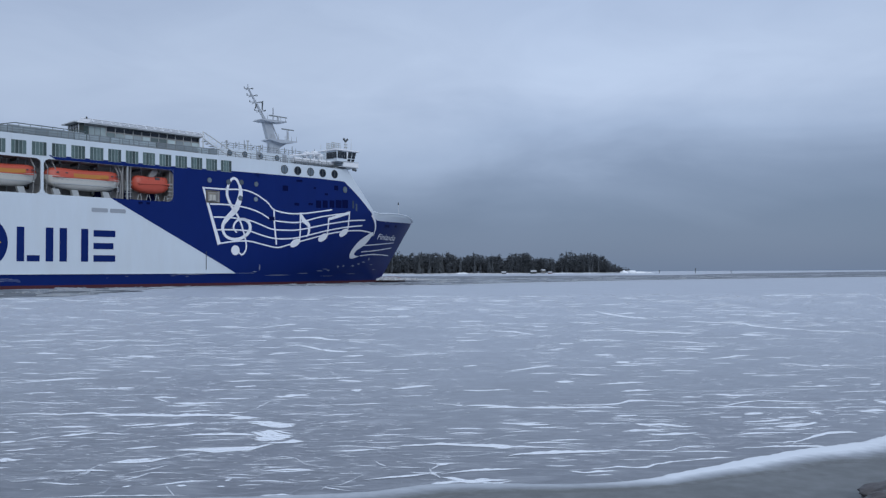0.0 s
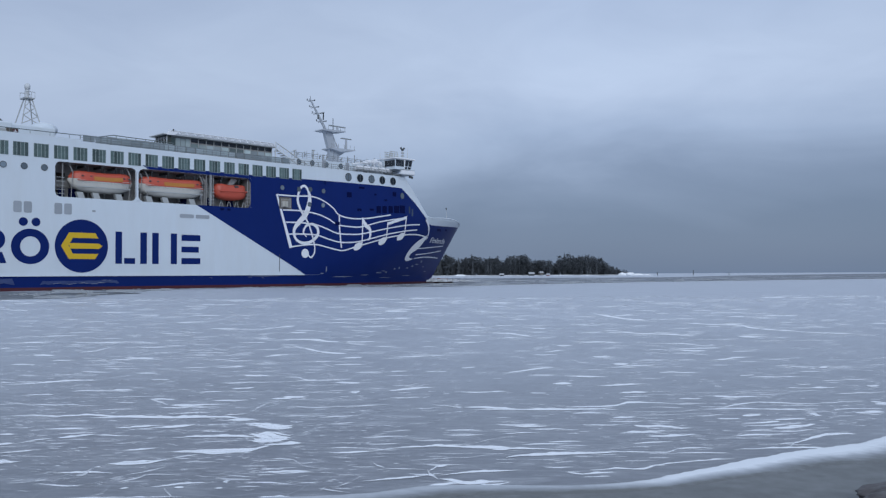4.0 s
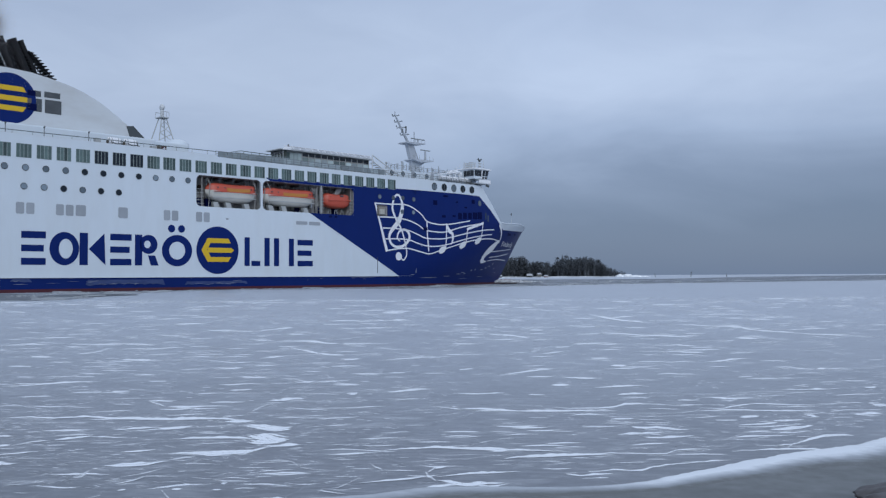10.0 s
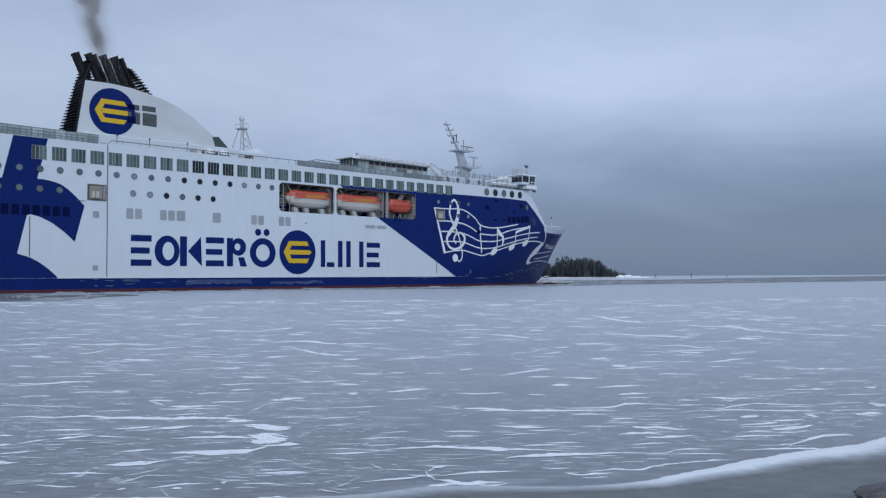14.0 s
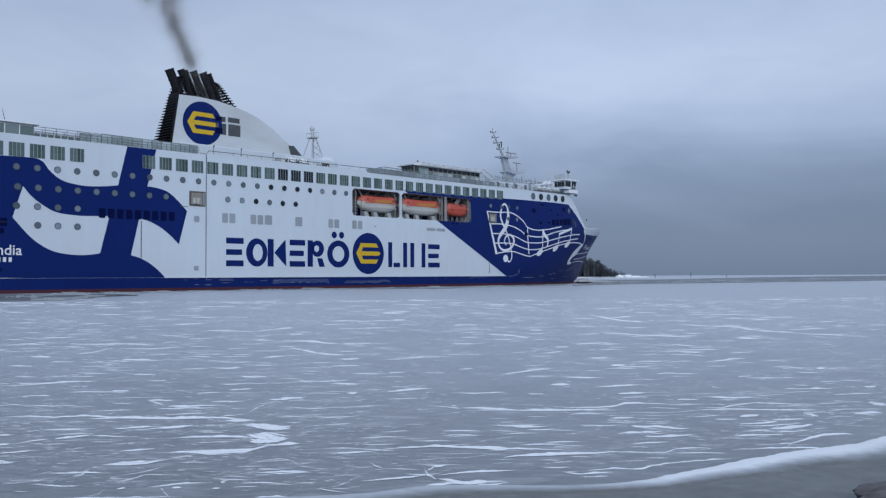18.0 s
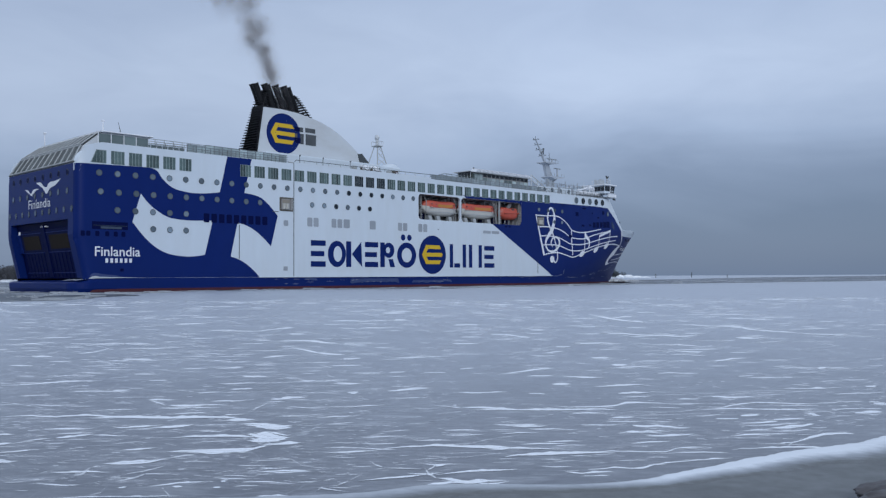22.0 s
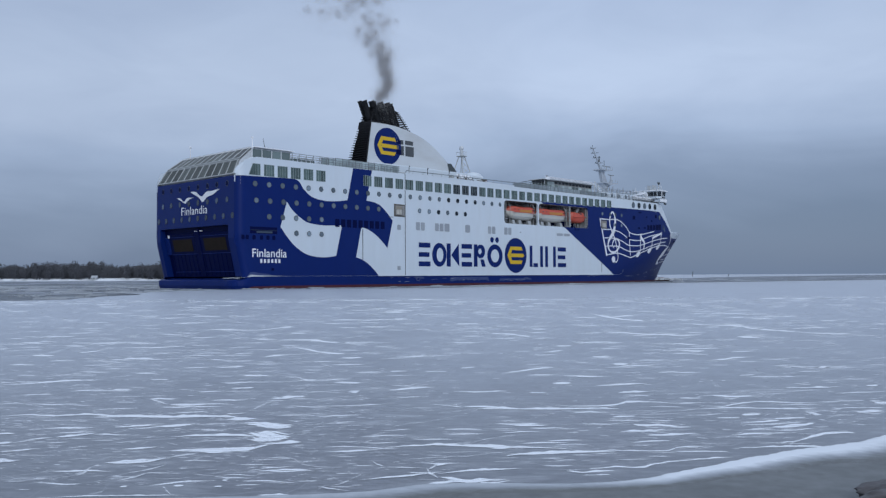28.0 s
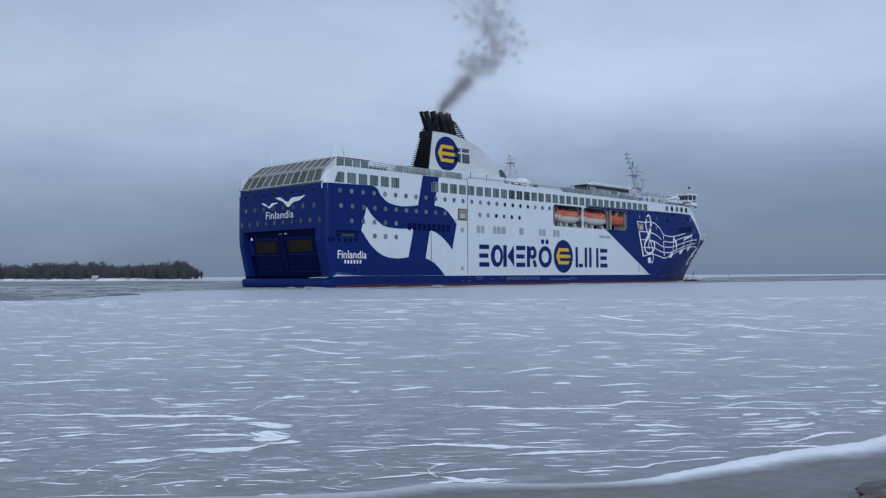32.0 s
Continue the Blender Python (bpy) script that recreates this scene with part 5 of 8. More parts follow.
def painted(name, outer, material, holes=(), label="", out=0.025, place=on_side, cut_x=None, cut_z=1.5, owner=None):
    """Paint laid on the plating: an outline in x and z, cut fine enough to follow the hull."""
    from_geo = [[Vector((x, z, 0)) for x, z in ring] for ring in (outer, *holes)]
    flat = [q for ring in from_geo for q in ring]
    bm = bmesh.new()
    vs = [bm.verts.new(q) for q in flat]
    for tri in tessellate(from_geo):
        try:
            bm.faces.new([vs[i] for i in tri])
        except ValueError:
            pass
    x0, x1 = min(q.x for q in flat), max(q.x for q in flat)
    z0, z1 = min(q.y for q in flat), max(q.y for q in flat)
    cuts = [((x, 0, 0), (1, 0, 0)) for x in (cut_x if cut_x is not None else [0.15, 0.4, 0.8, 1.3, 1.8, 2.4, 3.0, 3.6, 4.2] + [100 + 2 * i for i in range(37)]) if x0 < x < x1]
    if x1 > 100 or x0 < 3:
        cuts += [((0, z0 + cut_z * i, 0), (0, 1, 0)) for i in range(1, int((z1 - z0) / cut_z) + 1)]
    for co, no in cuts:
        bmesh.ops.bisect_plane(bm, geom=bm.verts[:] + bm.edges[:] + bm.faces[:], plane_co=co, plane_no=no)
    for v in bm.verts:
        v.co = Vector(place(v.co.x, v.co.y, out))
    return part(name, bm, material, owner or FERRY, label, smooth=True)


def tessellate(rings):
    from mathutils.geometry import tessellate_polygon
    return tessellate_polygon(rings)


def path(*runs, steps=7):
    """An outline of smooth runs that meet in corners."""
    out = []
    for run in runs:
        pts = [(v.x, v.y) for v in curve_through([(x, z, 0) for x, z in run], steps)] if len(run) > 2 else list(run)
        out += pts if not out or (Vector(out[-1]) - Vector(pts[0])).length > 1e-3 else pts[1:]
    if (Vector(out[0]) - Vector(out[-1])).length < 1e-3:
        out.pop()
    return out


def disc(cx, cz, rx, rz=None, k=40):
    rz = rz or rx
    return [(cx + rx * math.cos(2 * math.pi * i / k), cz + rz * math.sin(2 * math.pi * i / k)) for i in range(k)]


def stroke(name, points, width, label="", material=None, steps=8, widths=None, closed=False):
    """A painted line of given width along a smooth path on the side."""
    line = curve_through([(x, z, 0) for x, z in points], steps, closed)
    if closed:
        line.append(line[0])
    verts, faces = [], []
    k = len(line)
    for i, p in enumerate(line):
        q = line[min(i + 1, k - 1)] - line[max(i - 1, 0)]
        side = Vector((-q.y, q.x, 0)).normalized()
        w = width
        if widths:
            u = i / (k - 1) * (len(widths) - 1)
            a = int(min(u, len(widths) - 2))
            w = widths[a] + (widths[a + 1] - widths[a]) * (u - a)
        for s in (-0.5, 0.5):
            c = p + side * (s * w)
            verts.append(on_side(c.x, c.y, 0.045))
    for i in range(k - 1):
        faces.append((2 * i, 2 * i + 2, 2 * i + 3, 2 * i + 1))
    return piece(name, mesh_of(name, verts, faces, True), material or M_ART, FERRY, label=label)


def livery():
    # rubbing strake along the top of the band
    bm = bmesh.new()
    box_into(bm, 31.2, 115.0, -13.98, -13.78, 1.72, 1.86)
    part("rubbing_strake", bm, M_WHITE, FERRY, "narrow pale rubbing strake")
    # blue stern with the waving cross
    outer = path([(0.03, 18.62), (1.2, 18.64), (10.1, 18.85)], [(10.1, 18.85), (11.6, 18.8), (12.6, 18.35), (13.5, 17.2), (15.3, 15.95), (18.2, 15.42), (21.0, 15.5), (23.6, 15.85)],
                 [(23.6, 15.85), (25.0, 21.95)], [(29.75, 21.95), (28.3, 16.05)], [(28.3, 16.05), (30.2, 15.85), (31.9, 15.3), (33.6, 14.0), (35.1, 12.5)], [(35.1, 12.5), (33.7, 7.1)],
                 [(33.7, 7.1), (32.3, 8.4), (30.5, 9.7), (28.6, 10.6), (27.0, 10.95)], [(27.0, 10.95), (25.7, 5.25)], [(25.7, 5.25), (27.2, 4.8), (28.6, 4.1), (30.1, 3.0), (31.4, 1.78)],
                 [(31.4, 1.78), (2.65, 1.78)], [(2.65, 1.78), (0.03, 7.5)])
    hole = path([(9.85, 14.75), (11.0, 13.4), (12.6, 12.2), (14.6, 11.25), (17.7, 10.95), (20.0, 11.0), (22.3, 11.1)], [(22.3, 11.1), (20.9, 5.45)], [(20.9, 5.45), (19.2, 5.2), (17.2, 5.15), (14.6, 5.5), (12.6, 6.35), (10.6, 7.9), (8.5, 10.3)], [(8.5, 10.3), (9.85, 14.75)])
    painted("blue_wave_panel", outer, M_BLUE, holes=[hole], label="royal blue painted wave and cross")
    # blue bow
    stem = [(161.65 + 10.45 * z / 13.7, z) for z in (1.8, 4, 6, 8, 10, 12, 13.0)]
    bow = [(83.1, 19.35), (92.2, 13.85), (115.3, 1.78)] + [(118 + 2.4 * i, 1.78) for i in range(18)] + stem + [(161.6, 12.6), (155.6, 12.4), (150.5, 12.4), (149.6, 12.6), (148.2, 13.5), (144.0, 16.8), (139.9, 19.6), (133.2, 19.7), (120.0, 19.6), (104, 19.4)]
    bow = [(83.2, 19.3), (84.2, 18.72), (103.3, 18.72), (103.3, 13.5), (92.8, 13.5)] + bow[2:]
    painted("blue_bow_panel", bow, M_BLUE, label="royal blue painted bow")
    # stave, notes and clef
    stroke("music_art", [(108.8, 16.3), (111.9, 6.7)], 0.55, steps=2, widths=[0.35, 0.7])
    staves = ([(108.6, 16.25), (112.6, 16.25), (116.5, 16.4), (119.0, 15.9), (121.6, 14.6), (123.3, 13.2), (126.7, 12.7), (130.2, 12.9), (133.6, 13.4), (136.7, 13.9)],
              [(110.1, 13.55), (114, 13.6), (117.8, 13.2), (120.5, 12.4), (122.7, 11.4), (125.7, 11.1), (129.0, 11.2), (134.0, 12.4), (139.7, 13.3)],
              [(110.8, 11.35), (114, 11.4), (117.8, 11.1), (120.4, 10.4), (122.7, 9.7), (125.6, 9.6), (129.0, 9.8), (135.9, 11.1), (141.8, 12.0), (146.1, 12.3)],
              [(111.5, 9.2), (114.5, 9.3), (117.8, 9.2), (120.3, 8.6), (122.7, 8.1), (125.5, 8.0), (129.1, 8.4), (136.0, 9.9), (141.7, 10.8), (145.6, 11.2)],
              [(112.1, 6.9), (115, 7.3), (117.9, 7.4), (120.7, 6.9), (123.9, 6.4), (126.4, 6.9), (129.2, 7.6), (136.1, 9.2), (140.7, 9.9), (145.3, 10.2), (149.1, 9.9), (150.3, 9.3)])
    for s in staves:
        stroke("music_art", s, 0.25, steps=6)
    stroke("music_art", [(123.2, 13.4), (123.3, 10.5), (123.8, 6.9)], 0.32, steps=4)
    stroke("music_art", [(115.4, 6.0), (116.4, 5.0), (117.3, 6.1), (117.0, 8.2), (115.9, 11.2), (114.2, 13.6), (113.4, 15.6), (114.0, 17.7), (115.0, 18.25), (115.9, 17.2), (116.1, 15.4), (115.2, 13.0), (113.6, 11.4), (112.6, 10.0), (112.9, 8.5), (114.3, 7.7), (116.3, 7.9), (117.9, 9.1), (118.0, 10.4), (116.9, 11.2), (115.4, 10.9), (114.7, 9.7), (115.4, 8.8)], 0.4, "white painted treble clef",
           steps=8, widths=[0.25, 0.3, 0.3, 0.3, 0.35, 0.5, 0.5, 0.45, 0.45, 0.5, 0.9, 1.1, 0.9, 0.6, 0.5, 0.5, 0.55, 0.6, 0.6, 0.5, 0.4, 0.35, 0.2])
    painted("music_art", disc(115.1, 5.75, 0.85), M_ART, out=0.045)
    for (cx, cz), top in (((128.1, 7.3), (129.1, 13.0)), ((134.9, 8.5), (136.0, 12.2)), ((140.4, 9.6), (141.3, 13.6))):
        painted("music_art", [(cx + 1.25 * math.cos(a) * math.cos(0.45) - 0.68 * math.sin(a) * math.sin(0.45), cz + 1.25 * math.cos(a) * math.sin(0.45) + 0.68 * math.sin(a) * math.cos(0.45)) for a in [2 * math.pi * i / 24 for i in range(24)]], M_ART, out=0.05)
        stroke("music_art", [(cx + 1.05, cz + 0.3), top], 0.3, steps=3)
    stroke("music_art", [(129.0, 13.0), (129.9, 11.6), (131.1, 10.7), (131.2, 9.4), (130.7, 8.5)], 0.5, steps=6, widths=[0.3, 0.9, 0.7, 0.5, 0.15])
    painted("music_art", [(135.8, 12.3), (141.5, 13.9), (141.5, 13.3), (135.8, 11.7)], M_ART, out=0.045)
    painted("music_art", path([(150.2, 9.7), (149.8, 10.1), (148.1, 9.4), (145.9, 8.1), (144.4, 6.3), (144.3, 5.0), (145.5, 4.6), (147.9, 5.1)], [(147.9, 5.1), (145.8, 5.4), (146.2, 6.3), (148.5, 7.5), (150.2, 9.7)]), M_ART, out=0.045)
    stroke("music_art", [(148.0, 13.5), (149.4, 12.3), (150.3, 10.9), (150.5, 9.4)], 0.45, steps=6, widths=[0.6, 0.5, 0.4, 0.25])
    for z0, z1 in ((7.3, 8.3), (6.0, 7.2), (5.2, 5.5)):
        stroke("music_art", [(148.1, z0), (153.7, z0 + 0.4), (161.9, z1)], 0.2, steps=6)
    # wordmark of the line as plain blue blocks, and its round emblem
    T, B = 8.45, 3.62
    for x0, x1 in ((42.3, 45.7), (55.2, 58.6), (90.05, 93.5)):
        for z1, z0, short in ((T, T - 1.0, 0.0), (6.5, 5.55, 0.3), (B + 1.0, B, 0.0)):
            painted("wordmark_block", [(x0, z1), (x1 - short, z1), (x1 - short, z0), (x0, z0)], M_BLUE)
    painted("wordmark_block", disc(48.35, 6.03, 2.15, 2.45), M_BLUE, holes=[disc(48.55, 6.03, 1.0, 1.45)])
    painted("wordmark_block", [(50.55, T), (51.8, T), (51.8, B), (50.55, B)], M_BLUE)
    painted("wordmark_block", [(51.95, 6.05), (54.3, T), (54.5, B)], M_BLUE)
    painted("wordmark_block", [(59.15, T), (60.35, T), (60.35, B), (59.15, B)], M_BLUE)
    painted("wordmark_block", disc(61.4, 6.95, 1.5, 1.5), M_BLUE, holes=[disc(61.2, 6.95, 0.55, 0.6)])
    painted("wordmark_block", [(61.3, 5.2), (62.5, 5.2), (63.1, B), (61.8, B)], M_BLUE)
    painted("wordmark_block", disc(66.3, 6.05, 2.65, 2.55), M_BLUE, holes=[disc(66.3, 6.05, 1.4, 1.45)])
    for cx in (65.3, 67.05):
        painted("wordmark_block", disc(cx, 9.6, 0.62, 0.62, 24), M_BLUE)
    painted("wordmark_block", [(78.9, 8.6), (79.95, 8.6), (79.95, B), (78.9, B)], M_BLUE)
    painted("wordmark_block", [(80.3, B + 0.9), (82.1, B + 0.9), (82.1, B), (80.3, B)], M_BLUE)
    for x0 in (82.95, 84.95, 88.15):
        painted("wordmark_block", [(x0, 8.6), (x0 + 1.1, 8.6), (x0 + 1.1, B), (x0, B)], M_BLUE)
    emblem(73.72, 6.25, 4.0, on_side, FERRY)


def emblem(cx, cz, r, place, owner, tall=1.0):
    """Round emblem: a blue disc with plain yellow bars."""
    d = painted("round_emblem", disc(cx, cz, r, r * tall), M_BLUE, label="blue disc with yellow bars", out=0.03, place=place, cut_x=[], owner=owner)
    s = r / 4.0

    def ring(pts):
        return [(cx + x * s, cz + z * s * tall) for x, z in pts]
    for pts in (((-3.1, 0), (-1.95, 2.0), (-0.95, 2.0), (-2.0, 0.05), (-0.95, -1.95), (-1.95, -1.95)),
                ((-0.95, 2.0), (2.0, 2.0), (2.5, 1.2), (-1.35, 1.2)),
                ((-1.98, 0.42), (2.6, 0.42), (3.1, 0.05), (2.6, -0.4), (-1.8, -0.4)),
                ((-1.4, -1.15), (2.5, -1.15), (2.0, -1.95), (-0.95, -1.95))):
        painted("emblem_bar", ring(pts), M_YELLOW, out=0.055, place=place, cut_x=[], owner=owner)
    return d


livery()


def lettering(name, text, x0, x1, z0, z1, place, owner, material, weight=0.0):
    """Words in the built-in font, fitted to a field on the plating."""
    cu = bpy.data.curves.new(name, "FONT")
    cu.body = text
    cu.resolution_u = 3
    cu.offset = weight
    ob = bpy.data.objects.new(name, cu)
    me = bpy.data.meshes.new_from_object(ob)
    bpy.data.objects.remove(ob)
    xs, ys = [v.co.x for v in me.vertices], [v.co.y for v in me.vertices]
    a, b, c, d = min(xs), max(xs), min(ys), max(ys)
    for v in me.vertices:
        v.co = Vector(place(x0 + (v.co.x - a) / (b - a) * (x1 - x0), z0 + (v.co.y - c) / (d - c) * (z1 - z0), 0.06))
    me.materials.clear()
    return piece(name, me, material, owner)


lettering("ship_name", "Finlandia", 2.75, 9.8, 5.0, 6.45, on_side, FERRY, M_ART, 0.010)
for k_bar in range(6):
    x_bar = 4.35 + 0.74 * k_bar
    painted("home_port_bar", [(x_bar, 4.7), (x_bar + 0.42, 4.7), (x_bar + 0.42, 4.05), (x_bar, 4.05)], M_ART, out=0.05)
lettering("ship_name", "Finlandia", 152.5, 161.7, 8.7, 9.85, on_side, FERRY, M_ART, 0.006)


# ---- windows


def plate_mesh(name, w, h, t, material, bevel=0.0):
    bm = bmesh.new()
    box_into(bm, -w / 2, w / 2, -t, 0.0, -h / 2, h / 2)
    if bevel:
        edges = [e for e in bm.edges if abs(e.verts[0].co.y - e.verts[1].co.y) > t * 0.5]
        bmesh.ops.bevel(bm, geom=edges, offset=bevel, segments=3, affect="EDGES", profile=0.5)
    me = bpy.data.meshes.new(name)
    bm.to_mesh(me)
    bm.free()
    me.materials.append(material)
    return me


WINDOW = plate_mesh("window", 2.1, 2.0, 0.03, M_MULLION)
PANE = {dark: plate_mesh("pane", 0.43, 1.92, 0.05, M_GLASS_DARK if dark else M_GLASS) for dark in (False, True)}


def side_window(x, z, dark=False):
    ob = piece("window", WINDOW, None, FERRY, pose(x, -half(x, z) - 0.005, z))
    for dx in (-0.79, -0.263, 0.263, 0.79):
        piece("pane", PANE[dark], None, ob, pose(dx, 0, 0))


def slant_window(x, z):
    """The aftmost saloon window, cut to the slope of the stern."""
    y = -half(x, z)
    ob = part("window", prism([(x - 1.35, z - 1.0), (x - 0.5, z + 1.0), (x + 1.05, z + 1.0), (x + 1.05, z - 1.0)], y - 0.035, y), M_MULLION, FERRY)
    for x0, x1, t0 in ((-1.18, -0.48, -0.46), (-0.43, 0.04, -0.43), (0.1, 0.47, 0.1), (0.57, 0.94, 0.57)):
        part("pane", prism([(x + x0, z - 0.92), (x + t0, z + 0.92), (x + x1, z + 0.92), (x + x1, z - 0.92)], y - 0.055, y - 0.03), M_GLASS, ob)


def saloon_windows():
    for i in range(-10, 30):
        if i in (-4, -3, -2):
            continue
        x = (30.3 + 2.8 * i if i < 12 else 63.8 + 2.847 * (i - 12)) + 1.05
        if i == -10:
            slant_window(x, 19.85)
            continue
        side_window(x, 19.85 + 0.005 * max(0, x - 30), i in (8, 9, 10))


saloon_windows()


def round_mesh(name, r, depth, material, k=18):
    verts, faces = [], []
    for y, rr in ((0.0, r), (-depth, r), (-depth, 0.0)):
        if rr:
            verts += [(rr * math.cos(2 * math.pi * i / k), y, rr * math.sin(2 * math.pi * i / k)) for i in range(k)]
    for i in range(k):
        j = (i + 1) % k
        faces.append((i, j, k + j, k + i))
    faces.append(tuple(range(k, 2 * k)))
    me = mesh_of(name, verts, faces)
    me.materials.append(material)
    return me


PORT_RIM = round_mesh("porthole", 0.54, 0.03, M_FRAME)
PORT_PANE = {False: round_mesh("pane", 0.45, 0.05, M_PORT), True: round_mesh("pane", 0.45, 0.05, M_GLASS_DARK)}


def porthole(x, z, dark=False, at=None, scale=0.9):
    m = at or pose(x, -half(x, z) - 0.028, z)
    ob = piece("porthole", PORT_RIM, None, FERRY, m @ Matrix.Diagonal((scale, 1, scale, 1)))
    piece("pane", PORT_PANE[dark], None, ob, pose(0, 0, 0))


def portholes():
    for i in range(24):
        x = 3.3 + 2.82 * i if i else 3.3
        porthole(x, 17.4 + 0.003 * x, i in (17, 18, 19, 20))
    for i in range(11):
        porthole(3.55 + 2.79 * i, 14.62)
    for i in range(6):
        porthole(42.6 + 2.78 * i, 14.85, i in (2, 4, 5))
    for i in range(5):
        porthole(6.15 + 2.84 * i, 11.95)
    for i in range(3):
        porthole(11.9 + 2.8 * i, 9.3)
    for x, z in ((110.0, 17.6), (113.7, 17.55), (116.3, 17.7), (119.4, 17.6), (116.1, 14.9), (119.3, 14.9)):
        porthole(x, z, scale=0.85)
    turn = [(125.5, 0.000), (128.5, 0.000), (131.5, 0.004), (134.4, 0.014), (137.4, 0.031)]
    for i, (x, s) in enumerate(turn):
        z = 20.75 + 0.02 * i
        m = pose(x, -half(x, z) - 0.03, z, 0, 0, math.degrees(s))
        porthole(x, z, i in (1, 3, 4), m, 1.52)
        part("mullion", boxes((-0.06, 0.06, -0.07, 0.0, -0.72, 0.72)), M_FRAME, FERRY, at=m)
    porthole(140.1, 18.0, at=pose(140.1, -half(140.1, 18.0) - 0.04, 18.0, 0, 0, 8), scale=1.2)


portholes()


def side_fittings():
    grey = plate_mesh("grey_window", 1.12, 1.62, 0.03, M_GLASS_GREY, 0.2)
    wide = plate_mesh("grey_window", 1.5, 1.65, 0.03, M_GLASS_GREY, 0.2)
    for x in (42.1, 43.5, 47.65, 49.05, 64.5, 65.9, 70.2, 71.6):
        piece("grey_window", grey, None, FERRY, pose(x, -13.81, 11.72))
    for x in (50.7, 57.2):
        piece("grey_window", wide, None, FERRY, pose(x, -13.81, 11.75))
    piece("grey_window", plate_mesh("grey_window", 0.95, 1.0, 0.03, M_GLASS_GREY, 0.2), None, FERRY, pose(36.85, -13.81, 11.3))
    low = plate_mesh("grey_window", 2.55, 0.62, 0.03, M_GLASS_GREY, 0.15)
    for x in (91.0, 93.9):
        piece("grey_window", low, None, FERRY, pose(x, -13.81, 11.55))
    piece("vent_grille", plate_mesh("vent_grille", 0.5, 0.25, 0.03, M_GLASS_GREY), None, FERRY, pose(75.5, -13.81, 11.6))
    dark = plate_mesh("dark_window", 1.0, 1.45, 0.03, M_NAVY, 0.12)
    for i in range(9):
        piece("dark_window", dark, None, FERRY, pose(21.15 + 1.41 * i, -13.83, 11.5))
    for x, z, w, h in ((133.4, 14.8, 1.2, 1.4), (135.0, 14.9, 1.2, 1.4), (136.7, 15.0, 1.2, 1.4), (138.4, 15.1, 1.5, 1.5), (140.1, 15.2, 1.5, 1.6), (125.7, 17.3, 1.2, 1.0), (128.9, 18.9, 1.4, 0.4), (128.3, 14.5, 1.1, 0.5), (131.5, 14.7, 1.0, 0.4), (122.7, 11.6, 1.2, 0.7), (137.8, 18.2, 1.0, 0.9), (132.5, 17.8, 0.5, 0.35), (135.3, 16.8, 0.8, 0.35), (97.6, 13.05, 0.7, 0.35), (98.9, 13.05, 0.6, 0.35), (154.5, 11.7, 1.9, 0.9), (158.6, 11.8, 0.9, 0.7), (6.9, 2.95, 0.5, 0.45)):
        a = math.degrees(math.atan2(half(x - 0.5, z) - half(x + 0.5, z), 1.0))
        piece("dark_window", plate_mesh("dark_window", w, h, 0.03, M_NAVY, 0.08), None, FERRY, pose(x, -half(x, z) - 0.045, z, 0, 0, a))
    for x, z in ((142.3, 15.2), (143.2, 14.7)):
        a = math.degrees(math.atan2(half(x - 0.5, z) - half(x + 0.5, z), 1.0))
        piece("bow_window", plate_mesh("bow_window", 0.45, 1.5, 0.03, M_STERN_PORT, 0.1), None, FERRY, pose(x, -half(x, z) - 0.045, z, 0, 0, a))
    # pilot door boxes with a boxed lamp housing
    for x0, x1, z0, z1 in ((35.5, 38.4, 13.4, 15.85), (109.3, 112.0, 13.75, 15.9)):
        fr = part("shell_door", boxes((x0, x1, -13.86, -13.7, z0, z1)), M_DOOR_FRAME, FERRY, "recessed grey shell door")
        part("door_leaf", boxes((x0 + 0.35, x1 - 0.65, -13.93, -13.86, z0 + 0.25, z1 - 0.3), bevel=0.03), M_RECESS, fr)
        part("door_panel", boxes((x0 + 0.5, x1 - 0.8, -13.97, -13.93, z0 + 1.45, z1 - 0.4), bevel=0.02), M_TAN, fr)
        for d in (0.0, 0.62):
            part("raft_drum", tubes(((x0 + 0.85 + d, -14.02, z0 + 0.4), (x0 + 0.85 + d, -14.02, z0 + 1.35), 0.29), sides=12), M_PANEL, fr, "white drum behind the door")
        part("door_panel", boxes((x1 - 0.5, x1 - 0.15, -13.9, -13.86, z0 + 0.2, z1 - 0.2)), M_RECESS, fr)
    # plating seams
    for x, z0, z1 in ((38.55, 1.9, 22.0), (109.4, 2.4, 5.5), (27.35, 4.9, 10.6)):
        part("plating_seam", boxes((x - 0.05, x + 0.05, -13.86, -13.78, z0, z1)), M_FRAME, FERRY)
    part("plating_seam", boxes((33.9, 35.3, -13.86, -13.78, 13.2, 13.28)), M_FRAME, FERRY)
    # mooring opening aft: a flat dark plate paints in its inner shade
    slot = part("mooring_port", boxes((2.3, 7.8, -13.84, -13.6, 9.0, 10.15)), M_NAVY, FERRY, "dark mooring opening with a rail")
    part("rail", boxes((2.4, 7.7, -13.9, -13.84, 9.55, 9.62)), M_STERN_PORT, slot)
    part("winch", boxes((3.6, 6.8, -13.88, -13.84, 9.1, 9.45), bevel=0.02), M_STERN_PORT, slot)
    for i in range(6):
        piece("fairlead", plate_mesh("fairlead", 0.62, 0.75, 0.03, M_NAVY, 0.15), None, FERRY, pose((0.95, 1.75, 3.1, 4.6, 5.9, 7.1)[i], -half((0.95, 1.75, 3.1, 4.6, 5.9, 7.1)[i], 8.4) - 0.04, 8.35))
    # ice-scraped streaks on the band and bow
    rnd = random.Random(5)

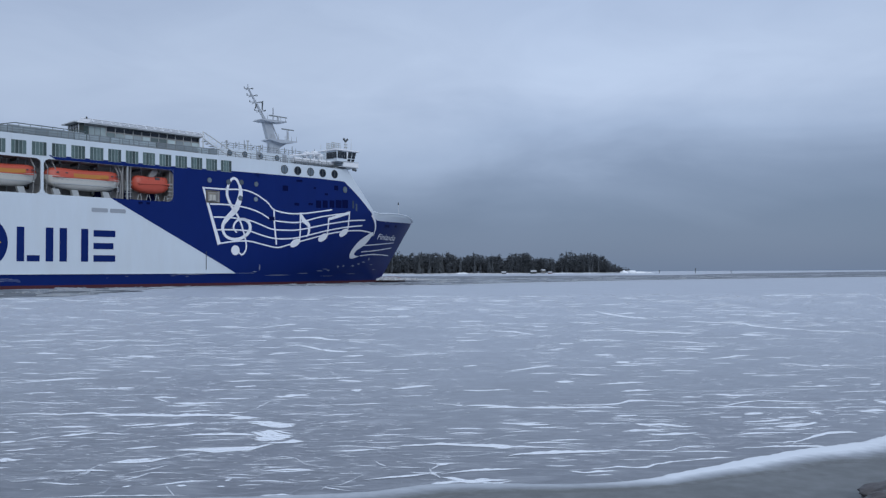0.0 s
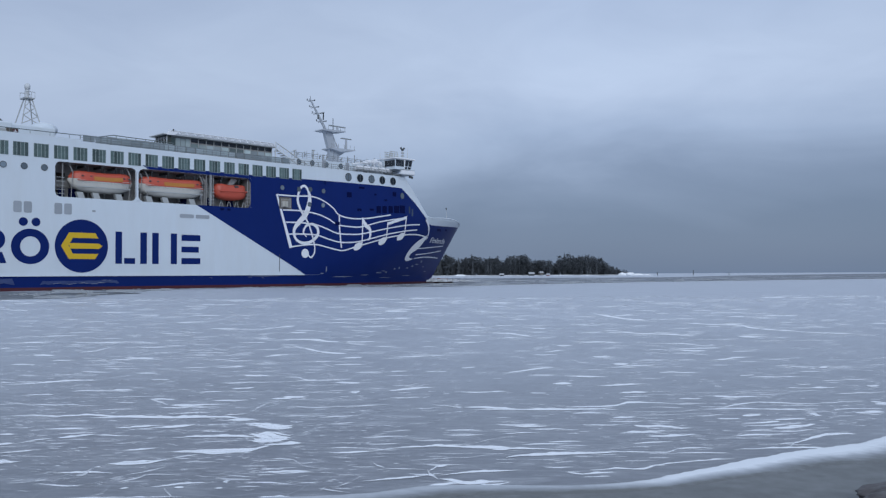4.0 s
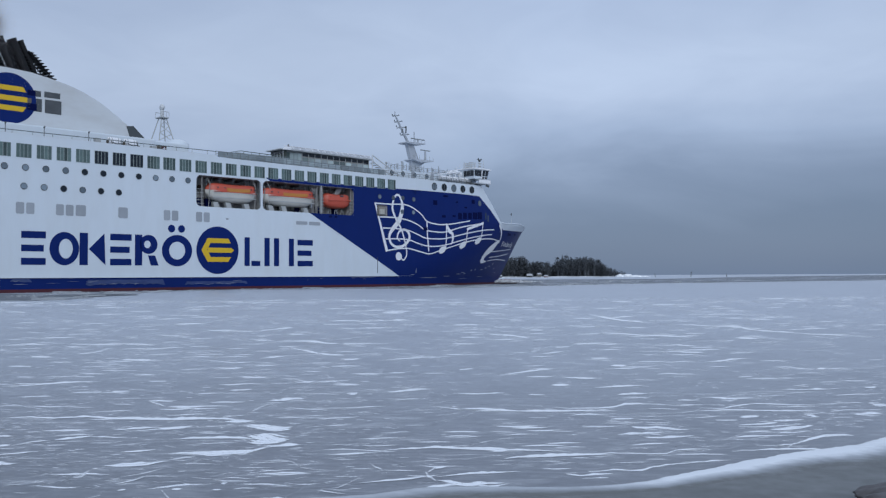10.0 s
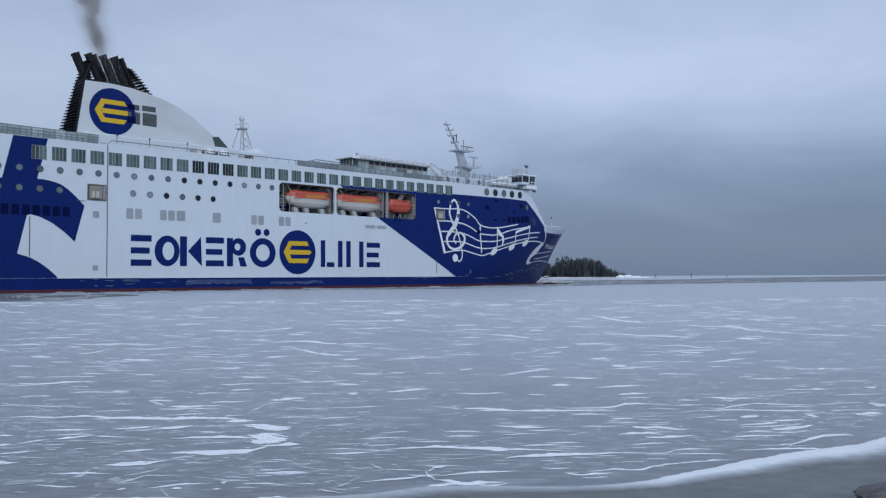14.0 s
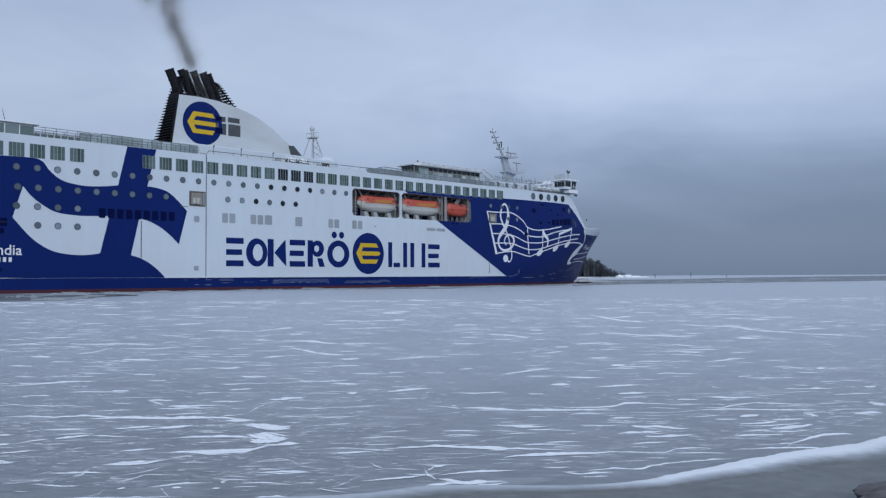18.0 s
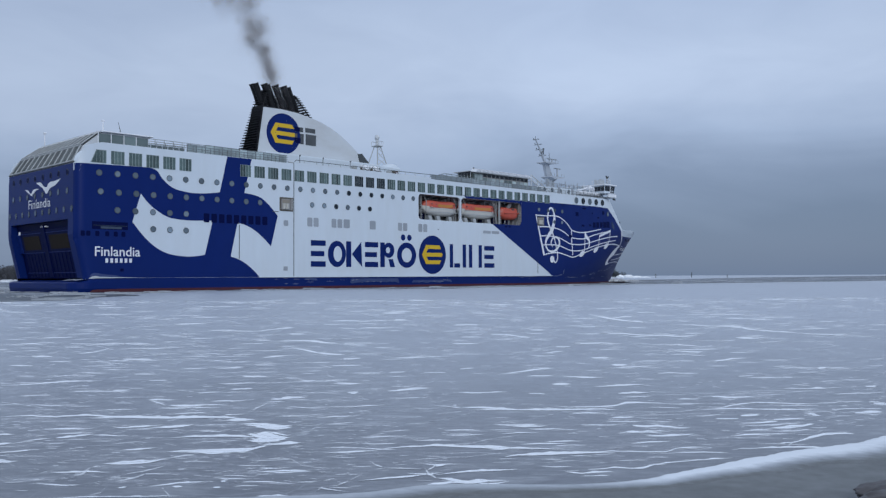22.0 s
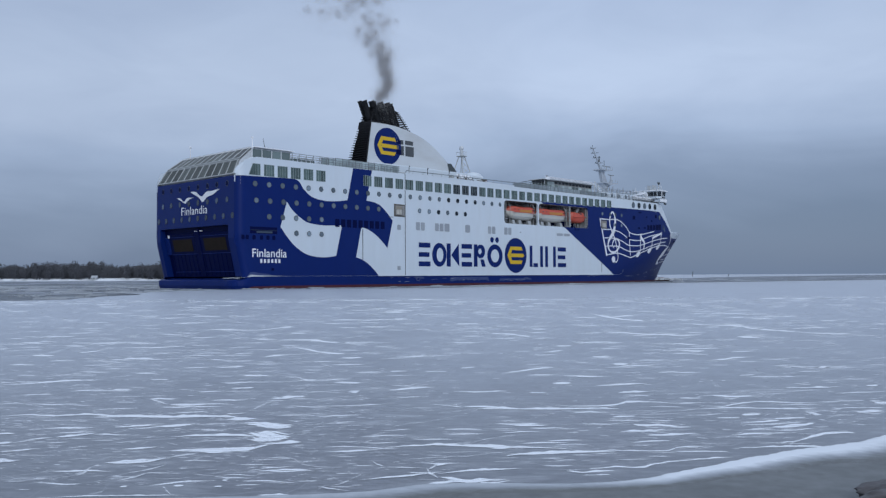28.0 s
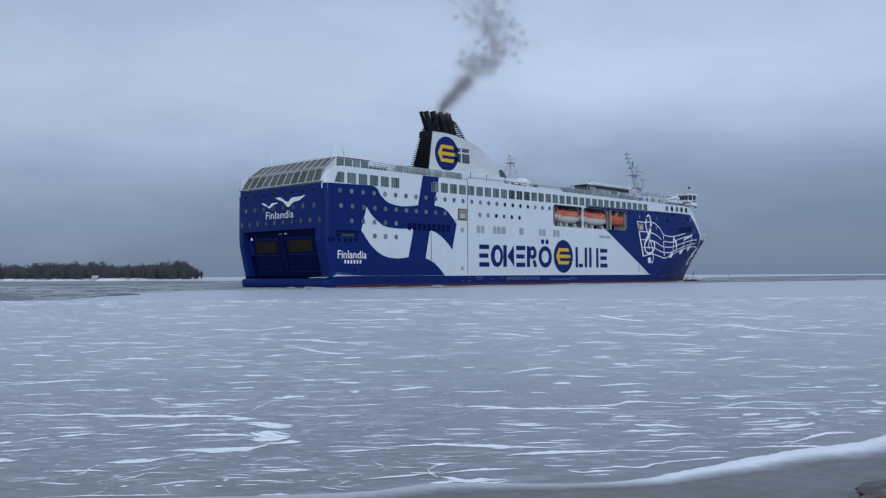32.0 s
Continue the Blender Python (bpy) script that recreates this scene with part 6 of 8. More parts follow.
    def streak(x, z, w, h):
        painted("paint_scrape", [(x - w / 2, z), (x - w * 0.2, z + h), (x + w * 0.3, z + h * 0.7), (x + w / 2, z + 0.1 * h), (x + w * 0.1, z - h * 0.6)], M_RUST, out=0.065)

    def torn(x0, x1, top, low):
        """A stretch of band rubbed by ice: dulled paint with a torn, paler lower edge."""
        k = int((x1 - x0) / 0.35)
        xs = [x0 + (x1 - x0) * i / k for i in range(k + 1)]
        edge = [low + 0.22 * noise.noise((x * 0.45, x0, 1)) + 0.16 * noise.noise((x * 2.3, x0, 2)) for x in xs]
        roof = [top + 0.06 * noise.noise((x * 0.8, x0, 5)) for x in xs]
        roof[0] = edge[0] + 0.1
        roof[-1] = edge[-1] + 0.08
        painted("paint_scrape", list(zip(xs, edge)) + list(zip(xs, roof))[::-1], M_WORN, out=0.05, label="dull blue paint rubbed by ice")
        for a in range(0, k - 5, 5):
            b = min(k, a + rnd.randint(4, 7))
            if rnd.random() < 0.18:
                continue
            lift = rnd.choice((0.0, 0.0, rnd.uniform(0.25, 0.6)))
            part_xs, part_low = xs[a:b + 1], [e + lift for e in edge[a:b + 1]]
            thick = [(0.03 + 0.17 * abs(noise.noise((x * 1.7, x0, 8)))) * math.sin(math.pi * (i + 0.3) / (b - a + 0.6)) for i, x in enumerate(part_xs)]
            painted("paint_scrape", list(zip(part_xs, part_low)) + [(x, e + t) for x, e, t in zip(part_xs, part_low, thick)][::-1], M_RUST, out=0.065)

    torn(51.5, 64.2, 1.42, 0.62)
    torn(67.7, 79.5, 1.05, 0.58)
    torn(40.9, 43.8, 1.62, 1.22)
    for i in range(12):
        streak(rnd.choice((rnd.uniform(34, 50), rnd.uniform(78, 112))), rnd.uniform(0.45, 1.6), rnd.uniform(0.4, 2.2), rnd.uniform(0.02, 0.06))
    streak(106.0, 1.58, 7.0, 0.07)
    for x, z, w, h in ((125.0, 1.35, 6.5, 0.10), (131.6, 1.65, 3.2, 0.08), (136.2, 2.1, 2.2, 0.12), (137.8, 2.45, 1.9, 0.09), (138.8, 2.2, 1.0, 0.16), (141.6, 2.9, 0.7, 0.28), (143.4, 3.05, 0.6, 0.3), (146.8, 3.1, 1.4, 0.2), (148.8, 3.5, 1.2, 0.24), (150.6, 3.9, 1.5, 0.2), (152.4, 4.5, 0.9, 0.34), (120.4, 2.6, 0.3, 0.8), (119.4, 2.0, 1.0, 0.12), (154.5, 3.4, 1.4, 0.12), (156.5, 2.4, 1.8, 0.1), (147.5, 1.5, 4.0, 0.07), (139.0, 1.1, 5.0, 0.05)):
        streak(x, z, w, h)
    # shaft of the emblem: cover plates and small lamps
    for x, z in ((36.9, 3.3),):
        part("draught_plate", boxes((x - 0.5, x + 0.3, -13.86, -13.8, z - 0.4, z + 0.35)), M_GLASS_GREY, FERRY)


side_fittings()


STERN_PANE = {False: round_mesh("pane", 0.45, 0.05, M_STERN_PORT), True: round_mesh("pane", 0.45, 0.05, M_NAVY)}


def transom():
    """Stern plating with the ramp recess, its two ramps and the ducktail."""
    ys = [-12.62, wide(-10.9), wide(11.3), 13.1]
    zs = [1.75, 5.0, 8.2, 10.55, 12.0, 14, 16, 18.7]
    v, f = [], []
    for z in zs:
        for y in ys:
            v.append((stern_x(z), y, z))
    for j in range(len(zs) - 1):
        for i in range(3):
            if i == 1 and zs[j + 1] <= 10.56:
                continue
            a = j * 4 + i
            f.append((a, a + 4, a + 5, a + 1))
    tr = piece("transom", mesh_of("transom", v, f), M_BLUE, FERRY, label="royal blue transom")
    # shallow recess that slopes in towards the waterline, its shade put into the dark colour
    part("ramp_recess", prism([(0.75, 10.75), (2.75, 1.7), (4.4, 1.7), (4.4, 10.75)], wide(-11.1), wide(11.5)), M_NAVY, FERRY, "dark blue recess of the stern ramps")
    for y in (wide(-10.95), wide(11.25)):
        part("recess_cheek", prism([(0.02, 10.6), (0.02, 8.2), (1.5, 1.75), (2.9, 1.75), (0.95, 10.6)], y - 0.06, y + 0.06), M_BLUE, FERRY)
    part("recess_lintel", boxes((0.02, 1.0, wide(-10.95), wide(11.3), 10.5, 10.62)), M_BLUE, FERRY)
    for y0, y1 in ((wide(-9.7), wide(-0.9)), (wide(1.0), wide(9.4))):
        at = pose(2.62, 0, 1.75, 0, -12.4, 0)
        ramp = part("stern_ramp", boxes((-0.25, 0.2, y0, y1, 0.0, 7.9), bevel=0.05), M_NAVY, FERRY, "raised dark blue stern ramp", at=at)
        part("ramp_door", boxes((-0.31, -0.24, y0 + 0.95, y1 - 1.0, 4.75, 7.0), bevel=0.03), M_BROWN, ramp, "brown panel in the ramp")
        for i in range(7):
            y = y0 + 0.4 + (y1 - y0 - 0.8) * i / 6
            part("rib", boxes((-0.32, -0.24, y - 0.05, y + 0.05, 0.2, 4.2)), M_NAVY, ramp)
        for z in (0.9, 4.2, 7.35):
            part("crossbeam", boxes((-0.33, -0.24, y0, y1, z, z + 0.12)), M_BLUE, ramp)
    part("stern_post", boxes((-0.25, 0.2, wide(-0.7), wide(0.8), 0.0, 8.6), bevel=0.08), M_NAVY, FERRY, at=pose(2.5, 0, 1.75, 0, -12.4, 0))
    part("stern_post", boxes((-0.2, 0.2, wide(9.7), wide(11.0), 4.2, 7.4), bevel=0.08), M_BLUE, FERRY, at=pose(2.5, 0, 1.75, 0, -12.4, 0))
    # ducktail
    def rim(inset):
        pts = [(6.0, -13.85 + inset)]
        for i in range(9):
            w = math.pi / 2 * i / 8
            pts.append((2.3 - (2.65 - inset) * math.sin(w), -11.2 - (2.65 - inset) * math.cos(w)))
        for i in range(9):
            w = math.pi / 2 * i / 8
            pts.append((2.3 - (2.65 - inset) * math.cos(w), 11.2 + (2.65 - inset) * math.sin(w)))
        return pts + [(6.0, 13.85 - inset)]
    bm = bmesh.new()
    rings = [[bm.verts.new((x, y, z0 + slope * max(x, 0.0))) for x, y in rim(inset)] for inset, z0, slope in ((0.6, -1.3, 0.0), (0.0, 0.2, 0.0), (0.0, 1.02, 0.09), (0.22, 1.2, 0.09))]
    for lo, hi in zip(rings, rings[1:]):
        for i in range(len(lo) - 1):
            bm.faces.new((lo[i], lo[i + 1], hi[i + 1], hi[i]))
    bm.faces.new(rings[-1])
    part("ducktail", bm, M_BLUE, FERRY, "blue ducktail step at the waterline")
    rnd = random.Random(8)
    verts, faces = [], []
    for i in range(9):
        y = -13.6 + 5.0 * i / 8
        for u in (0.3, 1.0, 1.3 + 1.5 * (1 - i / 8)):
            verts.append((u + rnd.uniform(-.15, .15), y, 1.34 + 0.11 * u + rnd.uniform(0.0, 0.10)))
    for i in range(8):
        for u in range(2):
            o = 3 * i + u
            faces.append((o, o + 1, o + 4, o + 3))
    piece("ledge_snow", mesh_of("ledge_snow", verts, faces, True), M_FROST, FERRY, label="snow lying on the ducktail")
    painted("ledge_frost", path([(2.0, 1.72), (2.3, 2.35), (3.0, 2.5), (4.2, 2.3), (6.0, 2.15), (7.2, 1.78)], [(7.2, 1.78), (4.0, 1.70), (2.0, 1.72)]), M_WORN, out=0.055)
    painted("ledge_frost", path([(1.9, 1.66), (2.6, 2.05), (3.6, 1.96), (5.0, 1.9), (7.5, 1.84), (10.2, 1.80)], [(10.2, 1.80), (6.0, 1.74), (3.5, 1.72), (1.9, 1.66)]), M_FROST, out=0.065)
    # portholes across the stern
    turn = pose(0, 0, 0, 0, 0, -90)

    def stern_port(y, z, dark):
        ob = piece("porthole", PORT_RIM, None, FERRY, pose(-0.02, wide(y), z) @ turn @ Matrix.Diagonal((0.8, 1, 0.92, 1)))
        piece("pane", STERN_PANE[dark], None, ob)
    for y in (10.3, 7.4, 4.4, 1.4, -1.6, -4.6, -7.5, -10.6):
        stern_port(y, 17.5, True)
        stern_port(y, 14.75, False)
    for i in range(10):
        stern_port(11.75 - 2.66 * i, 12.0, False)
    for y in (0.6, 0.0, -1.0):
        part("stern_lamp", boxes((0.45, 1.0, y - 0.13, y + 0.13, 9.75, 9.95), bevel=0.04), M_ART, FERRY)
    part("stern_lamp", boxes((0.6, 1.1, 9.9, 10.4, 8.85, 9.4), bevel=0.06), M_ART, FERRY)

    def on_stern(u, z, out=0.03):
        return (stern_x(z) - out, wide(-u), z)
    lettering("ship_name", "Finlandia", -3.8, 4.7, 12.75, 14.2, on_stern, FERRY, M_ART)
    for pts in (path([(-5.3, 16.0), (-4.2, 15.9), (-3.2, 15.3), (-2.7, 15.3)], [(-2.7, 15.3), (-2.0, 15.8), (-0.9, 15.85), (0.3, 15.75)], [(0.3, 15.75), (-0.9, 15.6), (-1.9, 15.2), (-2.5, 14.8)], [(-2.5, 14.8), (-3.6, 15.3), (-4.6, 15.65), (-5.3, 16.0)]),
                path([(-0.9, 16.8), (0.8, 16.75), (2.2, 16.0), (3.2, 15.8)], [(3.2, 15.8), (4.3, 16.5), (6.2, 16.55), (8.4, 16.75)], [(8.4, 16.75), (6.4, 15.9), (4.6, 15.6), (3.4, 14.85), (2.8, 14.9)], [(2.8, 14.9), (1.8, 15.7), (0.6, 16.2), (-0.9, 16.8)])):
        painted("gull_art", pts, M_ART, out=0.045, place=on_stern, cut_x=[], cut_z=99, label="white painted gull")


transom()


def stern_lounge():
    """Sloping glazed lounge over the stern."""
    lounge = part("stern_lounge", prism([(0.25, 18.75), (1.75, 21.5), (4.7, 23.85), (12.0, 23.95), (12.0, 21.8), (3.0, 18.75)], -11.9, 12.2), M_STEEL, FERRY, "sloping glazed lounge above the stern")

    def slope(a, b, u, y, out):
        d = Vector((b[0] - a[0], 0, b[1] - a[1]))
        nrm = Vector((-d.z, 0, d.x)).normalized()
        return Vector((a[0], y, a[1])) + d * u + nrm * out
    rows = (((0.12, 18.95), (1.62, 21.5), 12.3, 11.5, 12.9, 12.4), ((1.75, 21.75), (4.6, 23.95), 11.5, 10.8, 12.3, 11.5))
    for a, b, y0, y1, t0, t1 in rows:
        k = 11
        for i in range(k):
            corners = []
            for u, v in ((0.05, i + 0.07), (0.05, i + 0.93), (0.95, i + 0.93), (0.95, i + 0.07)):
                left, right = -(y0 + (y1 - y0) * u), t0 + (t1 - t0) * u
                corners.append((u, left + (right - left) * v / k))
            bm = bmesh.new()
            lo = [bm.verts.new(slope(a, b, u, y, 0.06)) for u, y in corners]
            hi = [bm.verts.new(slope(a, b, u, y, 0.12)) for u, y in corners]
            bm.faces.new(hi)
            for q in range(4):
                bm.faces.new((lo[q], lo[(q + 1) % 4], hi[(q + 1) % 4], hi[q]))
            part("pane", bm, M_LOUNGE, lounge)
        for i in range(k + 1):
            bm = bmesh.new()
            pts = []
            for u in (0.0, 1.0):
                left, right = -(y0 + (y1 - y0) * u), t0 + (t1 - t0) * u
                pts.append(slope(a, b, u, left + (right - left) * i / k, 0.14))
            tube_into(bm, pts[0], pts[1], 0.10, sides=6)
            part("mullion", bm, M_TRIM, lounge)
            if i < k and a[1] < 20:
                bm = bmesh.new()
                pts = []
                for u in (0.04, 0.96):
                    left, right = -(y0 + (y1 - y0) * u), t0 + (t1 - t0) * u
                    pts.append(slope(a, b, u, left + (right - left) * (i + 0.5) / k, 0.12))
                tube_into(bm, pts[0], pts[1], 0.05, sides=4)
                part("glazing_bar", bm, M_FRAME, lounge)
        for u in (0.0, 1.0):
            bm = bmesh.new()
            left, right = -(y0 + (y1 - y0) * u), t0 + (t1 - t0) * u
            tube_into(bm, slope(a, b, u, left, 0.12), slope(a, b, u, right, 0.12), 0.13, sides=6)
            part("transom_rail", bm, M_TRIM, lounge)
    # rounded white corners
    for s in (-1, 1):
        e = 1.0 if s < 0 else PORT
        v = []
        f = []
        for i in range(7):
            u = i / 6
            x, z = 0.15 + 3.35 * u ** 1.3, 18.95 + 3.05 * u ** 0.75
            v += [(x + 0.35, s * 13.55 * e, z - 0.08), (x, s * 13.1 * e, z), (x - 0.05, s * 12.0 * e, z + 0.05)]
        for i in range(6):
            for q in range(2):
                a = 3 * i + q
                f.append((a, a + 3, a + 4, a + 1))
        piece("corner_fairing", mesh_of("corner_fairing", v, f, True), M_WHITE, lounge)
    # side glazing of the lounge roof deck
    for i in range(4):
        x0 = 4.0 + 2.0 * i
        part("pane", boxes((x0, x0 + 1.85, -12.0, -11.92, 22.05, 23.6)), M_SCREEN, lounge)
        part("mullion", boxes((x0 - 0.12, x0, -12.05, -11.9, 21.9, 23.8)), M_ART, lounge)
    part("roof", boxes((4.3, 12.6, -12.4, 12.4, 23.85, 24.05), bevel=0.05), M_ART, lounge)
    for x, y, h in ((6.0, -9.0, 2.2), (3.6, 7.6, 2.0)):
        part("lamp_post", tubes(((x, y, 23.9), (x, y, 23.9 + h), 0.09), ((x - 0.2, y, 23.9 + h), (x + 0.2, y, 23.9 + h), 0.18)), M_ART, lounge)
    part("aerial", tubes(((9.5, -8, 24.0), (8.9, -8, 26.4), 0.07, 0.03)), M_FRAME, lounge)


stern_lounge()


def boat_recess():
    x0, x1, z0, z1 = REC
    bm = bmesh.new()
    for s in ((x0, x1, -10.2, -10.0, z0 - 0.1, z1 + 0.1), (x0, x1, -13.75, -10.0, z0 - 0.15, z0), (x0, x1, -13.75, -10.0, z1, z1 + 0.15), (x0 - 0.15, x0, -13.75, -10.0, z0, z1), (x1, x1 + 0.15, -13.75, -10.0, z0, z1)):
        box_into(bm, *s)
    rec = part("boat_recess", bm, M_RECESS, FERRY, "grey steel boat recess in the side")
    part("post", boxes((82.25, 82.6, -13.86, -13.3, z0, z1), bevel=0.05), M_WHITE, rec)
    for x, k in ((82.27, -1), (82.58, 1)):
        for z, q in ((z0, 1), (z1, -1)):
            part("corner_plate", prism([(x, z), (x + 0.75 * k, z), (x + 0.25 * k, z + 0.25 * q), (x, z + 0.75 * q)], -13.82, -13.6), M_WHITE, rec)
    part("post", boxes((95.4, 95.55, -13.84, -13.4, z0, z1)), M_TRIM, rec)
    # rounded corners of the opening
    for cx, cz, kx, kz, m in ((x0, z0, 1, 1, M_WHITE), (x0, z1, 1, -1, M_WHITE), (x1, z1, -1, -1, M_BLUE), (x1, z0, -1, 1, M_BLUE)):
        arc = [(0.8 - 0.8 * math.sin(math.pi / 2 * i / 6), 0.8 - 0.8 * math.cos(math.pi / 2 * i / 6)) for i in range(7)]
        part("corner_plate", prism([(cx, cz)] + [(cx + kx * a, cz + kz * b) for a, b in arc], -13.8, -13.6), m, rec)
    for i in range(13):
        x = x0 + 1.2 + 2.6 * i
        part("frame_web", boxes((x - 0.08, x + 0.08, -10.4, -10.18, z0, z1)), M_STEEL, rec)
    for z in (15.2, 17.0):
        part("pipe", tubes(((x0, -10.35, z), (x1, -10.35, z), 0.08)), M_RECESS, rec)
    for x in (71.2, 73.0, 91.5, 96.5, 100.5):
        part("locker", boxes((x, x + 0.9, -11.2, -10.3, z0, z0 + 1.6), bevel=0.04), M_NAVY, rec)
    # hung gear in the shade behind the boats
    gear = random.Random(31)
    for i in range(26):
        x, z = gear.uniform(x0 + 0.5, x1 - 1.5), gear.uniform(z0, z1 - 1.0)
        w, h = gear.uniform(0.3, 1.3), gear.uniform(0.3, 1.1)
        part("locker", boxes((x, x + w, -10.75, -10.4, z, z + h), bevel=0.03), gear.choice((M_FRAME, M_BROWN, M_STEEL, M_TRIM)), rec)
    for x in (74.4, 77.0, 79.2, 85.2, 88.0, 91.0, 98.0, 101.4):
        part("davit_beam", boxes((x - 0.12, x + 0.12, -13.2, -10.4, z1 - 0.45, z1 - 0.1)), M_FRAME, rec)
        part("wire_fall", tubes(((x, -13.0, z1 - 0.4), (x + 0.3, -12.6, z1 - 1.4), 0.04), sides=4), M_FRAME, rec)
    for x in (82.9, 84.0, 93.7, 94.2, 81.0, 72.0):
        part("davit_post", tubes(((x, -12.9, z1), (x + 0.5, -13.3, z1 - 1.3), 0.09), ((x + 0.5, -13.3, z1 - 1.3), (x + 0.3, -13.2, z0), 0.06), sides=6), M_RECESS, rec)
    # davits and chutes under the boats
    for x in (73.6, 76.0, 79.6, 84.6, 87.4, 92.2):
        part("davit_arm", prism([(x - 0.25, z0 + 0.05), (x + 0.75, z0 + 0.05), (x + 0.4, z0 + 0.95), (x - 0.55, z0 + 0.95)], -13.3, -12.6), M_TRIM, rec)
    for x in (71.0, 94.9, 96.2, 103.0):
        part("davit_post", boxes((x - 0.07, x + 0.07, -13.3, -13.1, z0, z1)), M_RECESS, rec)
    for x0r, x1r in ((95.0, 96.3), (102.4, 103.4), (69.9, 71.2)):
        for z in (14.0, 14.6, 15.2, 15.8, 16.4):
            part("ladder_rail", tubes(((x0r, -13.6, z), (x1r, -13.6, z), 0.045), sides=5), M_TRIM, rec)
    for i in range(8):
        x = 97.2 + 0.75 * i
        part("ladder_rail", tubes(((x, -13.6, z0), (x + 0.25 * (-1) ** i, -13.6, z0 + 0.9), 0.045), sides=5), M_TRIM, rec)
    return rec


boat_recess()


def boat_shell(x0, x1, yc, zk, zg, wide, lift):
    """Lower hull of a lifeboat: rounded bilges, pointed ends."""
    verts, faces = [], []
    n, m = 18, 9
    for i in range(n + 1):
        u = i / n
        x = x0 + (x1 - x0) * u
        e = (1 - abs(2 * u - 1) ** 5) ** 0.8 if 0 < u < 1 else 0.02
        sheer = 0.35 * (2 * u - 1) ** 2
        for j in range(m + 1):
            a = math.pi * j / m
            y = yc - wide * e * math.copysign(abs(math.cos(a)) ** 0.55, math.cos(a))
            z = zg + sheer - (zg - zk) * (0.25 + 0.75 * e) * math.sin(a) ** 0.8 + lift
            verts.append((x, y, z))
    for i in range(n):
        for j in range(m):
            a = i * (m + 1) + j
            faces.append((a, a + m + 1, a + m + 2, a + 1))
    return mesh_of("boat_hull", verts, faces, True)


def boat_cover(x0, x1, yc, zg, zt, wide, ends=True, part_of=(0.0, 1.0)):
    verts, faces = [], []
    n, m = 14, 8
    for i in range(n + 1):
        w = part_of[0] + (part_of[1] - part_of[0]) * i / n
        x = x0 + (x1 - x0) * w
        e = max(0.02, (1 - abs(2 * w - 1) ** 6)) ** 0.7
        sheer = 0.35 * (2 * w - 1) ** 2
        for j in range(m + 1):
            a = math.pi * j / m
            y = yc - wide * 0.97 * e * math.copysign(abs(math.cos(a)) ** 0.6, math.cos(a))
            z = zg + sheer + (zt - zg) * e ** 0.6 * math.sin(a) ** 0.55
            verts.append((x, y, z))
    for i in range(n):
        for j in range(m):
            a = i * (m + 1) + j
            faces.append((a, a + 1, a + m + 2, a + m + 1))
    return mesh_of("boat_canopy", verts, faces, True)


def lifeboat(x0, x1):
    boat = piece("lifeboat", boat_shell(x0, x1, -12.3, 14.45, 16.2, 1.45, 0.0), M_BOAT, FERRY, label="white lifeboat with an orange and amber canopy")
    piece("canopy", boat_cover(x0 + 0.1, x1 - 0.1, -12.3, 16.2, 17.62, 1.42), M_ORANGE, boat, label="orange end canopy")
    piece("canopy_cover", boat_cover(x0 + 0.1, x1 - 0.1, -12.3, 16.27, 17.2, 1.5, part_of=(0.34, 0.80)), M_AMBER, boat, label="amber middle canopy")
    k = 15
    for i in range(k):
        a, b = x0 + 0.6 + (x1 - x0 - 1.2) * i / k, x0 + 0.6 + (x1 - x0 - 1.2) * (i + 1) / k
        part("grab_line", tubes(((a, -13.72, 16.15), ((a + b) / 2, -13.8, 15.85), 0.03), (((a + b) / 2, -13.8, 15.85), (b, -13.72, 16.15), 0.03), sides=4), M_TRIM, boat)
    part("gunwale", tubes(((x0 + 0.9, -13.72, 16.22), (x1 - 0.9, -13.72, 16.22), 0.08), sides=6), M_ORANGE, boat)
    for x in (x0 + 1.3, x1 - 1.3):
        part("fall_block", tubes(((x, -12.3, 17.3), (x, -12.3, 18.7), 0.08), ((x, -12.3, 17.2), (x, -12.3, 17.7), 0.22)), M_FRAME, boat)
    for x in (x0 + 1.6, x0 + 2.9, x1 - 2.0, x1 - 1.2):
        part("hatch", boxes((x, x + 0.34, -13.66, -13.4, 16.8, 17.0), bevel=0.05), M_FRAME, boat)
    part("keel_beam", boxes((x0 + 1.4, x1 - 1.4, -12.5, -12.1, 14.6, 14.85)), M_FRAME, boat)
    part("skate", boxes((x0 + 0.8, x1 - 0.8, -13.7, -13.6, 15.2, 15.32)), M_TRIM, boat)
    return boat


